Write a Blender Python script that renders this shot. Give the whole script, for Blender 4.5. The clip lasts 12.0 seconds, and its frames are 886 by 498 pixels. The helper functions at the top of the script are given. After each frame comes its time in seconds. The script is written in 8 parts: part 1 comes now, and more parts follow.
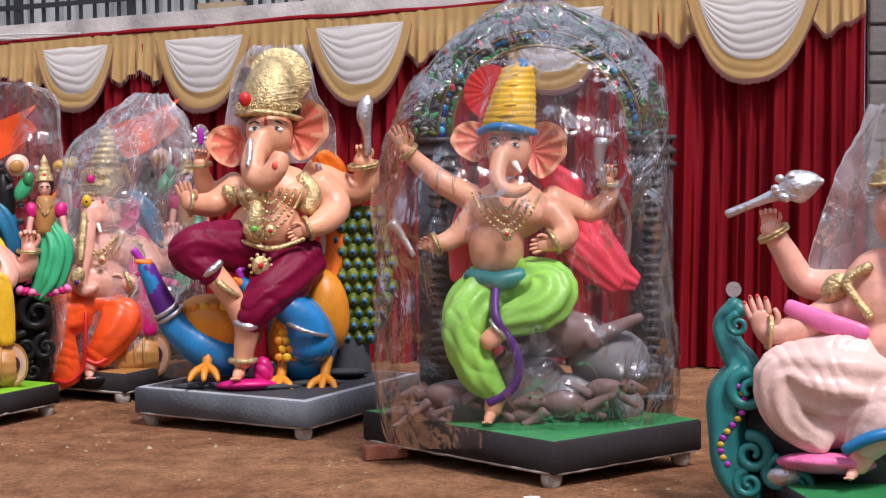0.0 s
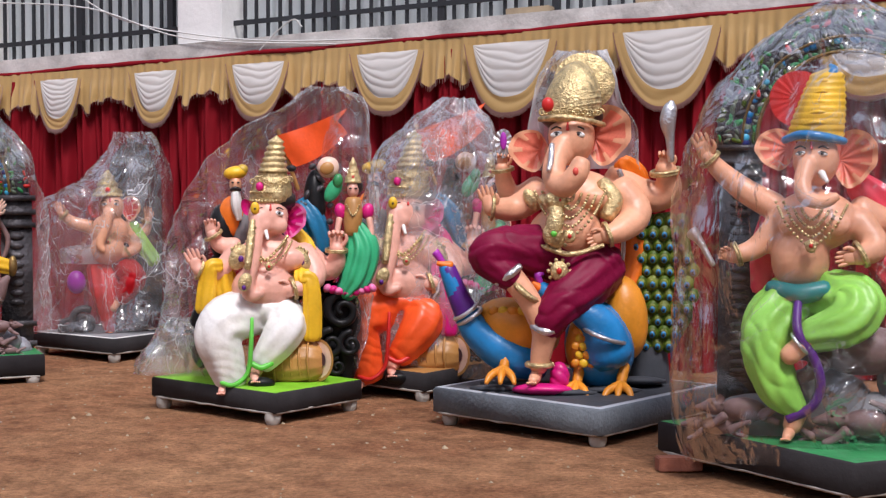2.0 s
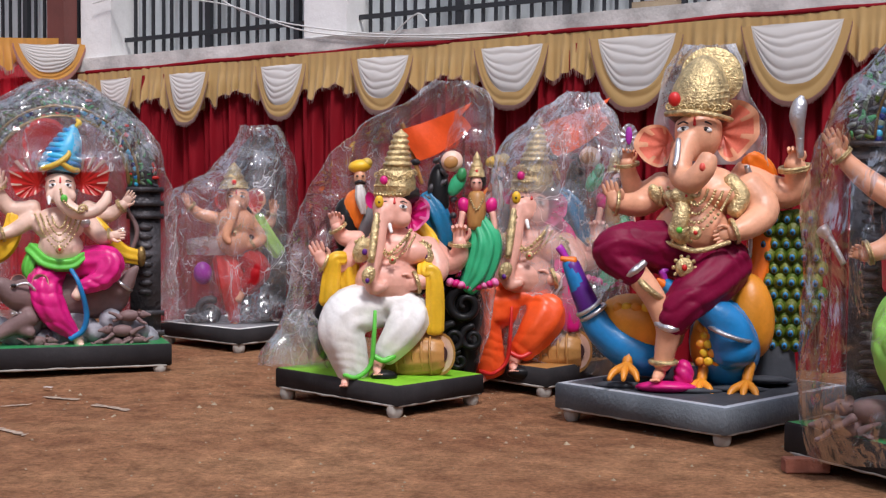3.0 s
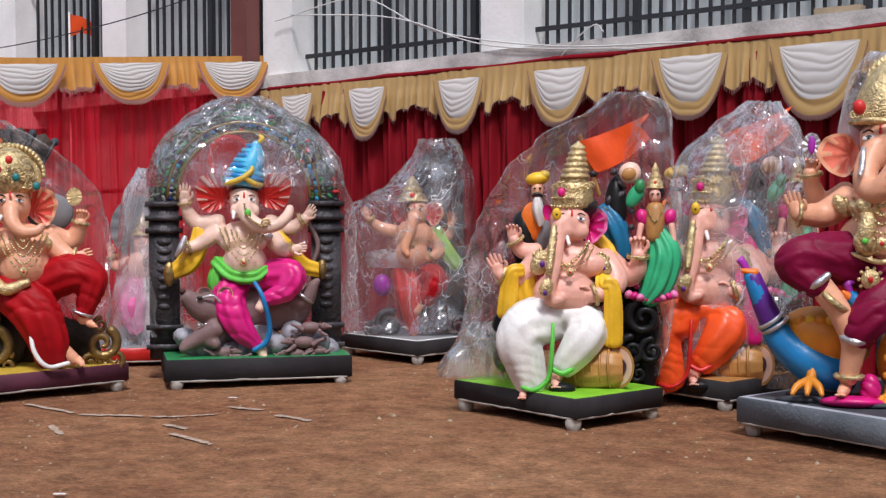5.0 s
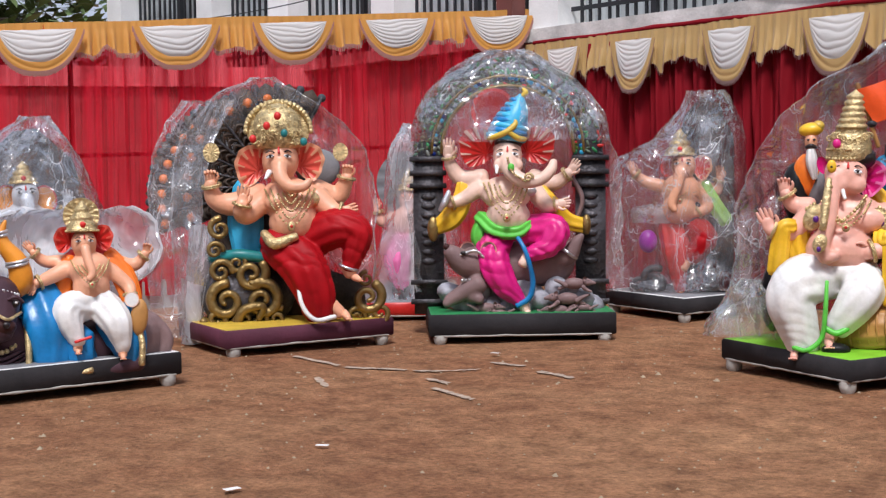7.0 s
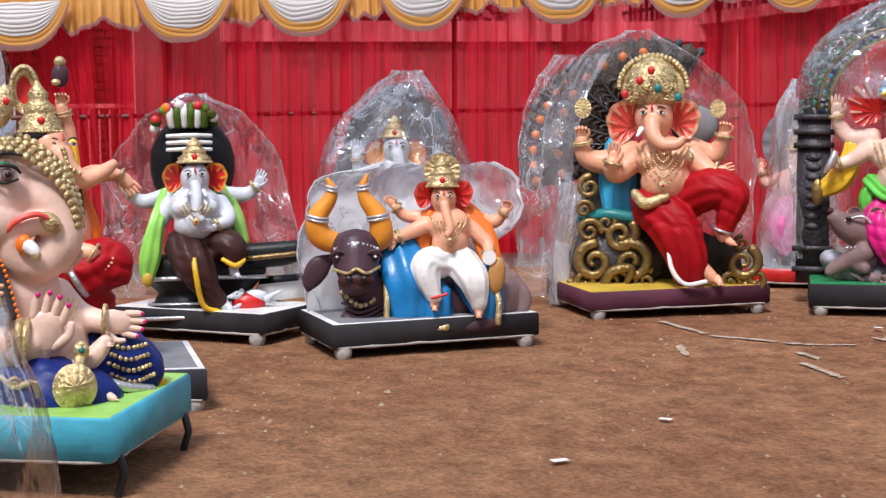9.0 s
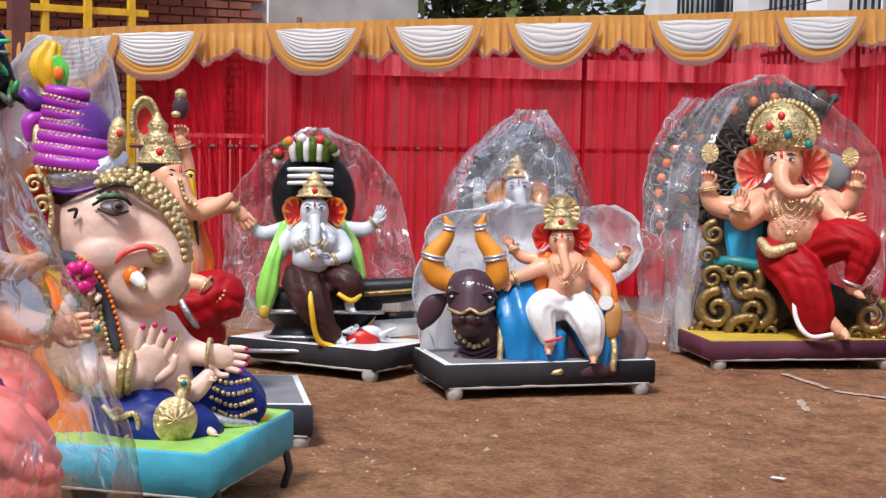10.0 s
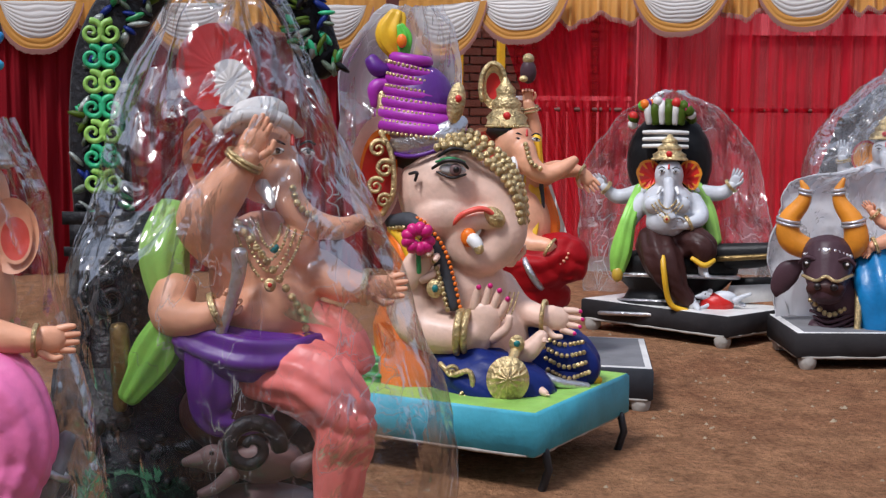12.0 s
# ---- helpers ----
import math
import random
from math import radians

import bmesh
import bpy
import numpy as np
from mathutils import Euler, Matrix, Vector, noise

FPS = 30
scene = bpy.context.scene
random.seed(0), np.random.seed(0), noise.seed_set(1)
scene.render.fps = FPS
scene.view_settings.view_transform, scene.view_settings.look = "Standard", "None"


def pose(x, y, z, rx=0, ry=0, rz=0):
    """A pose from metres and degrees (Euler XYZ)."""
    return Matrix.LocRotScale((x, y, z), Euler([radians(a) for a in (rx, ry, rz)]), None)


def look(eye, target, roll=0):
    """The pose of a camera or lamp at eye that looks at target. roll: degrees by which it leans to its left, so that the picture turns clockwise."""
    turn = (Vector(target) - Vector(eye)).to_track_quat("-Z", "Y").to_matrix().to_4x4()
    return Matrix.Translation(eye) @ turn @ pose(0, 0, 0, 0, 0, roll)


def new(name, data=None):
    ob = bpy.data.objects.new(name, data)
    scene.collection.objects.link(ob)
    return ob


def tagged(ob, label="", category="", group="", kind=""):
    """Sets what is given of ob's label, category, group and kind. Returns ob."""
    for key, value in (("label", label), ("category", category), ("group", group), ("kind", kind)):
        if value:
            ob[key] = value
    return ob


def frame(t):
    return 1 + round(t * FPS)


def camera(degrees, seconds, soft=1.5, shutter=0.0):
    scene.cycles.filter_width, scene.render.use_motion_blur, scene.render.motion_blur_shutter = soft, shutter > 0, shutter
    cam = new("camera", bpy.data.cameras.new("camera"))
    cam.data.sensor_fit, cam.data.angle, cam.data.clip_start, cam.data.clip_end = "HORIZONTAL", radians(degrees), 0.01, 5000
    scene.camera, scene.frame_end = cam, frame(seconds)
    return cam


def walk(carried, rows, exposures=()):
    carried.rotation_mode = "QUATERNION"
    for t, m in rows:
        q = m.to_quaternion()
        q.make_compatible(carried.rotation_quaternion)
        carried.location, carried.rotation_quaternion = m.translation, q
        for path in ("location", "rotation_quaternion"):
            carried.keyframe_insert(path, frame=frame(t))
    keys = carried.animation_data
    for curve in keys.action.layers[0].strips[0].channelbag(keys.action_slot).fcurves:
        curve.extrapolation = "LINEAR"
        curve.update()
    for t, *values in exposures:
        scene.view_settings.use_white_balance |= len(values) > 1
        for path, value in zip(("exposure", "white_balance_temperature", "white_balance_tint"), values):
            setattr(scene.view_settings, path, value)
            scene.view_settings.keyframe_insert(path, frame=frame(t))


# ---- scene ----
cam = camera(32.3, 12.0, soft=1.3, shutter=0.0)
PATH = [
    (0, (0.002, -0.345, 1.488), (-0.0492, 1.6513, 1.3738), -0.60),
    (0.5, (0.015, -0.342, 1.484), (-0.1341, 1.6493, 1.3658), -0.18),
    (1, (0.012, -0.323, 1.489), (-0.2326, 1.6590, 1.3739), 0.17),
    (1.5, (0.020, -0.322, 1.490), (-0.2723, 1.6537, 1.3807), 0.32),
    (2, (0.056, -0.303, 1.507), (-0.3947, 1.6427, 1.3974), 0.13),
    (2.5, (0.039, -0.289, 1.507), (-0.5085, 1.6312, 1.3937), 0.31),
    (3, (0.031, -0.290, 1.509), (-0.5703, 1.6137, 1.3908), 0.47),
    (3.2, (0.030, -0.281, 1.510), (-0.5879, 1.6172, 1.3903), 0.48),
    (5, (0.027, -0.293, 1.517), (-0.7904, 1.5296, 1.4126), -0.11),
    (5.5, (0.034, -0.290, 1.515), (-0.8404, 1.5063, 1.4115), -0.27),
    (6, (0.030, -0.297, 1.519), (-0.8947, 1.4729, 1.4104), -0.33),
    (6.5, (0.047, -0.294, 1.469), (-0.9896, 1.4123, 1.3491), -0.76),
    (7, (-0.017, -0.124, 1.487), (-1.1400, 1.5236, 1.3299), -0.64),
    (7.5, (-0.048, 0.000, 1.490), (-1.2579, 1.5871, 1.3535), 0.75),
    (7.7, (-0.076, 0.029, 1.480), (-1.3483, 1.5650, 1.3380), 0.57),
    (9.3, (-0.007, 0.443, 1.468), (-1.5688, 1.6758, 1.2665), 0.49),
    (9.5, (-0.044, 0.479, 1.480), (-1.6308, 1.6818, 1.2908), 1.36),
    (10, (-0.019, 0.520, 1.501), (-1.6542, 1.6595, 1.3368), 1.09),
    (10.5, (-0.037, 0.561, 1.492), (-1.7391, 1.5981, 1.3257), 0.54),
    (11, (-0.004, 0.620, 1.510), (-1.8029, 1.4758, 1.3323), 0.50),
    (11.5, (0.071, 0.650, 1.515), (-1.7644, 1.4249, 1.3415), 0.73),
    (12, (0.100, 0.704, 1.513), (-1.7643, 1.3927, 1.2924), 0.44),
]
walk(cam, [(t, look(eye, target, roll)) for t, eye, target, roll in PATH],
     exposures=[(0, 0.18, 6250, 20), (2, 0.12, 6150, 18), (3, -0.02, 6100, 17), (5, 0.0, 6050, 15), (7, 0.14, 6000, 14), (9.5, 0.27, 6000, 14), (10.5, 0.28, 5950, 14), (11.2, 0.1, 5950, 14), (12, -0.14, 5900, 14)])

# ---------------------------------------------------------------- world, sun
world = bpy.data.worlds.new("sky")
scene.world = world
world.use_nodes = True
wn, wl = world.node_tree.nodes, world.node_tree.links
sky = wn.new("ShaderNodeTexSky")
sky.sky_type, sky.sun_disc = "NISHITA", False
sky.sun_elevation, sky.sun_rotation = radians(58), radians(150)
sky.air_density, sky.dust_density, sky.ozone_density = 1.0, 6.0, 0.6
grey = wn.new("ShaderNodeMix")
grey.data_type = "RGBA"
grey.inputs[0].default_value = 0.6
grey.inputs[7].default_value = (8.5, 9.2, 10.6, 1)
wl.new(sky.outputs[0], grey.inputs[6])
wl.new(grey.outputs[2], wn["Background"].inputs[0])
wn["Background"].inputs[1].default_value = 0.085

sun = new("sun", bpy.data.lights.new("sun", "SUN"))
sun.data.energy, sun.data.angle, sun.data.color = 3.0, radians(12), (1.0, 0.96, 0.9)
sun.matrix_world = look((0, 0, 0), (-0.28, 0.5, -0.85))

# ---------------------------------------------------------------- materials
MATS = {}


def nodes_of(name):
    m = bpy.data.materials.new(name)
    m.use_nodes = True
    nt = m.node_tree
    return m, nt.nodes, nt.links, nt.nodes["Principled BSDF"]


def paint(name, colour, rough=0.35, metal=0.0, vary=0.12, scale=9.0, bump=0.15, coat=0.0, bump_scale=45.0, second=None, mottle=3.0):
    """Painted or bare surface with tone variation at two scales and fine relief."""
    if name in MATS:
        return MATS[name]
    m, n, l, p = nodes_of(name)
    tc = n.new("ShaderNodeTexCoord")
    big, fine = n.new("ShaderNodeTexNoise"), n.new("ShaderNodeTexNoise")
    big.inputs["Scale"].default_value, big.inputs["Detail"].default_value = mottle, 4
    fine.inputs["Scale"].default_value, fine.inputs["Detail"].default_value = scale * 6, 6
    mix = n.new("ShaderNodeMix")
    mix.data_type = "RGBA"
    lo = tuple(c * (1 - vary * 1.6) for c in colour)
    hi = second or tuple(min(1, c * (1 + vary)) for c in colour)
    mix.inputs[6].default_value, mix.inputs[7].default_value = (*lo, 1), (*hi, 1)
    add = n.new("ShaderNodeMath")
    add.operation = "MULTIPLY_ADD"
    add.inputs[1].default_value = 0.35
    l.new(tc.outputs["Object"], big.inputs["Vector"])
    l.new(tc.outputs["Object"], fine.inputs["Vector"])
    l.new(fine.outputs[0], add.inputs[0])
    sub = n.new("ShaderNodeMath")
    sub.operation = "MULTIPLY_ADD"
    sub.inputs[1].default_value, sub.inputs[2].default_value = 1.5, -0.42
    l.new(big.outputs[0], sub.inputs[0])
    l.new(sub.outputs[0], add.inputs[2])
    l.new(add.outputs[0], mix.inputs[0])
    l.new(mix.outputs[2], p.inputs["Base Color"])
    p.inputs["Roughness"].default_value, p.inputs["Metallic"].default_value = rough, metal
    p.inputs["Coat Weight"].default_value = coat
    b = n.new("ShaderNodeBump")
    b.inputs["Strength"].default_value, b.inputs["Distance"].default_value = bump, 0.01
    tex = n.new("ShaderNodeTexNoise")
    tex.inputs["Scale"].default_value, tex.inputs["Detail"].default_value = bump_scale, 4
    l.new(tc.outputs["Object"], tex.inputs["Vector"])
    l.new(tex.outputs[0], b.inputs["Height"])
    l.new(b.outputs[0], p.inputs["Normal"])
    MATS[name] = m
    return m


PAL = dict(
    skin=(0.8, 0.4, 0.24), skin_pink=(0.82, 0.43, 0.33), skin_pale=(0.82, 0.57, 0.45), blush=(0.75, 0.1, 0.07), grey_skin=(0.62, 0.65, 0.69),
    maroon=(0.19, 0.003, 0.036), crimson=(0.36, 0.004, 0.008), red=(0.6, 0.02, 0.015), orange=(0.9, 0.19, 0.01), flag=(0.95, 0.1, 0.015),
    yellow=(0.85, 0.5, 0.02), white=(0.8, 0.79, 0.76), green=(0.12, 0.55, 0.06), lime=(0.3, 0.68, 0.1), mint=(0.04, 0.45, 0.2),
    teal=(0.015, 0.2, 0.2), blue=(0.015, 0.2, 0.48), sky_blue=(0.05, 0.42, 0.68), navy=(0.012, 0.025, 0.16), purple=(0.1, 0.015, 0.22), violet=(0.38, 0.03, 0.4),
    magenta=(0.66, 0.012, 0.2), pink=(0.85, 0.2, 0.45), coral=(0.92, 0.22, 0.19), black=(0.012, 0.012, 0.013), brown=(0.05, 0.02, 0.018),
    drum=(0.48, 0.24, 0.07), stone=(0.2, 0.2, 0.21), slate=(0.06, 0.065, 0.075), mouse=(0.22, 0.145, 0.14), olive=(0.07, 0.12, 0.012), bull=(0.075, 0.04, 0.05), amber=(0.75, 0.28, 0.02),
    lawn=(0.25, 0.62, 0.03), grass_top=(0.03, 0.25, 0.08), light_green=(0.32, 0.6, 0.12), turquoise=(0.07, 0.42, 0.55), plum=(0.1, 0.03, 0.05), ochre=(0.62, 0.42, 0.05), dark=(0.03, 0.028, 0.03), hair=(0.015, 0.01, 0.01), eye=(0.85, 0.85, 0.82),
)
for key, c in PAL.items():
    shiny = dict(maroon=0.5, crimson=0.55, blue=0.3, slate=0.6, stone=0.7, dark=0.75, drum=0.4, plum=0.7, turquoise=0.55)
    paint(key, c, rough=shiny.get(key, 0.4), vary=0.2, bump=0.3, mottle=7.0, bump_scale=28)
paint("gold", (0.74, 0.54, 0.27), rough=0.34, metal=0.6, vary=0.45, bump=1.0, bump_scale=75, scale=14, mottle=30)
paint("old_gold", (0.3, 0.2, 0.07), rough=0.38, metal=0.7, vary=0.5, bump=0.8, bump_scale=40)
paint("silver", (0.7, 0.7, 0.72), rough=0.28, metal=0.85, vary=0.2, bump=0.7, bump_scale=70)
paint("bronze_carved", (0.05, 0.045, 0.05), rough=0.4, metal=0.4, vary=0.7, bump=1.0, bump_scale=38, second=(0.16, 0.15, 0.16))
paint("flower_mix", (0.05, 0.12, 0.05), rough=0.45, vary=0.6, bump=1.0, bump_scale=30, second=(0.22, 0.3, 0.2), mottle=22)
paint("peacock_blue", (0.01, 0.16, 0.32), rough=0.35, vary=0.3, bump=0.4)
paint("ear_red", (0.78, 0.2, 0.13), rough=0.4, vary=0.3, bump=0.3)
paint("grey_plinth", (0.13, 0.15, 0.17), rough=0.7, vary=0.3, bump=0.6)
paint("pale_rim", (0.4, 0.43, 0.47), rough=0.7, vary=0.25, bump=0.5)
paint("black_carved", (0.012, 0.013, 0.015), rough=0.35, metal=0.3, vary=0.7, bump=1.0, bump_scale=38, second=(0.05, 0.05, 0.055))
paint("satin_rose", (0.8, 0.58, 0.52), rough=0.28, vary=0.2, bump=0.3)
paint("shawl", (0.85, 0.05, 0.09), rough=0.45, vary=0.2, bump=0.4)
paint("feather", (0.16, 0.2, 0.02), rough=0.4, vary=0.5, bump=0.8, bump_scale=70)
paint("brown_carved", (0.07, 0.05, 0.042), rough=0.5, metal=0.2, vary=0.6, bump=1.0, bump_scale=34, second=(0.15, 0.11, 0.085))
paint("silver_leaf", (0.3, 0.33, 0.3), rough=0.4, metal=0.3, vary=0.4, bump=0.8)
paint("pale_rock", (0.36, 0.36, 0.4), rough=0.6, vary=0.45, bump=0.8, bump_scale=22, mottle=9)
paint("plaster_foot", (0.42, 0.4, 0.36), rough=0.8, vary=0.25, bump=0.5)


def cloth(name, colour, rough=0.7, sheer=0.0, glow=0.0, vary=0.2, sheen=0.3, weave=260.0, second=None):
    m, n, l, p = nodes_of(name)
    tc = n.new("ShaderNodeTexCoord")
    big = n.new("ShaderNodeTexNoise")
    big.inputs["Scale"].default_value, big.inputs["Detail"].default_value = 1.6, 5
    mix = n.new("ShaderNodeMix")
    mix.data_type = "RGBA"
    mix.inputs[6].default_value = (*(c * (1 - vary) for c in colour), 1)
    mix.inputs[7].default_value = (*(second or tuple(min(1, c * (1 + vary)) for c in colour)), 1)
    l.new(tc.outputs["Object"], big.inputs["Vector"])
    l.new(big.outputs[0], mix.inputs[0])
    l.new(mix.outputs[2], p.inputs["Base Color"])
    p.inputs["Roughness"].default_value = rough
    p.inputs["Sheen Weight"].default_value = sheen
    wv = n.new("ShaderNodeTexNoise")
    wv.inputs["Scale"].default_value = weave
    b = n.new("ShaderNodeBump")
    b.inputs["Strength"].default_value, b.inputs["Distance"].default_value = 0.2, 0.003
    l.new(tc.outputs["Object"], wv.inputs["Vector"])
    l.new(wv.outputs[0], b.inputs["Height"])
    l.new(b.outputs[0], p.inputs["Normal"])
    out = n["Material Output"]
    last = p.outputs[0]
    if glow:
        tr = n.new("ShaderNodeBsdfTranslucent")
        l.new(mix.outputs[2], tr.inputs[0])
        ms = n.new("ShaderNodeMixShader")
        ms.inputs[0].default_value = glow
        l.new(last, ms.inputs[1])
        l.new(tr.outputs[0], ms.inputs[2])
        last = ms.outputs[0]
    if sheer:
        tp = n.new("ShaderNodeBsdfTransparent")
        tp.inputs[0].default_value = (1.0, 0.17, 0.2, 1)
        ms = n.new("ShaderNodeMixShader")
        tall = n.new("ShaderNodeMapping")
        tall.inputs["Scale"].default_value = (11.0, 1.0, 0.22)
        gather = n.new("ShaderNodeTexNoise")
        gather.inputs["Scale"].default_value, gather.inputs["Detail"].default_value = 1.0, 5
        l.new(tc.outputs["Object"], tall.inputs["Vector"])
        l.new(tall.outputs[0], gather.inputs["Vector"])
        thin = n.new("ShaderNodeMapRange")
        thin.inputs[1].default_value, thin.inputs[2].default_value = 0.34, 0.62
        thin.inputs[3].default_value, thin.inputs[4].default_value = sheer * 0.12, sheer * 1.5
        l.new(gather.outputs[0], thin.inputs[0])
        l.new(thin.outputs[0], ms.inputs[0])
        l.new(last, ms.inputs[1])
        l.new(tp.outputs[0], ms.inputs[2])
        last = ms.outputs[0]
    l.new(last, out.inputs[0])
    MATS[name] = m
    return m


cloth("velvet_red", (0.2, 0.003, 0.009), rough=0.75, sheen=0.0, vary=0.35)
cloth("sheer_red", (0.8, 0.014, 0.04), rough=0.6, sheer=0.45, glow=0.6, vary=0.2, sheen=0.0)
cloth("gold_satin", (0.5, 0.32, 0.115), rough=0.42, glow=0.12, vary=0.15)
cloth("orange_satin", (0.66, 0.32, 0.06), rough=0.42, glow=0.2, vary=0.15)
cloth("white_satin", (0.62, 0.6, 0.57), rough=0.4, glow=0.12, vary=0.1)
cloth("fringe_pink", (0.36, 0.17, 0.14), rough=0.9)

paint("wall_paint", (0.84, 0.84, 0.82), rough=0.85, vary=0.16, bump=0.4, bump_scale=18, mottle=1.6)
paint("concrete", (0.42, 0.4, 0.37), rough=0.92, vary=0.35, bump=0.7, bump_scale=24, mottle=2.5)
paint("ledge_wash", (0.58, 0.56, 0.53), rough=0.9, vary=0.4, bump=0.7, bump_scale=20, mottle=3.5)
paint("iron_bar", (0.02, 0.022, 0.026), rough=0.5, vary=0.3)
paint("tin_sheet", (0.56, 0.6, 0.61), rough=0.5, metal=0.2, vary=0.14, bump=0.1, mottle=1.2)
paint("brown_steel", (0.16, 0.05, 0.04), rough=0.6, vary=0.2)
paint("stone_block", (0.22, 0.21, 0.2), rough=0.9, vary=0.35, bump=0.9, bump_scale=16)
paint("mortar", (0.4, 0.38, 0.35), rough=0.95, vary=0.2)
paint("brick_clay", (0.36, 0.13, 0.08), rough=0.9, vary=0.35, bump=0.7)
paint("chalk", (0.43, 0.32, 0.235), rough=0.95, vary=0.45, mottle=26)
paint("paper_scrap", (0.75, 0.73, 0.7), rough=0.8)
paint("wire_white", (0.6, 0.6, 0.58), rough=0.6)
paint("wood_block", (0.36, 0.28, 0.18), rough=0.8, vary=0.3)
paint("leaf", (0.07, 0.13, 0.035), rough=0.5, vary=0.5, second=(0.24, 0.34, 0.11), mottle=1.2)
paint("bark", (0.12, 0.1, 0.08), rough=0.9, vary=0.4, bump=0.9)


def earth_material():
    m, n, l, p = nodes_of("earth")
    tc = n.new("ShaderNodeTexCoord")
    a, b, c = (n.new("ShaderNodeTexNoise") for _ in range(3))
    for t, s, d in ((a, 0.55, 7), (b, 6.0, 10), (c, 34.0, 10)):
        t.inputs["Scale"].default_value, t.inputs["Detail"].default_value = s, d
        t.inputs["Roughness"].default_value = 0.65
        l.new(tc.outputs["Object"], t.inputs["Vector"])
    r1, r2 = n.new("ShaderNodeValToRGB"), n.new("ShaderNodeValToRGB")
    r1.color_ramp.elements[0].position, r1.color_ramp.elements[1].position = 0.35, 0.68
    r1.color_ramp.elements[0].color, r1.color_ramp.elements[1].color = (0.29, 0.135, 0.07, 1), (0.47, 0.27, 0.145, 1)
    r2.color_ramp.elements[0].position, r2.color_ramp.elements[1].position = 0.3, 0.72
    r2.color_ramp.elements[0].color, r2.color_ramp.elements[1].color = (0.5, 0.46, 0.43, 1), (1.25, 1.2, 1.15, 1)
    l.new(a.outputs[0], r1.inputs[0])
    l.new(b.outputs[0], r2.inputs[0])
    mul = n.new("ShaderNodeMix")
    mul.data_type, mul.blend_type = "RGBA", "MULTIPLY"
    mul.inputs[0].default_value = 1.0
    l.new(r1.outputs[0], mul.inputs[6])
    l.new(r2.outputs[0], mul.inputs[7])
    r3 = n.new("ShaderNodeValToRGB")
    r3.color_ramp.elements[0].position, r3.color_ramp.elements[1].position = 0.32, 0.66
    r3.color_ramp.elements[0].color, r3.color_ramp.elements[1].color = (0.62, 0.6, 0.58, 1), (1.25, 1.22, 1.2, 1)
    l.new(c.outputs[0], r3.inputs[0])
    grit = n.new("ShaderNodeMix")
    grit.data_type, grit.blend_type = "RGBA", "MULTIPLY"
    grit.inputs[0].default_value = 1.0
    l.new(mul.outputs[2], grit.inputs[6])
    l.new(r3.outputs[0], grit.inputs[7])
    l.new(grit.outputs[2], p.inputs["Base Color"])
    p.inputs["Roughness"].default_value = 0.95
    add = n.new("ShaderNodeMath")
    l.new(b.outputs[0], add.inputs[0])
    l.new(c.outputs[0], add.inputs[1])
    bp = n.new("ShaderNodeBump")
    bp.inputs["Strength"].default_value, bp.inputs["Distance"].default_value = 1.0, 0.035
    l.new(add.outputs[0], bp.inputs["Height"])
    l.new(bp.outputs[0], p.inputs["Normal"])
    MATS["earth"] = m


earth_material()

# matt paints and cloths that throw back little of the sky
for key in ("crimson", "maroon", "navy", "brown", "bull", "dark", "slate", "plum", "grey_plinth", "black", "olive", "bronze_carved", "brown_carved", "black_carved", "velvet_red", "earth", "mouse"):
    MATS[key].node_tree.nodes["Principled BSDF"].inputs["Specular IOR Level"].default_value = 0.18


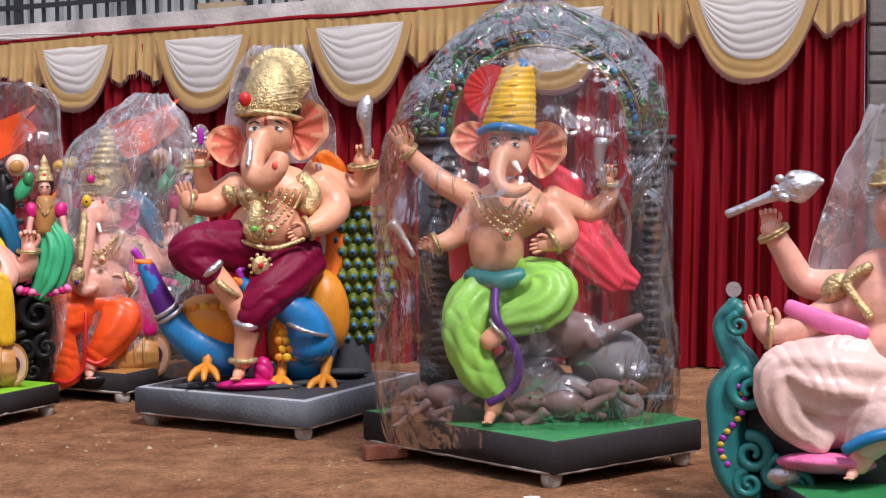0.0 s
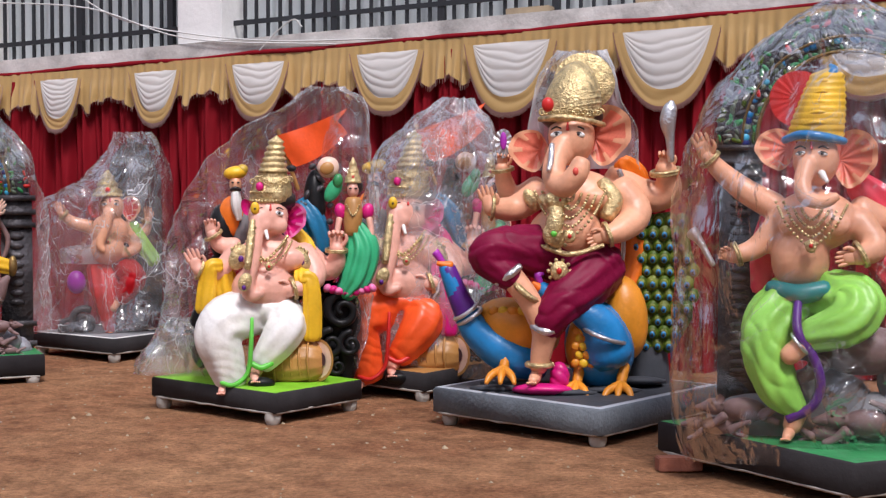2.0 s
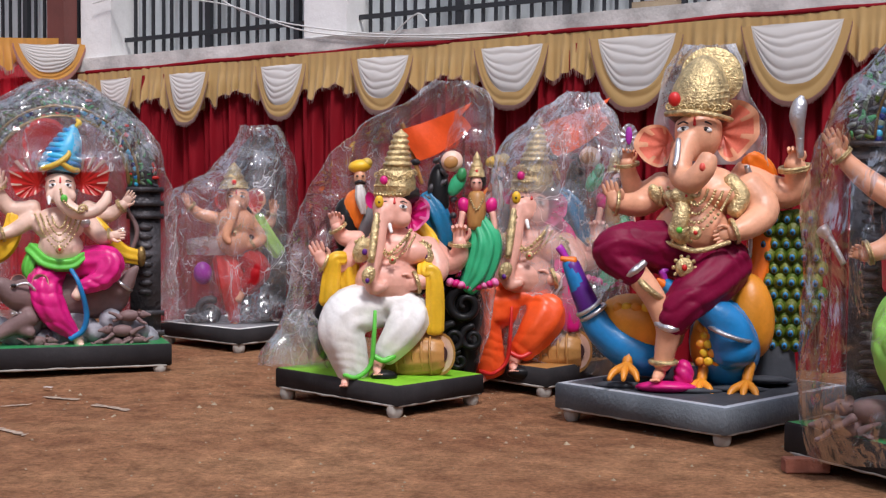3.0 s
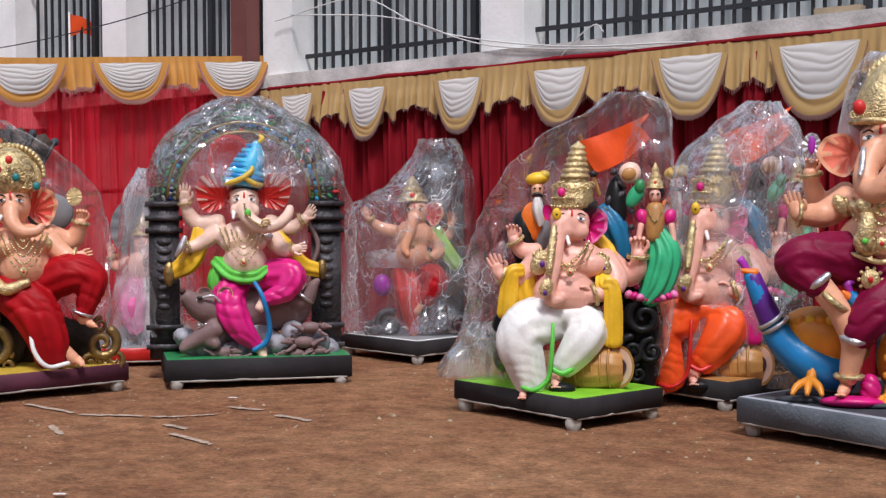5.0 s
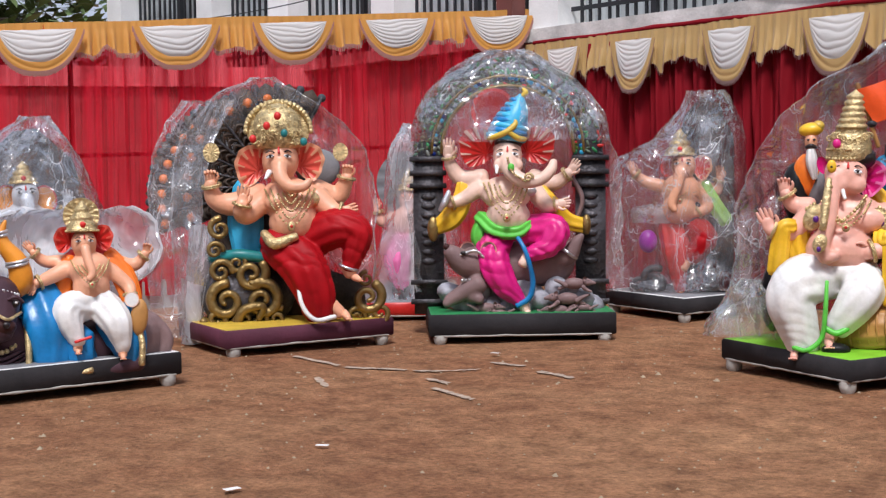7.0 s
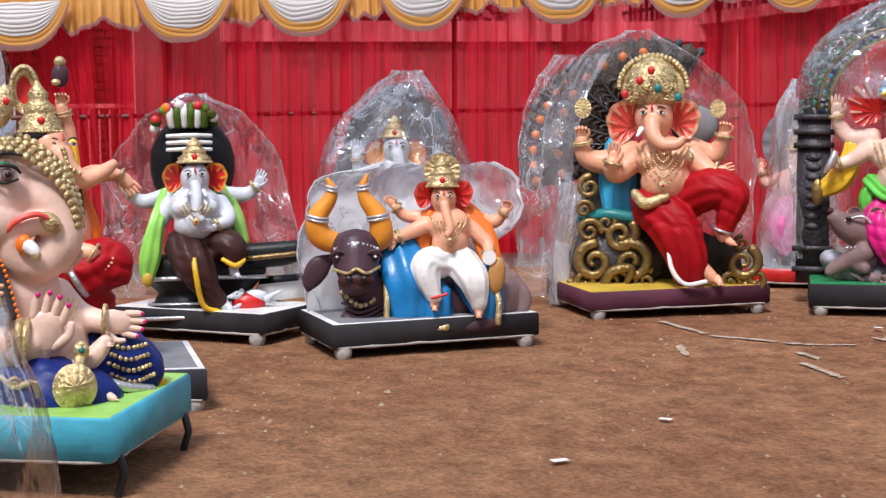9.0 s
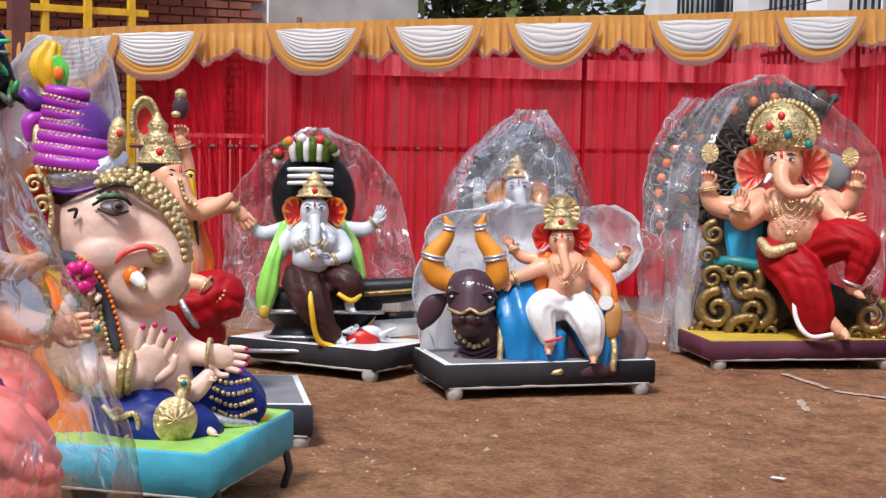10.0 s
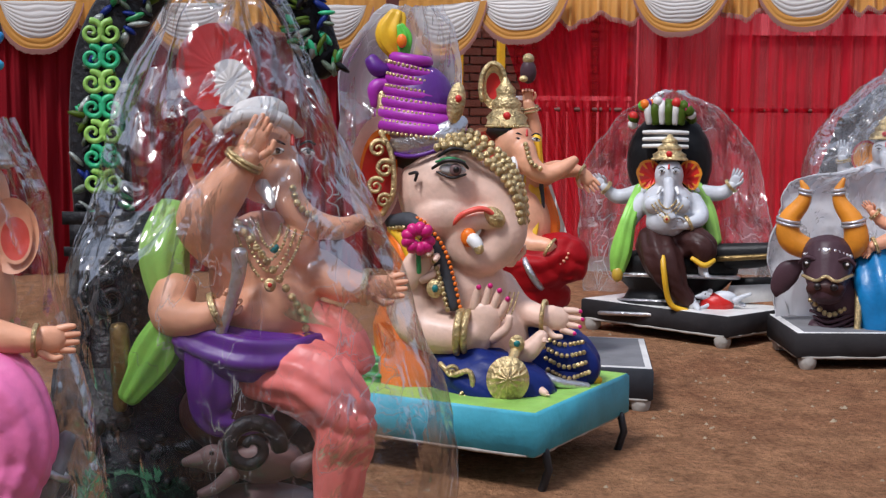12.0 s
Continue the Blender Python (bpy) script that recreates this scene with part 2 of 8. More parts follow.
def film_material(name, milk, gloss, crease_glint=0.5):
    """Clear plastic film: mostly see-through, with a wrinkled shine, cloudy patches and white stress creases that also
    paint in glints.
    """
    m, n, l, p = nodes_of(name)
    n.remove(p)
    out = n["Material Output"]
    tc = n.new("ShaderNodeTexCoord")
    wr = n.new("ShaderNodeTexNoise")
    wr.inputs["Scale"].default_value, wr.inputs["Detail"].default_value, wr.inputs["Distortion"].default_value = 3.2, 4, 1.0
    tall = n.new("ShaderNodeMapping")
    tall.inputs["Scale"].default_value = (1.0, 1.0, 0.62)
    tall.inputs["Rotation"].default_value = (0.3, 0.45, 0.0)
    l.new(tc.outputs["Object"], tall.inputs["Vector"])
    l.new(tall.outputs[0], wr.inputs["Vector"])
    warp = n.new("ShaderNodeVectorMath")
    warp.operation = "MULTIPLY_ADD"
    warp.inputs[1].default_value = (0.45, 0.45, 0.3)
    l.new(wr.outputs[1], warp.inputs[0])
    l.new(tall.outputs[0], warp.inputs[2])
    cells = []
    for scale in (3.0, 8.0):
        cr = n.new("ShaderNodeTexVoronoi")
        cr.feature = "DISTANCE_TO_EDGE"
        cr.inputs["Scale"].default_value = scale
        l.new(warp.outputs[0], cr.inputs["Vector"])
        cells.append(cr)
    bump = n.new("ShaderNodeBump")
    bump.inputs["Strength"].default_value, bump.inputs["Distance"].default_value = 1.0, 0.13
    add = n.new("ShaderNodeMath")
    add.operation = "MULTIPLY_ADD"
    add.inputs[1].default_value = 0.25
    l.new(cells[1].outputs[0], add.inputs[0])
    add2 = n.new("ShaderNodeMath")
    l.new(wr.outputs[0], add2.inputs[0])
    l.new(cells[0].outputs[0], add2.inputs[1])
    l.new(add2.outputs[0], add.inputs[2])
    patch = n.new("ShaderNodeTexNoise")
    patch.inputs["Scale"].default_value, patch.inputs["Detail"].default_value = 1.7, 2
    l.new(tc.outputs["Object"], patch.inputs["Vector"])
    where = n.new("ShaderNodeMapRange")
    where.inputs[1].default_value, where.inputs[2].default_value = 0.42, 0.62
    where.inputs[3].default_value, where.inputs[4].default_value = 0.12, 1.15
    l.new(patch.outputs[0], where.inputs[0])
    crumple = n.new("ShaderNodeMath")
    crumple.operation = "MULTIPLY"
    l.new(add.outputs[0], crumple.inputs[0])
    l.new(where.outputs[0], crumple.inputs[1])
    l.new(crumple.outputs[0], bump.inputs["Height"])
    gl, di, tp = n.new("ShaderNodeBsdfGlossy"), n.new("ShaderNodeBsdfDiffuse"), n.new("ShaderNodeBsdfTransparent")
    tl = n.new("ShaderNodeBsdfTranslucent")
    gl.inputs["Roughness"].default_value = 0.1
    di.inputs[0].default_value = tl.inputs[0].default_value = (0.85, 0.87, 0.9, 1)
    tp.inputs[0].default_value = (0.98, 0.98, 0.985, 1)
    l.new(bump.outputs[0], gl.inputs["Normal"])
    half = n.new("ShaderNodeMixShader")
    half.inputs[0].default_value = 0.5
    l.new(di.outputs[0], half.inputs[1])
    l.new(tl.outputs[0], half.inputs[2])
    m1, m2 = n.new("ShaderNodeMixShader"), n.new("ShaderNodeMixShader")
    mr = n.new("ShaderNodeMapRange")
    mr.inputs[1].default_value, mr.inputs[2].default_value = 0.35, 0.7
    mr.inputs[3].default_value, mr.inputs[4].default_value = milk * 0.4, milk * 1.8
    l.new(wr.outputs[0], mr.inputs[0])
    # diffuse white along the creases: stress marks, and painted stand-ins for bright glints
    line = n.new("ShaderNodeMapRange")
    line.inputs[1].default_value, line.inputs[2].default_value = 0.0, 0.012
    line.inputs[3].default_value, line.inputs[4].default_value = crease_glint, 0.0
    thin = n.new("ShaderNodeMath")
    thin.operation = "MINIMUM"
    l.new(cells[0].outputs[0], thin.inputs[0])
    l.new(cells[1].outputs[0], thin.inputs[1])
    l.new(thin.outputs[0], line.inputs[0])
    fade = n.new("ShaderNodeMath")
    fade.operation = "MULTIPLY"
    l.new(line.outputs[0], fade.inputs[0])
    gate = n.new("ShaderNodeMapRange")
    gate.inputs[1].default_value, gate.inputs[2].default_value = 0.47, 0.62
    l.new(wr.outputs[0], gate.inputs[0])
    l.new(gate.outputs[0], fade.inputs[1])
    tot = n.new("ShaderNodeMath")
    tot.use_clamp = True
    l.new(mr.outputs[0], tot.inputs[0])
    l.new(fade.outputs[0], tot.inputs[1])
    l.new(tot.outputs[0], m1.inputs[0])
    l.new(tp.outputs[0], m1.inputs[1])
    l.new(half.outputs[0], m1.inputs[2])
    fr = n.new("ShaderNodeFresnel")
    fr.inputs[0].default_value = 1.45
    l.new(bump.outputs[0], fr.inputs["Normal"])
    mg = n.new("ShaderNodeMath")
    mg.operation = "MULTIPLY"
    mg.inputs[1].default_value = gloss
    l.new(fr.outputs[0], mg.inputs[0])
    top = n.new("ShaderNodeMath")
    top.operation = "MINIMUM"
    top.inputs[1].default_value = 0.5
    l.new(mg.outputs[0], top.inputs[0])
    l.new(top.outputs[0], m2.inputs[0])
    l.new(m1.outputs[0], m2.inputs[1])
    l.new(gl.outputs[0], m2.inputs[2])
    l.new(m2.outputs[0], out.inputs[0])
    MATS[name] = m


film_material("clear_film", 0.11, 2.0, 0.9)
film_material("milky_film", 0.2, 1.9, 0.9)
film_material("thin_film", 0.015, 1.3, 0.4)
film_material("white_film", 0.95, 1.2, 0.4)
film_material("veil_film", 0.4, 1.2, 0.4)


# ---------------------------------------------------------------- building blocks
def mesh_object(name, verts, faces, mats, index=None, smooth=True, parent=None):
    me = bpy.data.meshes.new(name)
    me.from_pydata([tuple(map(float, v)) for v in verts], [], faces)
    for k in mats:
        me.materials.append(MATS[k])
    if index is not None:
        me.polygons.foreach_set("material_index", index)
    me.polygons.foreach_set("use_smooth", [smooth] * len(faces))
    me.update()
    ob = new(name, me)
    ob.parent = parent
    return ob


def box_data(x0, x1, y0, y1, z0, z1, bevel=0.0):
    bm = bmesh.new()
    bmesh.ops.create_cube(bm, size=1)
    for v in bm.verts:
        v.co = ((x0 + x1) / 2 + v.co.x * (x1 - x0), (y0 + y1) / 2 + v.co.y * (y1 - y0), (z0 + z1) / 2 + v.co.z * (z1 - z0))
    if bevel:
        bmesh.ops.bevel(bm, geom=bm.edges[:], offset=bevel, segments=2, affect="EDGES")
    bm.verts.ensure_lookup_table()
    vs = [tuple(v.co) for v in bm.verts]
    fs = [[v.index for v in f.verts] for f in bm.faces]
    bm.free()
    return vs, fs


def box(name, x0, x1, y0, y1, z0, z1, mat, parent=None, bevel=0.004, m=None):
    vs, fs = box_data(x0, x1, y0, y1, z0, z1, bevel)
    ob = mesh_object(name, vs, fs, [mat], smooth=False, parent=parent)
    if m is not None:
        ob.matrix_basis = m
    return ob


def empty(name, m=None):
    ob = new(name)
    ob.empty_display_size = 0.1
    if m is not None:
        ob.matrix_basis = m
    return ob


def catmull(pts, sub):
    p = np.array(pts, float)
    if len(p) < 3:
        return np.array([p[0] + (p[-1] - p[0]) * t for t in np.linspace(0, 1, sub + 1)])
    q = np.vstack([2 * p[0] - p[1], p, 2 * p[-1] - p[-2]])
    out = []
    for i in range(1, len(q) - 2):
        a, b, c, d = q[i - 1], q[i], q[i + 1], q[i + 2]
        for t in np.arange(sub) / sub:
            out.append(0.5 * (2 * b + (c - a) * t + (2 * a - 5 * b + 4 * c - d) * t * t + (3 * b - a - 3 * c + d) * t**3))
    out.append(p[-1])
    return np.array(out)


def tube_data(path, radii, seg=10, ridge=0, amp=0.0, twist=0.0, flat=1.0, cap=True):
    """Rings round a path. ridge/amp/twist: cloth folds running along it; flat: squash towards the viewer's axis."""
    path = np.asarray(path, float)
    tang = np.gradient(path, axis=0)
    tang /= np.linalg.norm(tang, axis=1)[:, None] + 1e-9
    ref = np.array([0.0, 1.0, 0.0])
    verts, faces = [], []
    n = len(path)
    steps = [(0, 0.0, -0.6), (0, 0.75, -0.45)] if cap else []
    rings = [(k, r, o) for k, r, o in steps] + [(i, 1.0, 0.0) for i in range(n)] + ([(n - 1, 0.75, 0.45), (n - 1, 0.0, 0.6)] if cap else [])
    ang = np.linspace(0, 2 * np.pi, seg, endpoint=False)
    for j, (i, rr, off) in enumerate(rings):
        t = tang[i]
        side = np.cross(t, ref)
        if np.linalg.norm(side) < 0.15:
            side = np.cross(t, (1.0, 0, 0.2))
        side /= np.linalg.norm(side)
        up = np.cross(side, t)
        r = radii[i] * max(rr, 0.02)
        mod = 1 + amp * np.sin(ridge * ang + twist * i) if ridge else np.ones(seg)
        c = path[i] + t * off * radii[i]
        verts.append(c + (r * mod * np.cos(ang))[:, None] * side + (r * mod * np.sin(ang) * flat)[:, None] * up)
    verts = np.concatenate(verts)
    for j in range(len(rings) - 1):
        for k in range(seg):
            a, b = j * seg + k, j * seg + (k + 1) % seg
            faces.append((a, b, b + seg, a + seg))
    return verts, faces


def wire(name, pts, radius, mat, parent=None, seg=6, sub=6):
    c = catmull(pts, sub)
    vs, fs = tube_data(c, [radius] * len(c), seg)
    return mesh_object(name, vs, fs, [mat], parent=parent)


def along(a, b):
    """Pose at a whose local x runs towards b, on the ground plan."""
    return pose(a[0], a[1], 0, 0, 0, math.degrees(math.atan2(b[1] - a[1], b[0] - a[0]))), math.dist(a, b)


# ---------------------------------------------------------------- ground
def ground():
    xs = np.concatenate([[-400, -120, -40], np.linspace(-16, 8, 150), [30, 120, 400]])
    ys = np.concatenate([[-400, -120, -40], np.linspace(-6, 16, 140), [40, 120, 400]])
    verts = []
    for y in ys:
        for x in xs:
            near = -16 <= x <= 8 and -6 <= y <= 16
            z = 0.0
            if near:
                z = 0.016 * noise.noise((x * 0.9, y * 0.9, 0)) + 0.007 * noise.noise((x * 4, y * 4, 3)) - 0.006
            verts.append((x, y, z))
    w = len(xs)
    faces = [(j * w + i, j * w + i + 1, (j + 1) * w + i + 1, (j + 1) * w + i) for j in range(len(ys) - 1) for i in range(w - 1)]
    tagged(mesh_object("ground", verts, faces, ["earth"]), "bare reddish-brown trodden earth of the yard", "ground", kind="structure")


ground()


# ---------------------------------------------------------------- curtains and valances
def curtain(name, a, b, z0, ztop, mat, label, folds=7.0, depth=0.065, seed=0, gather=None, kind="structure"):
    m, length = along(a, b)
    nx, nz = int(length * 110), 26
    verts = []
    for j in range(nz + 1):
        v = j / nz
        for i in range(nx + 1):
            s = length * i / nx
            zt = ztop[0] + (ztop[1] - ztop[0]) * s / length
            z = z0 + (zt - z0) * v
            ph = folds * s + 1.6 * noise.noise((s * 0.8, seed, v * 0.5))
            d = depth * (math.sin(2 * math.pi * ph * 0.55) * 0.6 + math.sin(2 * math.pi * ph * 1.27 + 1.0) * 0.4) * (0.55 + 0.6 * (1 - v))
            d += 0.02 * math.sin(2 * math.pi * (folds * 2.3 * s + 1.1 * noise.noise((s * 1.9, seed, v))) ) * (0.4 + 0.6 * abs(noise.noise((s * 1.1, seed + 3, 0)))) + 0.05 * noise.noise((s * 0.7, seed + 5, v * 1.1)) + 0.012 * noise.noise((s * 9, seed, v * 7))
            x = s
            if gather and v < 0.9:
                x = s + gather * max(0, 1 - s / 0.9) * (0.9 - v)
            verts.append((x, d, z + (0.02 * noise.noise((s * 2.2, seed, 0)) if j == 0 else 0)))
    w = nx + 1
    faces = [(j * w + i, j * w + i + 1, (j + 1) * w + i + 1, (j + 1) * w + i) for j in range(nz) for i in range(nx)]
    ob = mesh_object(name, verts, faces, [mat])
    ob.matrix_basis = m
    return tagged(ob, label, "curtain", kind=kind)


def valance(name, a, b, top, swags, band, drop, mat, label):
    """Gathered satin pelmet: flat band, pleated skirt with a fringed hem, and white swags edged with a satin border.
    top: heights at both ends; swags: (place along, half width, depth) of each white swag."""
    m, length = along(a, b)
    thing = tagged(empty(name, m), label, "valance", kind="structure")
    ht = lambda s: top[0] + (top[1] - top[0]) * s / length
    sag = lambda u: max(0.0, 1 - abs(u) ** 2.6) ** 0.85

    def hem(s):
        c, hw, dp = min(swags, key=lambda q: abs(q[0] - s))
        u = abs(s - c) / hw
        under = band * 0.8 + dp * 1.1 * sag(u / 1.3)
        tails = band + drop * (0.58 + 0.3 * math.exp(-((u - 1.45) / 0.3) ** 2)) + 0.018 * math.sin(s * 37) + 0.02 * noise.noise((s * 3, 2, 0))
        return max(under, tails) if u > 0.55 else max(under, band + drop * 0.3)

    def pleat(s):
        ph = s * 52 + 2.4 * noise.noise((s * 2, 7, 0))
        return abs(math.sin(ph * 0.5)) * 1.2 + 0.5 * math.sin(ph * 1.7 + 1)

    nx, nz = int(length * 95), 16
    verts, faces = [], []
    for j in range(nz + 1):
        v = j / nz
        for i in range(nx + 1):
            s = length * i / nx
            h = hem(s)
            if v < 0.2:
                z, amp = ht(s) - band * v / 0.2, 0.004 + 0.02 * v
            else:
                q = (v - 0.2) / 0.8
                z, amp = ht(s) - band - (h - band) * q, 0.01 + 0.026 * q
            y = -0.05 - amp * pleat(s) - 0.015 * noise.noise((s * 1.3, 1, v))
            verts.append((s, y, z + 0.012 * noise.noise((s * 1.1, 4, 0))))
    w = nx + 1
    for j in range(nz):
        for i in range(nx):
            faces.append((j * w + i, (j + 1) * w + i, (j + 1) * w + i + 1, j * w + i + 1))
    mesh_object("skirt", verts, faces, [mat], parent=thing)
    # hanging fringe strands along the hem
    verts, faces = [], []

    def strand(s, y, z):
        k = len(verts)
        ln = 0.026 + 0.012 * random.random()
        verts.extend([(s - 0.005, y, z + 0.008), (s + 0.005, y - 0.006, z + 0.008), (s + 0.003, y - 0.003, z - ln), (s - 0.003, y + 0.003, z - ln)])
        faces.append((k, k + 1, k + 2, k + 3))

    n = int(length * 90)
    for i in range(n):
        s = length * (i + 0.5) / n
        strand(s, -0.06 - 0.036 * pleat(s), ht(s) - hem(s))
    for c, hw, dp in swags:
        for part_name, v0, v1, wide, off, cloth_name in (("swag", 0.0, 1.0, 1.0, 0.0, "white_satin"), ("swag_border", 0.92, 1.2, 1.2, -0.012, mat)):
            sv, sf = [], []
            nu, nv = 44, 60 if part_name == "swag" else 12
            seed = c * 3.1
            for j in range(nv + 1):
                v = v0 + (v1 - v0) * j / nv
                for i in range(nu + 1):
                    u = 2 * i / nu - 1
                    half = hw * 1.08 * (1 + (wide - 1) * (v - v0) / (v1 - v0))
                    lop = 0.12 * math.sin(seed) * (1 - u * u) * v
                    z = ht(c + u * half) - band * 0.72 - dp * 1.12 * sag(u) * v
                    ring = v * (7.0 + 1.5 * math.sin(seed * 1.7)) + 0.5 * noise.noise((seed, v * 3, u * 1.5)) + 0.25 * u * math.sin(seed)
                    fold = abs(math.sin(math.pi * ring))
                    y = -0.115 + off - 0.035 * (1 - u * u) * math.sin(math.pi * min(v, 1) * 0.8) - 0.006 * fold * (1 - abs(u) ** 4)
                    sv.append((c + u * half + lop * hw * 0.3, y, z + 0.006 * noise.noise((seed, v * 4, u * 3))))
            w = nu + 1
            for j in range(nv):
                for i in range(nu):
                    sf.append((j * w + i, (j + 1) * w + i, (j + 1) * w + i + 1, j * w + i + 1))
            mesh_object(part_name, sv, sf, [cloth_name], parent=thing)
            if part_name == "swag_border":
                for k in range(nv * w, (nv + 1) * w - 1):
                    for t in (0.0, 0.33, 0.66):
                        p, q = sv[k], sv[k + 1]
                        strand(p[0] + (q[0] - p[0]) * t, p[1] - 0.004, p[2] + (q[2] - p[2]) * t)
    tagged(mesh_object("fringe", verts, faces, ["fringe_pink"], smooth=False, parent=thing), "dusty pink hanging fringe", kind="stuff")
    return thing


# side wall of the yard and far fence, on the plan
SIDE_A, SIDE_B = (-7.48, 12.3), (2.66, 10.36)
FENCE_A, FENCE_B = (-11.2, 5.33), (-7.48, 12.48)
curtain("curtain_side", SIDE_A, SIDE_B, 0.0, (2.2, 2.62), "velvet_red", "dark red velvet curtain hung along the building wall", folds=8.0, depth=0.085, seed=1)
curtain("curtain_fence", FENCE_A, FENCE_B, 0.12, (2.2, 2.56), "sheer_red", "sheer bright red curtain on the yard fence", folds=9.0, depth=0.05, seed=9, gather=0.7)


def on_line(a, b, x):
    return (x - a[0]) / (b[0] - a[0]) * math.dist(a, b)


side_swags = [(on_line(SIDE_A, SIDE_B, x), hw, dp) for x, hw, dp in
              ((-6.98, 0.17, 0.3), (-6.18, 0.19, 0.33), (-5.2, 0.2, 0.33), (-4.22, 0.23, 0.33), (-3.07, 0.25, 0.35), (-2.05, 0.29, 0.4), (-0.86, 0.31, 0.42), (0.55, 0.33, 0.43), (1.92, 0.35, 0.44))]
valance("valance_side", SIDE_A, SIDE_B, (2.26, 2.74), side_swags, 0.11, 0.3, "gold_satin", "pale gold satin valance with white swags and pink fringe")
fence_len = math.dist(FENCE_A, FENCE_B)
fence_swags = [(s, 0.29, 0.25) for s in (0.18, 1.42, 2.35, 3.3, 4.45, 5.5, 6.5, 7.55)]
valance("valance_fence", FENCE_A, FENCE_B, (2.2, 2.6), fence_swags, 0.08, 0.24, "orange_satin", "orange-gold satin valance with white swags on the fence")


# ---------------------------------------------------------------- idols
SKINS = {"skin", "skin_pink", "skin_pale", "grey_skin", "bull", "mouse"}
CLOTHS = {"satin_rose", "maroon", "crimson", "magenta", "lime", "white", "coral", "pink", "navy", "brown", "flag", "red"}


class Clay:
    """Collects the shapes of one idol in a local grid (x to the right, y down, d towards the viewer) and makes one mesh."""

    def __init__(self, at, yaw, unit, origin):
        # nearer parts shrink towards the camera's eye, to match the sketch from its view
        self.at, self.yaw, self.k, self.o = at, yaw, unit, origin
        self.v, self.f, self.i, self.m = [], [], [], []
        self.lumps = {}

    def mat(self, name):
        if name not in self.m:
            self.m.append(name)
        return self.m.index(name)

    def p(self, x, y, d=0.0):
        # 2707 is the camera's focal length in pixels, 1.5 its eye height
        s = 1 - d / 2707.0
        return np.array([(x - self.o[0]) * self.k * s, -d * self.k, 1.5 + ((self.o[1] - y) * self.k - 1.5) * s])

    def add(self, vs, fs, mat):
        base = len(self.v)
        self.v.extend(np.asarray(vs, float).tolist())
        self.f.extend([tuple(base + q for q in f) for f in fs])
        self.i.extend([self.mat(mat)] * len(fs))

    def lump(self, vs, fs, mat):
        """Soft shapes of one paint, moulded into a single skin at the end."""
        av, af = self.lumps.setdefault(mat, ([], []))
        base = len(av)
        av.extend(np.asarray(vs, float).tolist())
        af.extend([tuple(base + q for q in f) for f in fs])

    def mould(self):
        """Fuses the soft shapes of each paint, smooths their seams and lays folds into cloth."""
        voxel = 0.0075 if self.k < 0.0025 else 0.0095
        made = []
        for mat, (av, af) in self.lumps.items():
            me = bpy.data.meshes.new("lump")
            me.from_pydata(av, [], af)
            ob = new("lump", me)
            fuse = ob.modifiers.new("fuse", "REMESH")
            fuse.mode, fuse.voxel_size = "VOXEL", voxel
            made.append((mat, ob))
        deps = bpy.context.evaluated_depsgraph_get()
        for mat, ob in made:
            got = ob.evaluated_get(deps).to_mesh()
            nv = len(got.vertices)
            co = np.empty(nv * 3)
            got.vertices.foreach_get("co", co)
            co = co.reshape(-1, 3)
            ed = np.empty(len(got.edges) * 2, int)
            got.edges.foreach_get("vertices", ed)
            ed = ed.reshape(-1, 2)
            faces = [tuple(f.vertices) for f in got.polygons]
            deg = np.bincount(ed.ravel(), minlength=nv)[:, None].astype(float) + 1e-9
            for _ in range(5 if mat in SKINS else 3):
                acc = np.zeros_like(co)
                np.add.at(acc, ed[:, 0], co[ed[:, 1]])
                np.add.at(acc, ed[:, 1], co[ed[:, 0]])
                co = co * 0.45 + 0.55 * acc / deg
            if mat in CLOTHS and nv:
                quad = np.array([f[:4] if len(f) > 3 else (*f, f[-1]) for f in faces])
                fn = np.cross(co[quad[:, 2]] - co[quad[:, 0]], co[quad[:, 3]] - co[quad[:, 1]])
                nrm = np.zeros_like(co)
                for q in range(4):
                    np.add.at(nrm, quad[:, q], fn)
                nrm /= np.linalg.norm(nrm, axis=1)[:, None] + 1e-12
                push = np.empty(nv)
                f = 9.0 if self.k > 0.0025 else 10.5
                for q, (x, y, z) in enumerate(co):
                    bend = noise.noise((x * 3.1, y * 3.1, z * 3.1 + 4))
                    u = f * (0.55 * x + 0.35 * y + 0.75 * z) + 2.3 * bend + 0.7 * noise.noise((x * 7, y * 7, z * 7))
                    a = abs(math.sin(math.pi * u))
                    push[q] = (a**0.8 - 0.6) * (0.7 + 0.5 * noise.noise((x * 4, y * 4, z * 4 + 9)))
                co = co + nrm * (push * (0.0035 if mat == "white" else 0.0105 if mat in ("maroon", "crimson", "magenta", "coral", "lime") else 0.0065))[:, None]
            self.add(co, faces, mat)
            ob.evaluated_get(deps).to_mesh_clear()
            bpy.data.meshes.remove(ob.data)

    def tube(self, pts, mat, seg=12, sub=5, **kw):
        if kw.get("ridge"):
            seg, sub = max(seg, 40), max(sub, 8)
            kw["amp"], kw["twist"] = kw["amp"] * 1.35, kw.get("twist", 0.0) * 5 / 8
        if mat in SKINS | CLOTHS and kw.get("flat", 1.0) > 0.9:
            pts = [(x, y, d, r * 0.88) for x, y, d, r in pts]
        c = catmull(pts, sub)
        path = np.array([self.p(*q[:3]) for q in c])
        fat = float(c[:, 3].max()) * self.k
        soft = (mat in SKINS and fat > 0.04) or (mat in CLOTHS and fat > 0.05 and kw.get("flat", 1.0) > 0.9)
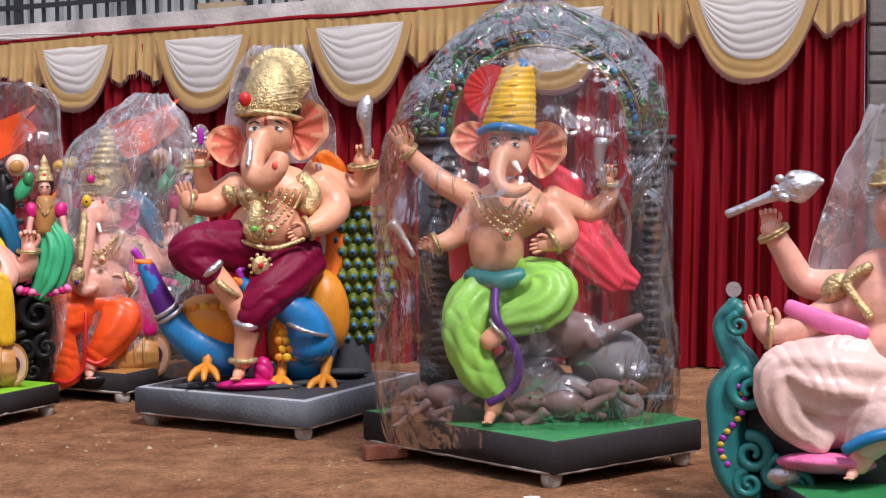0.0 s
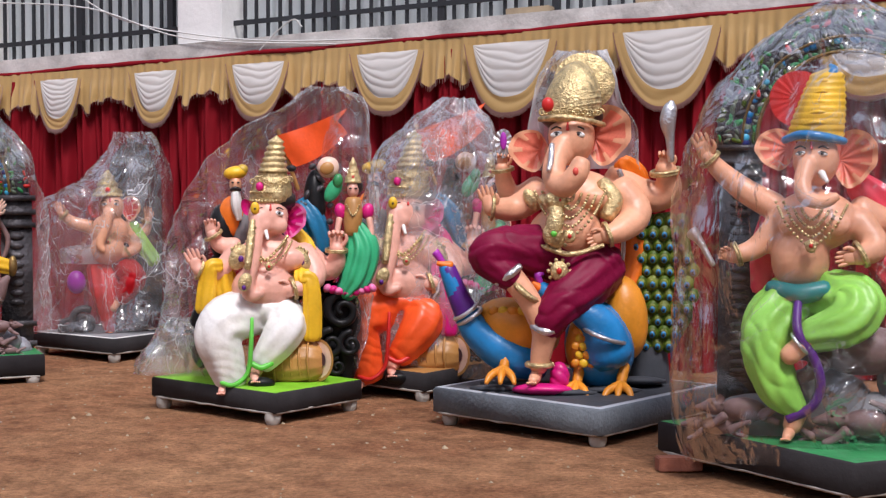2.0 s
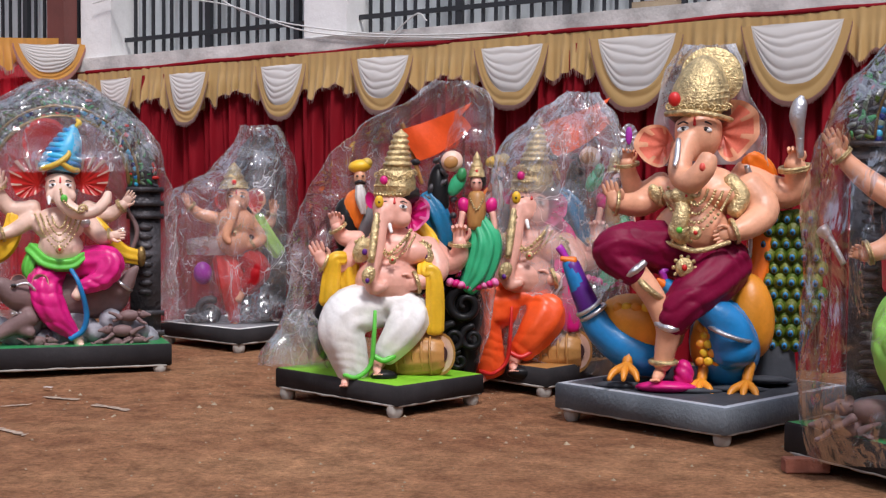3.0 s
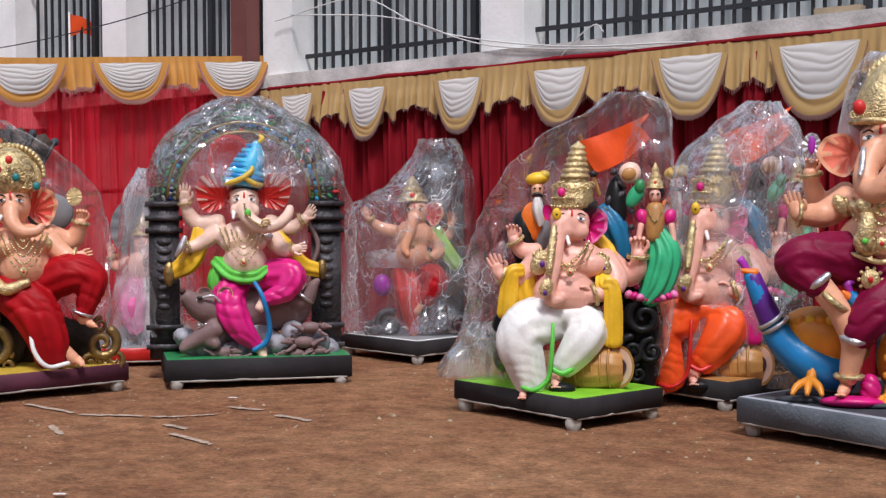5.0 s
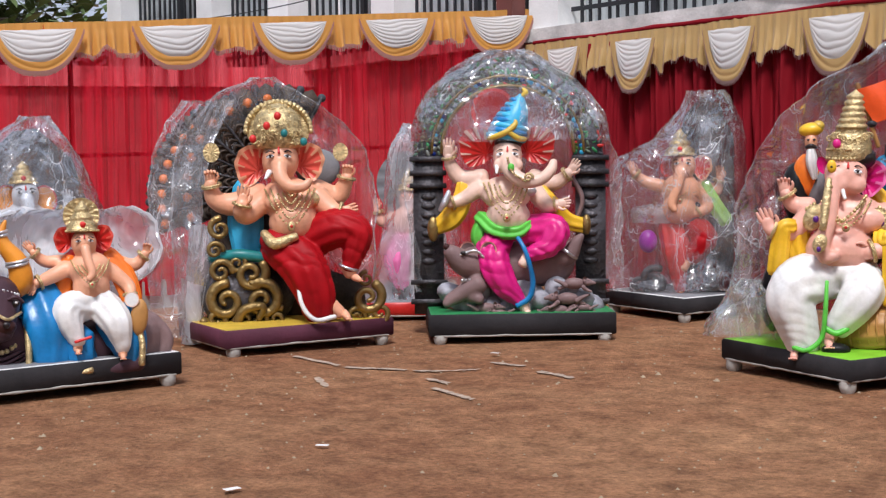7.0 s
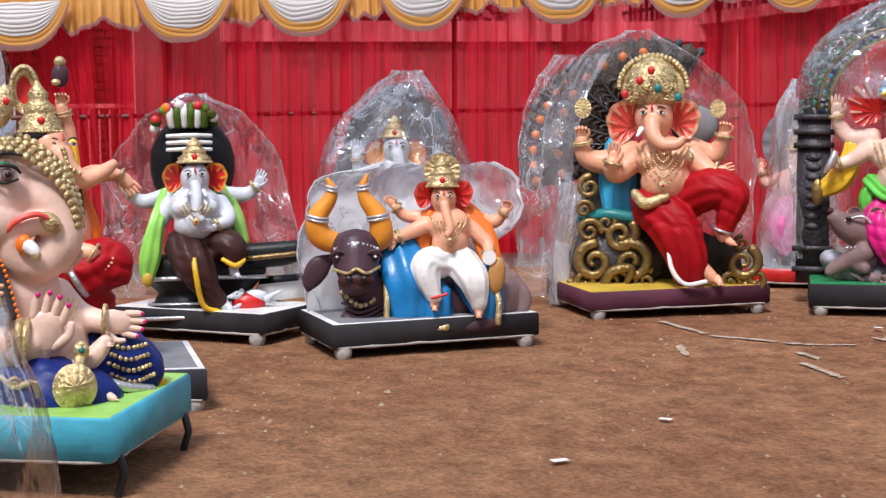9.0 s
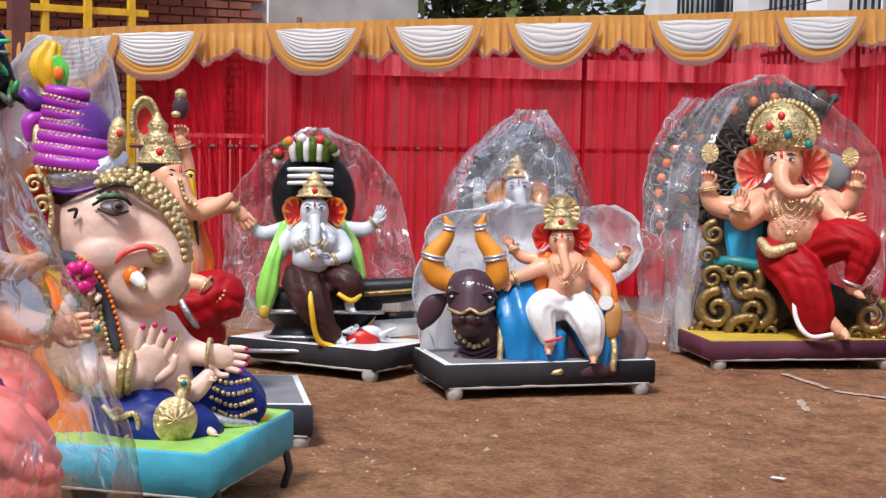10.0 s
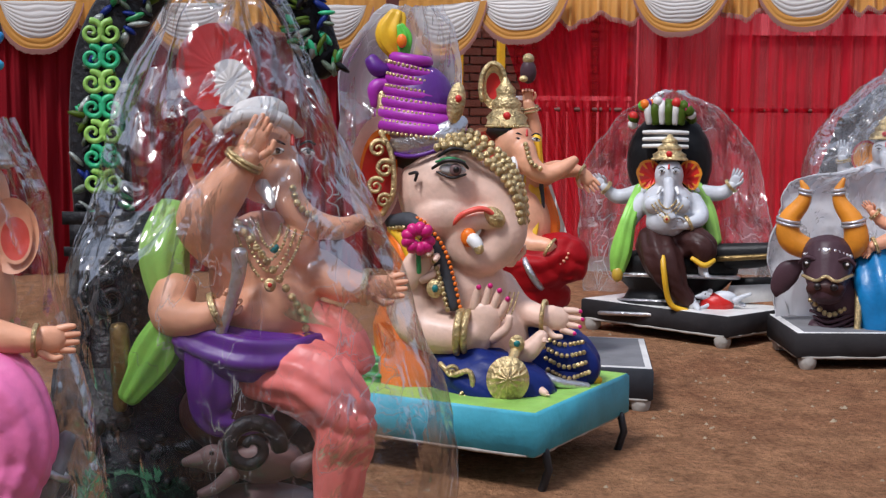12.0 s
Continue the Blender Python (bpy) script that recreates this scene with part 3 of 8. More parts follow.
        put = self.lump if soft and kw.get("cap", True) else self.add
        put(*tube_data(path, np.maximum(c[:, 3], 0.3) * self.k, seg, **kw), mat)

    def ball(self, x, y, d, rx, ry, rd, mat, tilt=0.0, seg=18, rings=11, power=1.0):
        if mat in SKINS:
            rx, ry = rx * 0.89, ry * 0.94
        a = np.linspace(0, 2 * np.pi, seg, endpoint=False)
        vs, fs = [], []
        ct, st = math.cos(radians(tilt)), math.sin(radians(tilt))
        for j in range(rings + 1):
            b = np.pi * j / rings
            for q in a:
                u, w, e = math.sin(b) * math.cos(q) * rx, -math.cos(b) * ry, math.sin(b) * math.sin(q) * rd
                vs.append(self.p(x + ct * u - st * w, y + st * u + ct * w, d + e))
        for j in range(rings):
            for q in range(seg):
                n = (q + 1) % seg
                fs.append((j * seg + q, j * seg + n, (j + 1) * seg + n, (j + 1) * seg + q))
        soft = mat in SKINS | CLOTHS and min(rx, ry, rd) * self.k > 0.045
        (self.lump if soft else self.add)(vs, fs, mat)

    def lathe(self, x, d, prof, mat, seg=20, lean=0.0, ribs=0, rib=0.0, squash=1.0):
        """prof: (radius, y) upwards; lean: sideways shift for each unit of height."""
        a = np.linspace(0, 2 * np.pi, seg, endpoint=False)
        y0 = prof[0][1]
        vs = [self.p(x + lean * (y0 - y) + r * (1 + rib * math.sin(ribs * q)) * math.cos(q), y, d + r * squash * math.sin(q)) for r, y in prof for q in a]
        fs = [(j * seg + q, j * seg + (q + 1) % seg, (j + 1) * seg + (q + 1) % seg, (j + 1) * seg + q) for j in range(len(prof) - 1) for q in range(seg)]
        self.add(vs, fs, mat)

    def disc(self, x, y, d, rx, ry, mat, cup=0.0, tilt=0.0, ribs=0, rib=0.0, turn=0.0, thick=4.0, rim=None, rim_at=0.82):
        """Cupped, ribbed plate such as an ear or a fan, with thickness."""
        seg, rings = 56, 7
        ct, st, tw = math.cos(radians(tilt)), math.sin(radians(tilt)), math.tan(radians(turn))
        def shell(back):
            vs, fs = [], []
            for j in range(rings + 1):
                r = j / rings
                for q in range(seg):
                    t = 2 * math.pi * q / seg
                    u, w = r * math.cos(t) * rx, r * math.sin(t) * ry
                    if 0 < ribs <= 12 and turn:
                        u -= math.copysign(0.6 * (1 - r) * rx, turn)
                        w += 0.25 * (1 - r) * ry
                    if 0 < ribs <= 12:
                        w *= 1.0 + 0.12 * math.sin(t)
                        u *= (1.08 - 0.34 * max(0.0, math.sin(t)) ** 1.5) * (1 + 0.035 * r * math.sin(ribs * t))
                    e = cup * (r * r) + rib * math.sin(ribs * t) * r * (1 - 0.3 * r) * (1.6 if ribs <= 12 else 1.0) - (thick if back else 0) * (1 - 0.9 * r**6)
                    vs.append(self.p(x + ct * u - st * w, y + st * u + ct * w, d + e + tw * u))
            for j in range(rings):
                for q in range(seg):
                    n = (q + 1) % seg
                    fs.append((j * seg + q, j * seg + n, (j + 1) * seg + n, (j + 1) * seg + q))
            return vs, fs
        vs, fs = shell(False)
        cut = int(rings * rim_at + 0.5) * seg if rim else len(fs)
        base = len(self.v)
        if rim and 0 < ribs <= 12:
            # pale painted rays between the ribs of an ear
            self.add(vs, [], mat)
            for q, f in enumerate(fs[:cut]):
                ray = q // seg > 3 and math.sin(ribs * 2 * math.pi * (q % seg + 0.5) / seg) > 0.6
                self.f.append(tuple(base + k for k in f))
                self.i.append(self.mat(rim if ray else mat))
        else:
            self.add(vs, fs[:cut], mat)
        if cut < len(fs):
            self.f.extend([tuple(base + q for q in f) for f in fs[cut:]])
            self.i.extend([self.mat(rim)] * (len(fs) - cut))
        self.add(*shell(True), rim or mat)

    def slab(self, outline, d0, d1, mat, round_=0.0):
        """A flat-cut piece: outline in x, y, from depth d0 to d1."""
        n = len(outline)
        vs = [self.p(x, y, d) for d in (d0, d1) for x, y in outline]
        fs = [tuple(range(n)), tuple(range(2 * n - 1, n - 1, -1))] + [(i, i + n, (i + 1) % n + n, (i + 1) % n) for i in range(n)]
        self.add(vs, fs, mat)

    def band(self, x, y, d, r, mat="gold", tilt=0.0, thick=3.0, flat=0.45):
        """A ring round a limb: bangle, anklet, armlet."""
        ct, st = math.cos(radians(tilt)), math.sin(radians(tilt))
        pts = []
        for q in range(17):
            t = 2 * math.pi * q / 16
            u, w = r * math.cos(t), r * flat * math.sin(t) * 0.35
            pts.append((x + ct * u - st * w, y + st * u + ct * w, d + r * math.sin(t), thick))
        self.tube(pts, mat, seg=6, sub=2, cap=False)

    def beads(self, pts, r, mat="gold", step=None):
        c = catmull(pts, 12)
        gap, last = (step or r * 1.7), None
        for q in c:
            if last is None or np.linalg.norm(q[:3] - last) >= gap:
                self.ball(q[0], q[1], q[2], r, r, r, mat, seg=7, rings=4)
                last = q[:3]

    def hand(self, x, y, d, size, angle, mat, nails=None, curl=0.0, spread=1.0, flip=1):
        """Palm with four fingers and a thumb, pointing along angle (degrees, 90 is up)."""
        ca, sa = math.cos(radians(angle)), -math.sin(radians(angle))
        nx, ny = -sa, ca
        at = lambda u, w, e: (x + ca * u + nx * w, y + sa * u + ny * w, d + e)
        s = size
        self.tube([(*at(-0.25 * s, 0, 0), 0.26 * s), (*at(0.1 * s, 0, 1), 0.36 * s), (*at(0.5 * s, 0, 2), 0.34 * s)], mat, flat=0.5)
        for n, off in enumerate((-0.27, -0.09, 0.09, 0.27)):
            ln = (0.5, 0.62, 0.58, 0.45)[n] * s * (1 - 0.35 * curl)
            a, b, c = at(0.5 * s, off * s * spread, 2), at(0.5 * s + ln * 0.55, off * s * 1.15 * spread, 4 + 0.25 * curl * s), at(0.5 * s + ln * (1 - curl), off * s * 1.2 * spread, 5 + 0.5 * curl * s)
            self.tube([(*a, 0.12 * s), (*b, 0.105 * s), (*c, 0.07 * s)], mat, seg=8, sub=3)
            if nails:
                self.ball(c[0], c[1], c[2] + 0.05 * s, 0.06 * s, 0.06 * s, 0.05 * s, nails, seg=8, rings=5)
        a, b, c = at(0.0, 0.28 * s * flip, 3), at(0.3 * s, 0.5 * s * flip, 8), at(0.55 * s, 0.48 * s * flip, 10)
        self.tube([(*a, 0.14 * s), (*b, 0.11 * s), (*c, 0.08 * s)], mat, seg=8, sub=3)

    def foot(self, x, y, d, size, mat, ahead=1.0, side=0.0):
        s = size
        self.tube([(x, y - 0.35 * s, d, 0.3 * s), (x + side * 0.4 * s, y - 0.1 * s, d + 0.5 * s * ahead, 0.33 * s), (x + side * 0.9 * s, y + 0.08 * s, d + 1.0 * s * ahead, 0.24 * s)], mat)
        for n in range(5):
            o = (n - 2) * 0.13 * s
            self.ball(x + side * 1.1 * s + o * (1 - abs(side)), y + 0.16 * s + abs(o) * 0.1, d + 1.15 * s * ahead + o * side, 0.085 * s, 0.08 * s, 0.14 * s, mat, seg=8, rings=5)

    def arm(self, pts, mat, hand=None, nails=None, bangle=True, **kw):
        self.tube(pts, mat, **kw)
        x, y, d, r = pts[-1]
        x0, y0, d0, _ = pts[-2]
        ang = math.degrees(math.atan2(-(y - y0), x - x0))
        if bangle:
            t = 0.8
            self.band(x0 + (x - x0) * t, y0 + (y - y0) * t, d0 + (d - d0) * t, r * 1.25, tilt=90 - ang, thick=r * 0.16)
            self.band(x0 + (x - x0) * 0.7, y0 + (y - y0) * 0.7, d0 + (d - d0) * 0.7, r * 1.28, tilt=90 - ang, thick=r * 0.13)
        if hand:
            size, turn = hand[:2]
            self.hand(x, y, d, size, ang if turn is None else turn, mat, nails, *hand[2:])

    def face(self, x, y, d, r, look_x=0.0, brow="hair", eye_scale=1.0):
        """Eyes, brows and forehead mark on a head of radius r."""
        eye_scale *= 1.2
        for s in (-1, 1):
            ex, ey, ed = x + s * 0.4 * r + look_x * r, y - 0.08 * r, d + 0.87 * r
            self.ball(ex, ey, ed, 0.16 * r * eye_scale, 0.075 * r * eye_scale, 0.08 * r, "eye", tilt=s * 12, seg=12, rings=7)
            self.ball(ex + look_x * 4, ey, ed + 0.05 * r, 0.07 * r, 0.065 * r, 0.05 * r, "hair", seg=10, rings=6)
            self.tube([(ex - 0.17 * r, ey + 0.01 * r, ed + 0.02 * r, 0.015 * r), (ex, ey - 0.075 * r, ed + 0.075 * r, 0.025 * r), (ex + 0.17 * r, ey + 0.01 * r, ed + 0.02 * r, 0.015 * r)], "hair", seg=6, sub=3)
            self.tube([(ex - 0.2 * r, ey - 0.17 * r, ed - 3, 0.025 * r), (ex, ey - 0.27 * r, ed, 0.035 * r), (ex + 0.2 * r, ey - 0.18 * r, ed - 3, 0.025 * r)], brow, seg=6, sub=3)
        self.tube([(x + look_x * r, y - 0.5 * r, d + 0.82 * r, 0.05 * r), (x + look_x * r, y - 0.25 * r, d + 0.97 * r, 0.07 * r)], "red", seg=6)

    def crown(self, x, y, d, w, h, tiers=4, mat="gold", gem="red", lean=0.0):
        prof = [(w * 0.5, y), (w * 0.56, y - h * 0.04), (w * 0.53, y - h * 0.14)]
        for t in range(tiers):
            a = t / tiers
            r0, r1 = w * (0.52 - 0.4 * a), w * (0.52 - 0.4 * (a + 1 / tiers))
            yy = y - h * (0.14 + 0.8 * a)
            prof += [(r0 * 0.98, yy), (r0 * 1.06, yy - h * 0.22 / tiers), (r1 * 0.98, yy - h * 0.62 / tiers)]
        prof += [(w * 0.07, y - h * 0.96), (w * 0.02, y - h)]
        self.lathe(x, d, prof, mat, lean=lean, ribs=14, rib=0.03)
        self.ball(x + lean * h * 0.2, y - h * 0.24, d + w * 0.5, w * 0.11, w * 0.11, w * 0.07, gem, seg=10, rings=6)
        self.beads([(x + w * 0.56 * math.cos(q), y - h * 0.04, d + w * 0.56 * math.sin(q)) for q in np.linspace(-0.1, math.pi + 0.1, 9)], w * 0.04, mat)

    def necklaces(self, x, y, d, w, h, n=3, mat="gold"):
        for q in range(n):
            s = 1 - 0.22 * q
            self.beads([(x - w * s, y - 0.1 * h, d * 0.55), (x - w * 0.62 * s, y + h * 0.55 * s, d * 0.95), (x, y + h * s, d * 1.06), (x + w * 0.62 * s, y + h * 0.55 * s, d * 0.95), (x + w * s, y - 0.1 * h, d * 0.55)], w * 0.052, mat)
        self.ball(x, y + h * 1.02, d * 1.08, w * 0.17, w * 0.2, w * 0.08, mat, seg=12, rings=7)
        self.ball(x, y + h * 1.02, d * 1.08 + w * 0.06, w * 0.07, w * 0.07, w * 0.05, "red", seg=8, rings=5)

    def scroll(self, x, y, d, r, mat, turns=1.4, start=0.0, flip=1, thick=0.3):
        pts = []
        for q in range(22):
            t = q / 21
            a = radians(start) + flip * t * turns * 2 * math.pi
            rr = r * (1 - 0.82 * t)
            pts.append((x + rr * math.cos(a), y - rr * math.sin(a), d + t * r * 0.25, r * thick * (1 - 0.55 * t)))
        self.tube(pts, mat, seg=8, sub=2)

    def plinth(self, left, front, right, z0, z1, side, top, feet=0.055, rim=None):
        """Rectangular base from three ground corners of the plan, on plaster feet."""
        l, f, r = (np.array(q, float) for q in (left, front, right))
        quad = [l, f, r, l + r - f]
        c, s = math.cos(-radians(self.yaw)), math.sin(-radians(self.yaw))
        loc = [((q[0] - self.at[0]) * c - (q[1] - self.at[1]) * s, (q[0] - self.at[0]) * s + (q[1] - self.at[1]) * c) for q in quad]
        mid = np.mean(loc, axis=0)
        def ring(grow, z):
            return [(*(mid + (np.array(q) - mid) * grow), z) for q in loc]
        rows = [ring(1.0, z0), ring(1.02, z0 + 0.01), ring(1.02, z1 - 0.012), ring(1.005, z1), ring(0.94, z1 + 0.003)]
        vs = [q for row in rows for q in row]
        fs = [(j * 4 + i, j * 4 + (i + 1) % 4, (j + 1) * 4 + (i + 1) % 4, (j + 1) * 4 + i) for j in range(3) for i in range(4)]
        self.add(vs, fs + [(3, 2, 1, 0)], side)
        self.add(vs, [(12 + i, 12 + (i + 1) % 4, 16 + (i + 1) % 4, 16 + i) for i in range(4)], rim or top)
        self.add(vs, [(16, 17, 18, 19)], top)
        # splashed plaster along the lower edge
        for i in range(4):
            a, b = np.array(loc[i]), np.array(loc[(i + 1) % 4])
            c = catmull([(*(a + (b - a) * t + (np.array([noise.noise((t * 9, i, self.at[0])), noise.noise((i, t * 9, 2))]) * 0.006)), z0 + 0.004 + 0.006 * noise.noise((t * 14, i, 5))) for t in np.linspace(0.02, 0.98, 16)], 2)
            self.add(*tube_data(c, [0.008 + 0.006 * abs(noise.noise((q * 0.7, i, 9))) for q in range(len(c))], 6), "plaster_foot")
        if feet:
            for q in loc:
                w = mid + (np.array(q) - mid) * 0.9
                seg, rows = 10, [(0.034, -0.012), (0.046, 0.01), (0.05, 0.035), (0.044, z0 + 0.004)]
                vv = [(w[0] + r * math.cos(t), w[1] + r * math.sin(t), z) for r, z in rows for t in np.linspace(0, 2 * np.pi, seg, endpoint=False)]
                ff = [(j * seg + n, j * seg + (n + 1) % seg, (j + 1) * seg + (n + 1) % seg, (j + 1) * seg + n) for j in range(3) for n in range(seg)]
                self.add(vv, ff, "plaster_foot")

    def done(self, name, label, group="", category="statue"):
        self.mould()
        ob = mesh_object(name, self.v, self.f, self.m, self.i)
        ob.matrix_basis = pose(self.at[0], self.at[1], 0, 0, 0, self.yaw)
        return tagged(ob, label, category, group)


def film(clay, levels, mat, label, seed=0.0, wrinkle=1.0, seg=150, depth=0.8, front=True):
    """Loose plastic film over an idol. levels: (y, left, right) from the bottom up; it is drawn in at the top."""
    c = catmull([(y, l, r, 0) for y, l, r in levels], 13)
    vs, n = [], len(c)
    k = clay.k
    for j, (y, l, r, _) in enumerate(c):
        v = j / (n - 1)
        for q in range(seg):
            a = 2 * math.pi * q / seg if front else -math.pi * 1.12 * q / (seg - 1) + math.pi * 0.06
            ca, sa = math.cos(a), math.sin(a)
            ex = math.copysign(abs(ca) ** 0.75, ca)
            ey = math.copysign(abs(sa) ** 0.75, sa)
            x, d = (l + r) / 2 + ex * (r - l) / 2, ey * (r - l) / 2 * depth
            if not front:
                x, d = (l + r) / 2 + ca * (r - l) / 2, (-0.45 + 0.35 * ca * ca) * (r - l) / 2 * depth * 1.6
            p = clay.p(x, y, d)
            w = wrinkle * (0.05 * noise.noise((p[0] * 2.1 + seed, p[1] * 2.1, p[2] * 1.3)) + 0.045 * abs(noise.noise((p[0] * 4 + seed, p[1] * 4 + p[2] * 1.5, p[2] * 1.2))))
            pl = (0.03 * math.sin(a * 11 + seed) + 0.02 * math.sin(a * 19)) * (v**3)
            near, _ = noise.voronoi((p[0] * 4.2 + seed + 0.5 * w, p[1] * 4.2 + 0.6 * p[2], p[2] * 3.0 - p[0] * 1.1))
            fine, _ = noise.voronoi((p[0] * 11 + seed, p[1] * 11 + p[2] * 2, p[2] * 8 + p[0] * 3))
            w += wrinkle * (0.03 * min(0.8, near[1] - near[0]) + 0.011 * (fine[1] - fine[0]))
            p += np.array([ca, -sa, 0.25]) * (w + pl * 0.6)
            vs.append(p)
    fs = [(j * seg + q, j * seg + (q + 1) % seg, (j + 1) * seg + (q + 1) % seg, (j + 1) * seg + q) for j in range(n - 1) for q in range(seg if front else seg - 1)]
    ob = mesh_object("plastic_cover", vs, fs, [mat])
    ob.matrix_basis = pose(clay.at[0], clay.at[1], 0, 0, 0, clay.yaw)
    return tagged(ob, label, "plastic sheet", "plastic covers")


# ---------------------------------------------------------------- the idols, one function each
def rect_back(a, b, deep):
    """Third corner (left, front, right order) of a base whose front edge runs a to b: returns left-back, left, right."""
    n = np.array([-(b[1] - a[1]), b[0] - a[0]]) / math.dist(a, b)
    return tuple(np.array(a) + n * deep), a, b


def idol_on_peacock():
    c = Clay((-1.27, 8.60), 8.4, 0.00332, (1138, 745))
    c.plinth((-1.99, 8.36), (-0.95, 7.77), (-0.4, 8.85), 0.06, 0.21, "grey_plinth", "slate", rim="pale_rim")
    # rocky top of the base
    for x, y, d, rx, rd in ((1020, 690, 50, 56, 46), (1130, 695, 80, 80, 56), (1220, 690, 56, 60, 50), (1270, 672, 0, 50, 50), (1060, 680, 0, 80, 60)):
        c.ball(x, y, d, rx, 9, rd, "slate", seg=9, rings=5)
    # peacock tail: a broad upright fan of overlapping feathers with eye marks
    c.slab([(1262, 640), (1268, 420), (1282, 378), (1320, 372), (1350, 392), (1366, 470), (1362, 560), (1335, 610), (1300, 640)], -66, -50, "olive")
    c.lathe(1285, -50, [(44, 716), (40, 690), (38, 650), (34, 612)], "slate")
    for j in range(11):
        yy = 388 + j * 22
        for i in range(6):
            x = 1262 + i * 20 + (j % 2) * 10
            edge = 1366 - 0.0022 * (yy - 490) ** 2
            if x < edge:
                dd = -46 + 4 * (j % 2) + 0.05 * (1310 - abs(x - 1310))  - 62
                c.ball(x, yy, dd + 22, 12, 14, 5, "olive" if (i + j) % 3 else "feather", tilt=12, seg=10, rings=6)
                c.ball(x, yy + 1, dd + 27, 8, 9, 3, "feather", seg=10, rings=6)
                c.ball(x, yy + 3, dd + 30, 5, 6, 2, "blue", seg=8, rings=5)
                c.ball(x, yy + 4, dd + 32, 3, 3.4, 1.6, "hair", seg=7, rings=4)
    # peacocks
    c.ball(1055, 580, 30, 78, 52, 55, "amber", tilt=18)
    c.ball(1200, 610, 40, 62, 80, 60, "blue", tilt=-8)
    c.ball(1245, 560, 20, 40, 75, 45, "amber", tilt=-6)
    c.ball(1170, 595, 55, 28, 60, 40, "amber", tilt=12)
    c.tube([(925, 472, 60, 12), (938, 500, 62, 16), (958, 545, 60, 20), (985, 590, 55, 28), (1040, 628, 50, 36), (1090, 640, 40, 34)], "blue", seg=14)
    c.tube([(930, 475, 60, 14), (945, 515, 61, 18), (962, 552, 60, 21)], "purple", seg=14)
    c.tube([(935, 470, 64, 8), (912, 466, 68, 4)], "orange", seg=8)
    c.tube([(1095, 508, 95, 12), (1125, 528, 100, 19), (1165, 548, 95, 24), (1200, 575, 85, 36), (1215, 620, 70, 46)], "blue", seg=14)
    c.tube([(1092, 508, 100, 9), (1082, 500, 105, 4)], "orange", seg=8)
    c.tube([(1095, 500, 96, 5), (1090, 486, 96, 7), (1098, 482, 94, 5)], "violet", seg=8)
    c.tube([(925, 470, 60, 5), (908, 446, 60, 7), (918, 455, 60, 4)], "violet", seg=8)
    for x, y, d, r, t in ((962, 552, 62, 23, -35), (970, 560, 62, 24, -35), (1148, 540, 98, 24, 50), (1208, 590, 88, 40, 20)):
        c.band(x, y, d, r, "silver", tilt=t, thick=4)
    for j in range(5):
        for i in range(6):
            c.ball(1012 + i * 17 + (j % 2) * 8, 550 + j * 15, 78 - abs(i - 2.5) * 4 - j * 1.5, 10, 9, 4, "yellow" if (i + j) % 2 else "amber", seg=8, rings=5)
    for j in range(7):
        for i in range(3):
            c.ball(1158 + i * 14 + (j % 2) * 7, 552 + j * 15, 96 - abs(i - 1) * 5, 9, 8, 4, "yellow" if (i + j) % 2 else "amber", seg=8, rings=5)
    for x, y in ((1030, 665), (1160, 690), (1238, 690)):
        c.tube([(x + 6, y - 45, 70, 10), (x, y - 10, 85, 9)], "amber", seg=8)
        for o in (-22, -4, 14):
            c.tube([(x, y - 12, 86, 8), (x + o, y, 105, 7), (x + o * 1.4, y + 14, 118, 4)], "amber", seg=7, sub=3)
    # body
    c.ball(1160, 345, 24, 80, 50, 50, "skin")
    c.ball(1140, 412, 46, 76, 56, 60, "skin")
    c.ball(1122, 352, 58, 38, 22, 20, "skin")
    c.ball(1186, 350, 58, 40, 22, 20, "skin")
    c.ball(1148, 240, 42, 47, 56, 48, "skin")
    c.ball(1148, 205, 30, 56, 30, 50, "hair")
    c.ball(1128, 272, 74, 26, 24, 24, "skin")
    c.tube([(1134, 250, 72, 24), (1120, 284, 88, 23), (1118, 316, 104, 23), (1136, 328, 122, 23), (1158, 306, 132, 22), (1166, 286, 130, 19)], "skin", seg=16)
    c.ball(1156, 302, 148, 6, 8, 5, "blush", seg=10, rings=6)
    c.face(1146, 240, 42, 48, look_x=-0.1, eye_scale=1.25)
    c.disc(1210, 232, 25, 40, 54, "ear_red", cup=18, tilt=8, turn=30, ribs=7, rib=3, rim="skin")
    c.disc(1072, 262, 25, 32, 38, "ear_red", cup=10, tilt=-18, turn=-30, ribs=6, rib=2, rim="skin")
    # wound gold crown with a fluted crest
    c.lathe(1146, 34, [(48, 214), (51, 208), (52, 194), (51, 178), (47, 160), (40, 142), (30, 126), (17, 114), (3, 108)], "gold", ribs=20, rib=0.015, lean=0.1, seg=40)
    c.disc(1170, 144, 8, 54, 50, "gold", cup=-12, tilt=14, ribs=26, rib=2.2, rim="gold", thick=14)
    for q in range(7):
        yy = 188 - q * 10
        r = 50 - q * 1.1 - q * q * 0.75
        c.tube([(1148 + q * 1.4 + r * math.cos(a), yy - 8 * math.cos(a), 36 + r * 0.95 * math.sin(a), 3.4) for a in np.linspace(-0.2, math.pi + 0.2, 9)], "gold", seg=6, sub=2)
    for q in range(12):
        a = 0.15 + q * 0.24
        c.scroll(1146 + 52 * math.cos(a), 198, 36 + 52 * math.sin(a), 7, "gold", start=70 * q)
    c.ball(1106, 184, 92, 11, 13, 8, "red")
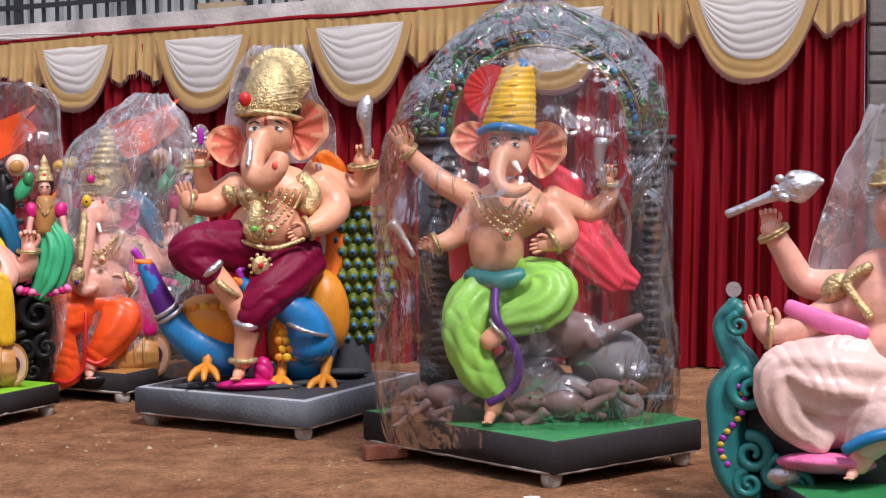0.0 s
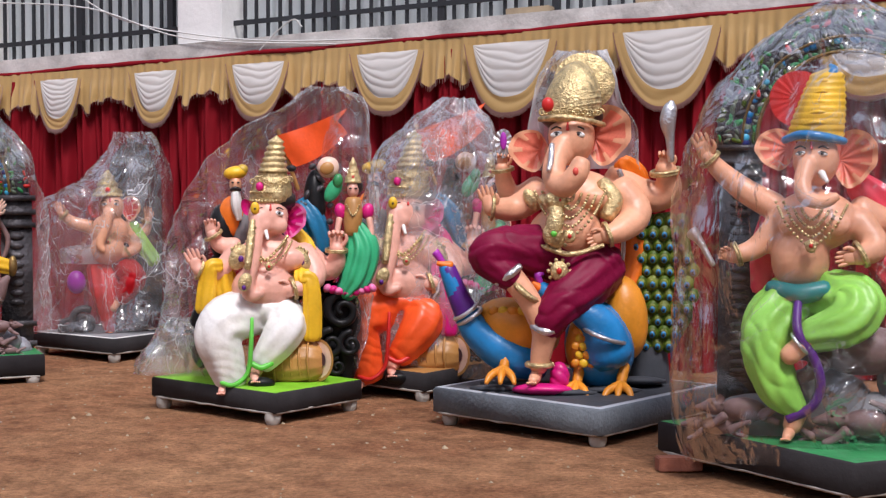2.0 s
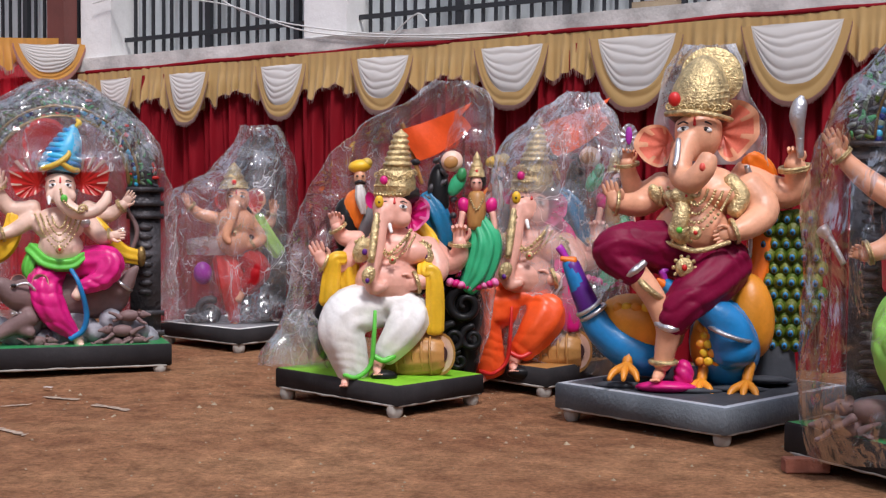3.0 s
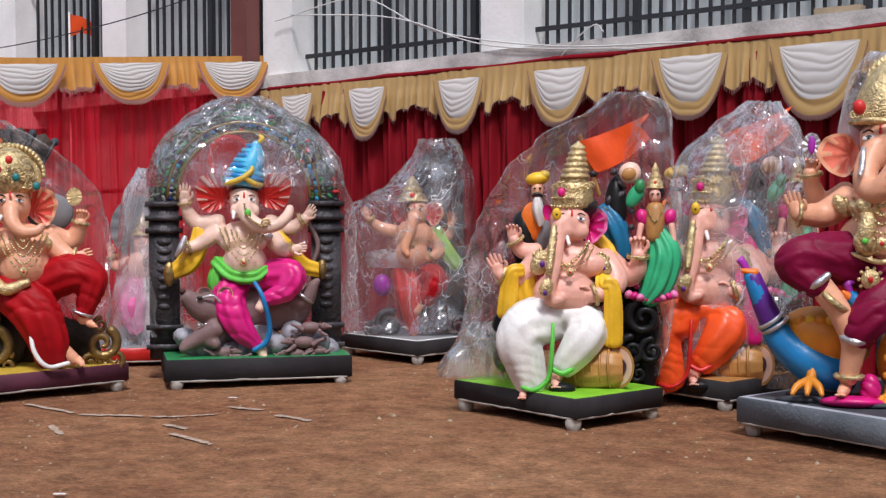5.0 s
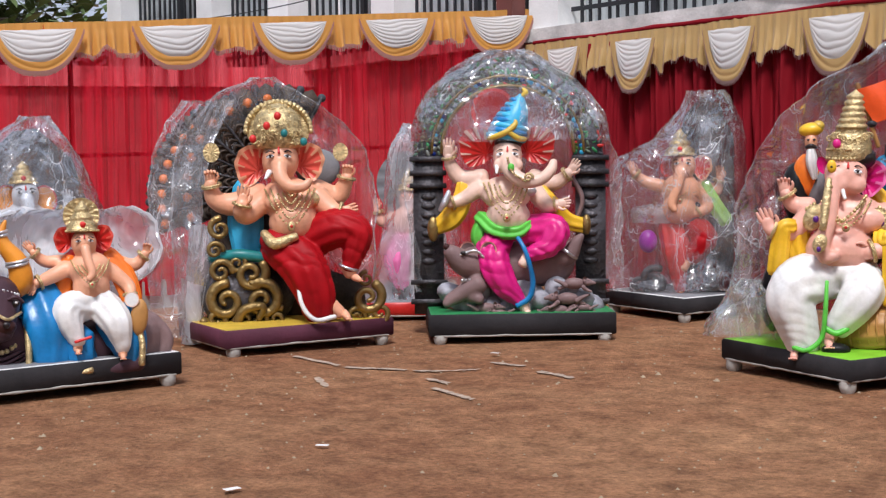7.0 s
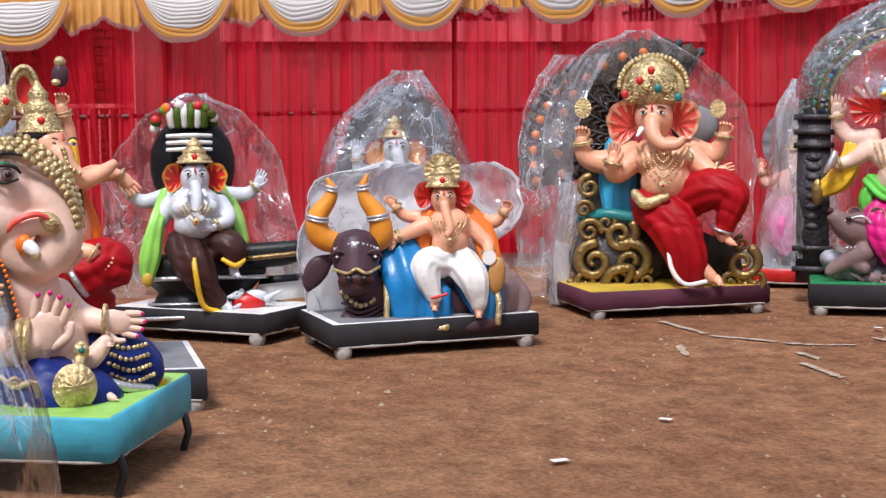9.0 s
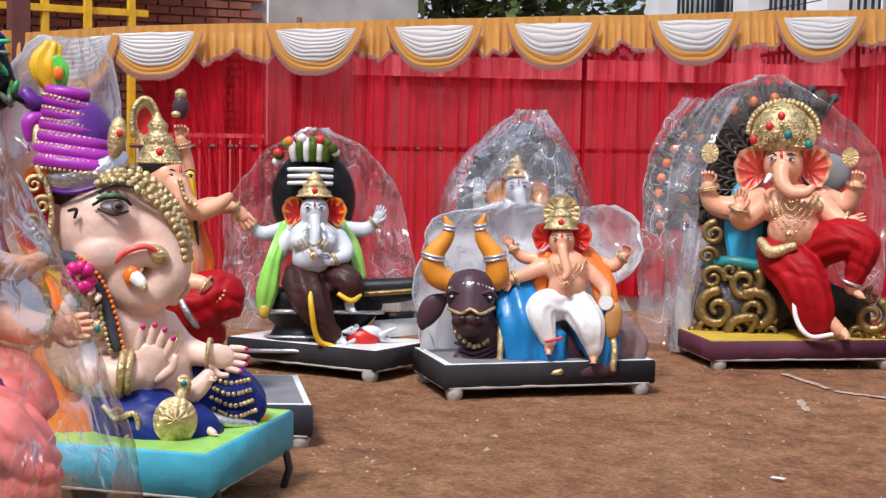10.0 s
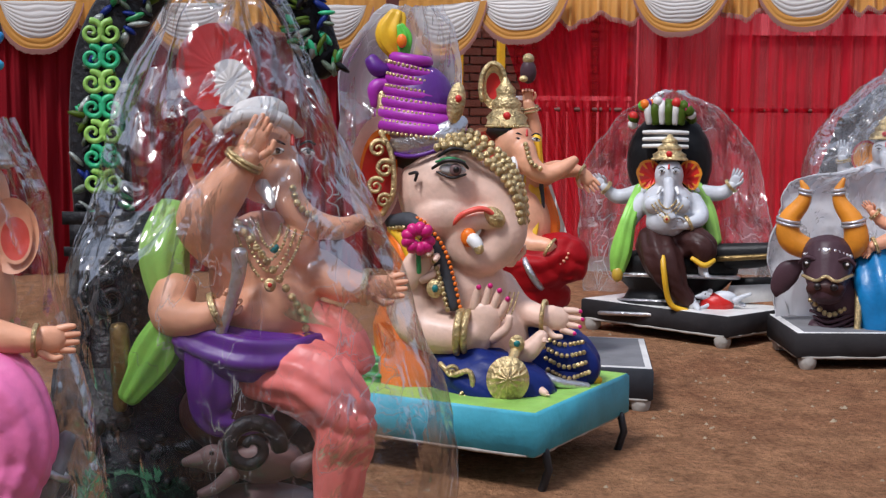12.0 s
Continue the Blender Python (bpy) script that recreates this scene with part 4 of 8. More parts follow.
    c.tube([(1092, 210, 72, 5), (1130, 206, 98, 5), (1175, 212, 88, 5), (1204, 220, 50, 5)], "gold", seg=7)
    c.tube([(1114, 255, 104, 5), (1112, 285, 124, 5), (1108, 300, 132, 4)], "silver", seg=7)
    c.necklaces(1146, 345, 122, 62, 70, 5)
    c.tube([(1098, 350, 96, 9), (1122, 372, 116, 13), (1118, 400, 122, 15), (1110, 425, 122, 9)], "gold", seg=10)
    c.ball(1116, 412, 126, 18, 20, 8, "gold")
    c.ball(1118, 412, 134, 6, 6, 4, "green", seg=9, rings=6)
    c.ball(1122, 352, 118, 22, 16, 8, "gold")
    c.tube([(1090, 432, 108, 4), (1148, 448, 118, 5), (1205, 432, 104, 4)], "gold", seg=7)
    # arms
    c.arm([(1092, 340, 20, 30), (1052, 366, 25, 27), (1022, 368, 45, 22), (1004, 366, 60, 17)], "skin", (36, 105), None)
    c.arm([(1090, 330, -10, 26), (1048, 352, -20, 24), (1030, 320, -10, 19), (1026, 292, 0, 15)], "skin", (28, 85, 0.7))
    c.disc(1028, 250, 14, 14, 26, "silver", ribs=12, rib=1)
    c.ball(1028, 248, 18, 6, 16, 3, "violet")
    c.arm([(1222, 318, -10, 36), (1282, 345, -20, 34), (1318, 335, -10, 28), (1312, 292, 10, 21)], "skin", (34, 88, 0.8))
    c.tube([(1322, 282, 30, 6), (1320, 245, 30, 8), (1316, 215, 30, 14), (1320, 190, 30, 12), (1322, 180, 30, 5)], "silver", seg=10)
    c.arm([(1232, 335, 20, 36), (1262, 375, 35, 33), (1235, 405, 75, 25), (1206, 415, 95, 17)], "skin", (32, 200, 0.2))
    c.tube([(1202, 325, 50, 16), (1222, 352, 58, 17), (1212, 380, 66, 14)], "gold", seg=10)
    c.ball(1078, 352, 46, 12, 22, 8, "gold", tilt=-30)
    for x, y in ((1128, 352), (1122, 420), (1128, 478)):
        c.ball(x, y, 116, 16, 18, 7, "gold")
        for q in range(10):
            c.ball(x + 19 * math.cos(q * 0.63), y + 20 * math.sin(q * 0.63), 113, 4, 4, 3, "gold", seg=7, rings=4)
        c.ball(x, y, 123, 5, 6, 3, "red", seg=8, rings=5)
    # shawl and legs
    c.tube([(1238, 288, 0, 18), (1258, 320, -20, 26), (1258, 400, -26, 22), (1254, 470, -20, 21), (1236, 520, -6, 18)], "orange", flat=0.5, ridge=6, amp=0.08)
    c.tube([(1240, 400, 0, 3.5), (1240, 450, 0, 4), (1228, 512, 10, 4)], "silver", seg=6)
    c.tube([(1232, 300, 25, 5), (1244, 330, 20, 5)], "silver", seg=6)
    c.tube([(1165, 448, 30, 58), (1085, 442, 70, 52), (1015, 440, 105, 40), (1000, 458, 110, 34), (1045, 492, 118, 26)], "maroon", seg=22, ridge=9, amp=0.035, twist=0.5)
    c.tube([(1195, 465, 40, 60), (1170, 500, 80, 52), (1130, 540, 115, 40), (1105, 580, 120, 30)], "maroon", seg=22, ridge=9, amp=0.035, twist=0.5)
    c.tube([(1018, 500, 122, 6), (1040, 486, 138, 7), (1058, 470, 132, 6)], "silver", seg=8)
    c.tube([(1082, 576, 124, 6), (1105, 586, 142, 7), (1132, 580, 124, 6)], "silver", seg=8)
    c.tube([(1045, 490, 115, 24), (1075, 530, 118, 23), (1092, 570, 116, 20), (1100, 600, 110, 18)], "skin")
    c.tube([(1105, 580, 118, 26), (1098, 620, 112, 22), (1092, 652, 108, 18)], "skin")
    c.band(1094, 645, 108, 22, thick=5)
    c.band(1070, 515, 118, 26, tilt=40, thick=6)
    c.foot(1090, 672, 100, 36, "skin", side=-0.25)
    c.ball(1100, 690, 105, 55, 12, 40, "magenta")
    c.ball(1130, 668, 95, 18, 30, 18, "magenta")
    c.done("idol_on_peacock", "painted elephant-headed idol in maroon dhoti seated on a blue peacock", "idols in the yard")
    film(c, [(300, 1080, 1262), (240, 1072, 1258), (180, 1085, 1232), (130, 1100, 1215), (92, 1135, 1190)], "veil_film", "thin white plastic veil draped behind the idol's gold crown", seed=3, depth=0.3, front=False)


def arch(c, x, y, d, r_in, r_out, foot, half_l, half_r, thick, mat="bronze_carved", deco=True, seed=1):
    """Carved arch on two pillars behind an idol, its band set with painted flowers."""
    rng = random.Random(seed)
    mid, w = (r_in + r_out) / 2, (r_out - r_in) / 2
    pts = [(x + mid * math.cos(a), y - mid * math.sin(a), d, w) for a in np.linspace(math.pi + 0.05, -0.05, 17)]
    c.tube(pts, mat, seg=12, sub=2, flat=0.5)
    for side, off in ((-1, half_l), (1, half_r)):
        px = x + side * off
        c.slab([(px - w, foot), (px + w, foot), (px + w, y + 8), (px - w, y + 8)], d - thick, d + thick, mat)
        for yy in (y + 6, y + 30, y + 52, foot - 26, foot - 60):
            c.slab([(px - w - 6, yy + 9), (px + w + 6, yy + 9), (px + w + 6, yy), (px - w - 6, yy)], d - thick - 5, d + thick + 6, mat)
        for k in range(int((foot - y - 140) / 16)):
            c.ball(px, y + 76 + 16 * k, d + thick, w * 0.5, 6, 5, mat, seg=8, rings=5)
    for r, t in ((r_in + 2, 3.4), (r_in + w * 0.75, 2.6)):
        c.tube([(x + r * math.cos(a), y - r * math.sin(a), d + w * 0.5, t) for a in np.linspace(math.pi, 0, 15)], "old_gold", seg=6, sub=2)
    if deco:
        leaves = ["flower_mix", "grass_top", "olive", "flower_mix", "slate", "silver_leaf", "grass_top"]
        blooms = ["blue", "navy", "sky_blue", "flower_mix", "silver_leaf"]
        for a in np.linspace(0.0, math.pi, 62):
            for ring in range(5):
                rr = r_in + w * (0.2 + 0.4 * ring)
                q, s = a + rng.uniform(-0.025, 0.025), w * rng.uniform(0.16, 0.26)
                bloom = ring == 1 and rng.random() < 0.7
                px, py, pd = x + rr * math.cos(q), y - rr * math.sin(q), d + w * 0.5 - abs(rr - mid) * 0.25
                if bloom:
                    c.ball(px, py, pd, s * 0.9, s * 0.9, s * 0.5, rng.choice(blooms), seg=8, rings=5)
                else:
                    c.ball(px, py, pd, s * 1.25, s * 0.5, s * 0.45, rng.choice(leaves) if rng.random() < 0.94 else "red", tilt=rng.uniform(0, 180), seg=7, rings=4)


def turban(c, x, y, d, r, h, cols, band="ochre", fan="red", lean=0.0):
    """Wound cloth turban with a band, a fan behind and a loose tip."""
    prof = [(r * 0.84, y), (r * 0.92, y - h * 0.06)]
    for k in range(10):
        f = 0.06 + 0.092 * k
        rr = r * (0.9 - 0.42 * f**1.6)
        prof += [(rr, y - h * f), (rr * 1.05, y - h * (f + 0.045)), (rr * 0.97, y - h * (f + 0.085))]
    prof += [(r * 0.3, y - h * 1.02), (r * 0.05, y - h * 1.06)]
    c.lathe(x, d, prof, cols, ribs=9, rib=0.04, lean=lean, seg=36)
    c.tube([(x - r * 0.98, y - h * 0.02, d + r * 0.2, r * 0.13), (x - r * 0.4, y - h * 0.1, d + r * 0.95, r * 0.15), (x + r * 0.4, y - h * 0.06, d + r * 0.95, r * 0.15), (x + r * 0.98, y, d + r * 0.2, r * 0.13)], band, seg=8)
    for k in range(5):
        a = 0.18 + 0.15 * k
        c.tube([(x - r * (0.98 - a * 0.6) + lean * h * a, y - h * a, d + r * 0.25, r * 0.05), (x + lean * h * a, y - h * (a + 0.1), d + r * (1.0 - a * 0.55), r * 0.07), (x + r * (0.95 - a * 0.7) + lean * h * a, y - h * (a + 0.02), d + r * 0.2, r * 0.05)], cols, seg=6)
    if fan:
        c.disc(x - r * 0.55, y - h * 0.62, d - r * 0.4, r * 0.95, r * 0.95, fan, ribs=20, rib=r * 0.05, rim=fan)
    c.tube([(x + r * 0.35, y - h * 0.85, d + r * 0.3, r * 0.22), (x + r * 0.6, y - h * 1.02, d + r * 0.2, r * 0.16), (x + r * 0.5, y - h * 1.1, d, r * 0.08)], band if fan else cols, seg=8)


def mouse(c, x, y, d, s, flip=1, mat="mouse"):
    """Reclining mouse: body, head, ears, legs and tail."""
    c.ball(x, y, d, 1.15 * s, 0.6 * s, 0.6 * s, mat)
    c.ball(x - flip * 1.25 * s, y - 0.1 * s, d + 0.2 * s, 0.52 * s, 0.4 * s, 0.4 * s, mat)
    c.tube([(x - flip * 1.5 * s, y - 0.1 * s, d + 0.25 * s, 0.3 * s), (x - flip * 2.0 * s, y - 0.02 * s, d + 0.3 * s, 0.12 * s)], mat)
    for o in (-0.25, 0.25):
        c.disc(x - flip * 0.98 * s, y - 0.42 * s, d + o * s + 0.2 * s, 0.2 * s, 0.22 * s, mat, cup=3)
    for o in (0.2, 0.55):
        c.tube([(x - flip * 0.8 * s, y + 0.3 * s, d + o * s, 0.24 * s), (x - flip * 1.2 * s, y + 0.62 * s, d + o * s, 0.18 * s), (x - flip * 1.6 * s, y + 0.8 * s, d + o * s + 6, 0.14 * s)], mat)
    c.tube([(x + flip * 0.8 * s, y + 0.2 * s, d + 0.3 * s, 0.3 * s), (x + flip * 1.3 * s, y - 0.1 * s, d + 0.4 * s, 0.2 * s), (x + flip * 1.9 * s, y - 0.35 * s, d + 0.4 * s, 0.14 * s)], mat)
    c.tube([(x + flip * 1.0 * s, y + 0.3 * s, d + 0.1 * s, 0.22 * s), (x + flip * 1.5 * s, y + 0.5 * s, d + 0.2 * s, 0.16 * s)], mat)
    c.ball(x - flip * 1.32 * s, y - 0.24 * s, d + 0.55 * s, 0.07 * s, 0.07 * s, 0.05 * s, "hair", seg=8, rings=5)


def idol_green_dhoti():
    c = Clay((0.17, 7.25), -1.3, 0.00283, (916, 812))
    c.plinth((-0.60, 7.44), (0.32, 6.54), (1.05, 7.12), 0.06, 0.215, "dark", "grass_top")
    arch(c, 958, 238, -70, 150, 222, 760, 178, 196, 16, seed=4)
    mouse(c, 985, 590, 20, 78)
    for x, y, s, f in ((790, 700, 40, 1), (1000, 715, 46, 1), (1070, 690, 36, -1), (745, 730, 30, 1), (930, 735, 30, -1)):
        mouse(c, x, y, 70, s, f)
    for x, y, rx, ry in ((820, 720, 95, 50), (1010, 720, 130, 60), (920, 690, 90, 70), (1080, 640, 70, 60)):
        c.ball(x, y, 0, rx, ry, 60, "stone")
    c.ball(905, 372, 30, 82, 56, 52, "skin")
    c.ball(882, 438, 40, 56, 62, 52, "skin")
    c.ball(875, 380, 66, 34, 24, 18, "skin")
    c.ball(935, 380, 66, 34, 24, 18, "skin")
    c.ball(905, 268, 36, 44, 50, 44, "skin")
    c.face(900, 262, 36, 46, look_x=-0.05)
    c.tube([(892, 276, 74, 19), (884, 308, 92, 17), (892, 334, 106, 16), (922, 340, 114, 13), (942, 330, 114, 9)], "skin", seg=14)
    c.tube([(915, 292, 74, 7), (925, 306, 92, 3)], "eye", seg=8)
    c.disc(838, 248, 10, 32, 36, "ear_red", cup=10, tilt=-15, turn=-25, ribs=8, rib=2, rim="skin")
    c.disc(968, 262, 10, 36, 50, "ear_red", cup=14, tilt=10, turn=25, ribs=9, rib=3, rim="skin")
    turban(c, 902, 238, 30, 50, 116, "yellow", band="blue", fan="red", lean=0.18)
    c.necklaces(900, 348, 98, 60, 66, 4)
    c.arm([(838, 350, 10, 28), (788, 322, 0, 25), (748, 290, 5, 20), (722, 262, 12, 15)], "skin", (38, 112))
    c.arm([(845, 378, 25, 26), (808, 420, 35, 22), (765, 435, 50, 16)], "skin", (26, 165, 0.7))
    c.tube([(700, 395, 60, 12), (716, 415, 62, 6), (735, 450, 62, 5)], "silver", seg=8)
    c.arm([(975, 352, 0, 30), (1040, 378, -10, 26), (1078, 352, 0, 19), (1076, 320, 10, 15)], "skin", (32, 95, 0.7))
    c.tube([(1070, 330, 30, 6), (1062, 285, 30, 9), (1066, 255, 30, 14)], "silver", seg=8)
    c.arm([(975, 372, 25, 30), (1005, 415, 45, 27), (975, 432, 80, 18)], "skin", (34, 190, 0.1))
    c.tube([(975, 310, 0, 22), (1010, 350, -15, 34), (1040, 420, -10, 40), (1085, 480, 0, 34), (1120, 500, 0, 18)], "shawl", flat=0.5, ridge=7, amp=0.08)
    c.tube([(1000, 420, 30, 22), (1040, 460, 20, 30), (1090, 505, 10, 18)], "shawl", flat=0.5, ridge=7, amp=0.08)
    c.tube([(838, 350, -10, 18), (822, 420, -5, 24), (815, 490, 0, 16)], "shawl", flat=0.5)
    c.tube([(835, 488, 60, 14), (880, 498, 84, 17), (925, 488, 78, 15)], "teal", seg=10)
    c.tube([(868, 508, 30, 52), (836, 545, 70, 50), (828, 600, 84, 46), (850, 660, 88, 38), (885, 702, 88, 20)], "lime", seg=24, ridge=8, amp=0.05, twist=0.4)
    c.tube([(930, 500, 35, 52), (975, 512, 75, 52), (960, 545, 100, 44), (900, 570, 105, 30)], "lime", seg=24, ridge=8, amp=0.06, twist=0.5)
    c.tube([(880, 500, 84, 7), (880, 560, 122, 8), (905, 600, 118, 8), (920, 650, 110, 8), (905, 690, 104, 8), (868, 712, 100, 9)], "purple", seg=8)
    c.tube([(900, 572, 110, 20), (870, 600, 116, 20), (862, 606, 118, 18)], "skin")
    c.band(885, 582, 112, 22, "silver", tilt=50)
    c.tube([(880, 700, 88, 22), (872, 728, 90, 18)], "skin")
    c.foot(870, 742, 88, 34, "skin", side=-0.2)
    c.tube([(1085, 330, -40, 8), (1112, 400, -40, 8), (1095, 480, -40, 8), (1040, 512, -40, 7)], "mouse", seg=8)
    c.done("idol_under_arch", "painted idol in green dhoti and yellow turban under a flowered arch", "idols in the yard")
    film(c, [(795, 690, 1150), (700, 672, 1192), (500, 680, 1192), (300, 690, 1186), (160, 740, 1172), (70, 830, 1105), (10, 915, 990), (-14, 935, 965)], "thin_film", "crinkled clear plastic sheet tied over the arched idol", seed=1, depth=0.62)


def idol_with_drum(name, at, yaw, unit, origin, corners, body, dhoti, scarf, label, top, hem):
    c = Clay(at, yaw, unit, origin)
    c.plinth(*corners, 0.06, 0.185, "dark", top)
    # rock and scrolls behind
    rng = random.Random(12)
    for x, y, rx, ry in ((1215, 570, 40, 62), (1185, 640, 52, 50), (1225, 640, 24, 56), (1172, 370, 20, 60), (1185, 470, 26, 60), (1128, 480, 40, 70), (1010, 420, 24, 50), (975, 600, 24, 60), (1000, 520, 26, 60)):
        c.ball(x, y, -45, rx, ry, 28, "black")
    for q in range(26):
        c.ball(1165 + rng.uniform(-34, 40), 380 + rng.uniform(-80, 120), -24, rng.uniform(6, 11), rng.uniform(3, 6), 5, "bronze_carved", tilt=rng.uniform(0, 180), seg=8, rings=5)
    for x, y, r in ((1222, 560, 32), (1200, 620, 26), (1235, 620, 22), (1212, 660, 16)):
        c.scroll(x, y, -10, r, "black", start=90)
    # waving flag and its staff
    nu, nv = 16, 8
    vs = []
    for d_off in (0, -4):
        for i in range(nu + 1):
            u = i / nu
            top_y, low_y = 252 - 36 * u - 14 * u * u, 306 - 20 * u - 40 * u * u
            for j in range(nv + 1):
                v = j / nv
                split = 26 * max(0.0, u - 0.72) / 0.28 * (1 - abs(2 * v - 1))
                x = 1102 + 128 * u + 12 * v * (1 - u) - split + 30 * v * u * (1 - v)
                vs.append(c.p(x + 22 * v * (1 - u), top_y + (low_y - top_y) * v, -36 + d_off + 7 * math.sin(5.5 * u + 1.6 * v) + 3 * math.sin(11 * u - 2 * v)))
    fs = []
    for o in (0, (nu + 1) * (nv + 1)):
        fs += [(o + i * (nv + 1) + j, o + (i + 1) * (nv + 1) + j, o + (i + 1) * (nv + 1) + j + 1, o + i * (nv + 1) + j + 1) for i in range(nu) for j in range(nv)]
    c.add(vs, fs, "flag")
    c.tube([(1143, 345, -44, 4), (1108, 240, -44, 4)], "drum", seg=7)
    c.ball(1196, 306, -20, 22, 20, 12, "skin_pale", tilt=-25)
    c.ball(1194, 308, -10, 13, 11, 6, "drum", tilt=-25)
    c.tube([(1150, 370, -36, 16), (1168, 400, -30, 22), (1182, 440, -30, 18), (1186, 470, -34, 10)], "peacock_blue", seg=24, ridge=6, amp=0.1)
    # attendant in a green sari
    c.ball(1240, 345, -16, 12, 16, 13, "skin_pink")
    c.ball(1243, 340, -22, 14, 16, 13, "hair")
    c.crown(1240, 334, -18, 26, 46, 3)
    for s in (-1, 1):
        c.ball(1240 + s * 5, 343, -3, 3, 1.6, 1.5, "hair", seg=7, rings=4)
        c.ball(1242 + s * 24, 384, -18, 11, 15, 10, "magenta", tilt=s * 14)
        c.tube([(1242 + s * 26, 396, -16, 7), (1242 + s * 30, 424, -10, 6), (1242 + s * 22, 446, -4, 5)], "skin_pink", seg=8)
    c.tube([(1240, 366, -18, 15), (1240, 392, -14, 17), (1238, 420, -12, 14)], "drum", seg=14)
    c.beads([(1228, 372, -4), (1240, 392, 4), (1252, 372, -4)], 2.4)
    c.tube([(1244, 412, -20, 17), (1256, 450, -18, 28), (1244, 500, -14, 27), (1226, 530, -10, 16)], "mint", ridge=9, amp=0.1, seg=36)
    c.ball(1205, 346, -20, 13, 24, 10, "mint", tilt=30)
    c.ball(1213, 330, -14, 9, 13, 8, "grass_top", tilt=10)
    for q in range(9):
        c.ball(1194 + 10 * q, 530 - abs(q - 4) * 2.5, -4, 9, 7, 11, "magenta" if q % 2 else "pink", tilt=(q - 4) * 14, seg=9, rings=6)
    # bearded attendant
    c.ball(1034, 336, -22, 12, 17, 12, "skin")
    c.ball(1034, 316, -24, 21, 12, 16, "yellow", tilt=-8)
    c.ball(1046, 310, -22, 10, 9, 10, "ochre")
    for s in (-1, 1):
        c.ball(1034 + s * 5, 333, -10, 2.6, 1.8, 1.5, "hair", seg=7, rings=4)
    c.tube([(1026, 346, -10, 3), (1034, 343, -8, 3.5), (1042, 346, -10, 3)], "hair", seg=6)
    c.tube([(1034, 352, -12, 8), (1036, 374, -12, 10), (1040, 398, -14, 5)], "white", seg=14, ridge=5, amp=0.15)
    c.ball(1028, 392, -32, 24, 36, 14, "orange")
    c.ball(1050, 420, -32, 20, 40, 14, "stone")
    # body
    c.ball(1096, 462, 22, 66, 42, 42, body)
    c.ball(1084, 520, 36, 66, 50, 50, body)
    c.ball(1074, 470, 54, 32, 22, 16, body)
    c.ball(1126, 468, 52, 34, 22, 16, body)
    c.ball(1091, 392, 34, 40, 40, 36, body)
    c.ball(1078, 408, 60, 22, 18, 16, body)
    c.ball(1108, 408, 54, 20, 18, 14, body)
    c.ball(1100, 366, 22, 40, 20, 36, "hair")
    c.face(1089, 390, 32, 37, look_x=0.16, eye_scale=1.2)
    c.tube([(1074, 392, 60, 17), (1068, 430, 72, 16), (1064, 472, 82, 15), (1054, 506, 90, 15), (1058, 532, 92, 13), (1078, 528, 92, 9)], body, seg=14)
    c.tube([(1064, 400, 86, 5), (1060, 436, 100, 7), (1055, 480, 110, 6)], "gold", seg=8)
    for q in range(8):
        c.ball(1064 - q * 1.4, 412 + q * 10, 92 + 2.6 * q, 7, 5, 4, "gold", seg=8, rings=5)
    c.ball(1050, 508, 116, 12, 17, 6, "gold", tilt=20)
    c.ball(1048, 518, 121, 4, 5, 3, "purple", seg=8, rings=5)
    c.ball(1068, 378, 72, 8, 11, 5, "yellow")
    c.ball(1068, 379, 76, 2.5, 2.5, 2, "hair", seg=7, rings=4)
    c.tube([(1086, 418, 70, 4), (1090, 432, 76, 3)], "eye", seg=7)
    c.disc(1134, 396, 14, 22, 32, "magenta", cup=9, tilt=14, turn=25, ribs=7, rib=2, rim="pink")
    c.disc(1053, 376, 14, 9, 15, "magenta", cup=6, tilt=-16, turn=-20)
    prof = [(34, 370), (37, 366), (37, 352), (35, 340), (30, 326), (24, 316)]
    for q in range(6):
        y0 = 316 - q * 10
        r0 = 24 - q * 2.4
        prof += [(r0, y0), (r0 + 2.5, y0 - 3), (r0 + 1.5, y0 - 6), (r0 - 1.5, y0 - 8)]
    prof += [(5, 254), (1, 250)]
    c.lathe(1094, 26, prof, "gold", ribs=18, rib=0.025, lean=0.1, seg=40)
    c.beads([(1060, 364, 40), (1080, 366, 62), (1105, 365, 60), (1126, 360, 36)], 3.2)
    c.beads([(1060, 350, 42), (1080, 350, 64), (1105, 350, 60), (1126, 346, 36)], 2.4)
    c.ball(1076, 340, 60, 7, 8, 5, "magenta")
    for q in range(9):
        c.scroll(1064 + q * 8, 332 - 5 * math.sin(q), 46 + 14 * math.sin(q * 0.4), 6, "gold", start=40 * q)
    c.beads([(1058, 430, 66), (1080, 470, 88), (1110, 448, 78), (1124, 428, 60)], 3.6, step=5)
    c.necklaces(1092, 440, 86, 40, 40, 2)
    c.arm([(1036, 460, 10, 25), (1008, 486, 18, 21), (982, 490, 30, 17), (968, 484, 36, 14)], body, (34, 112))
    c.arm([(1034, 446, -10, 20), (1006, 442, -12, 17), (992, 420, -5, 13)], body, (28, 98, 0.45))
    c.arm([(1148, 458, 14, 29), (1172, 494, 34, 26), (1156, 514, 56, 20), (1128, 522, 70, 15)], body, (32, 182, 0.15))
    c.arm([(1152, 456, -8, 27), (1190, 486, -10, 25), (1210, 474, 0, 20), (1211, 446, 8, 15)], body, (36, 94, 0.7))
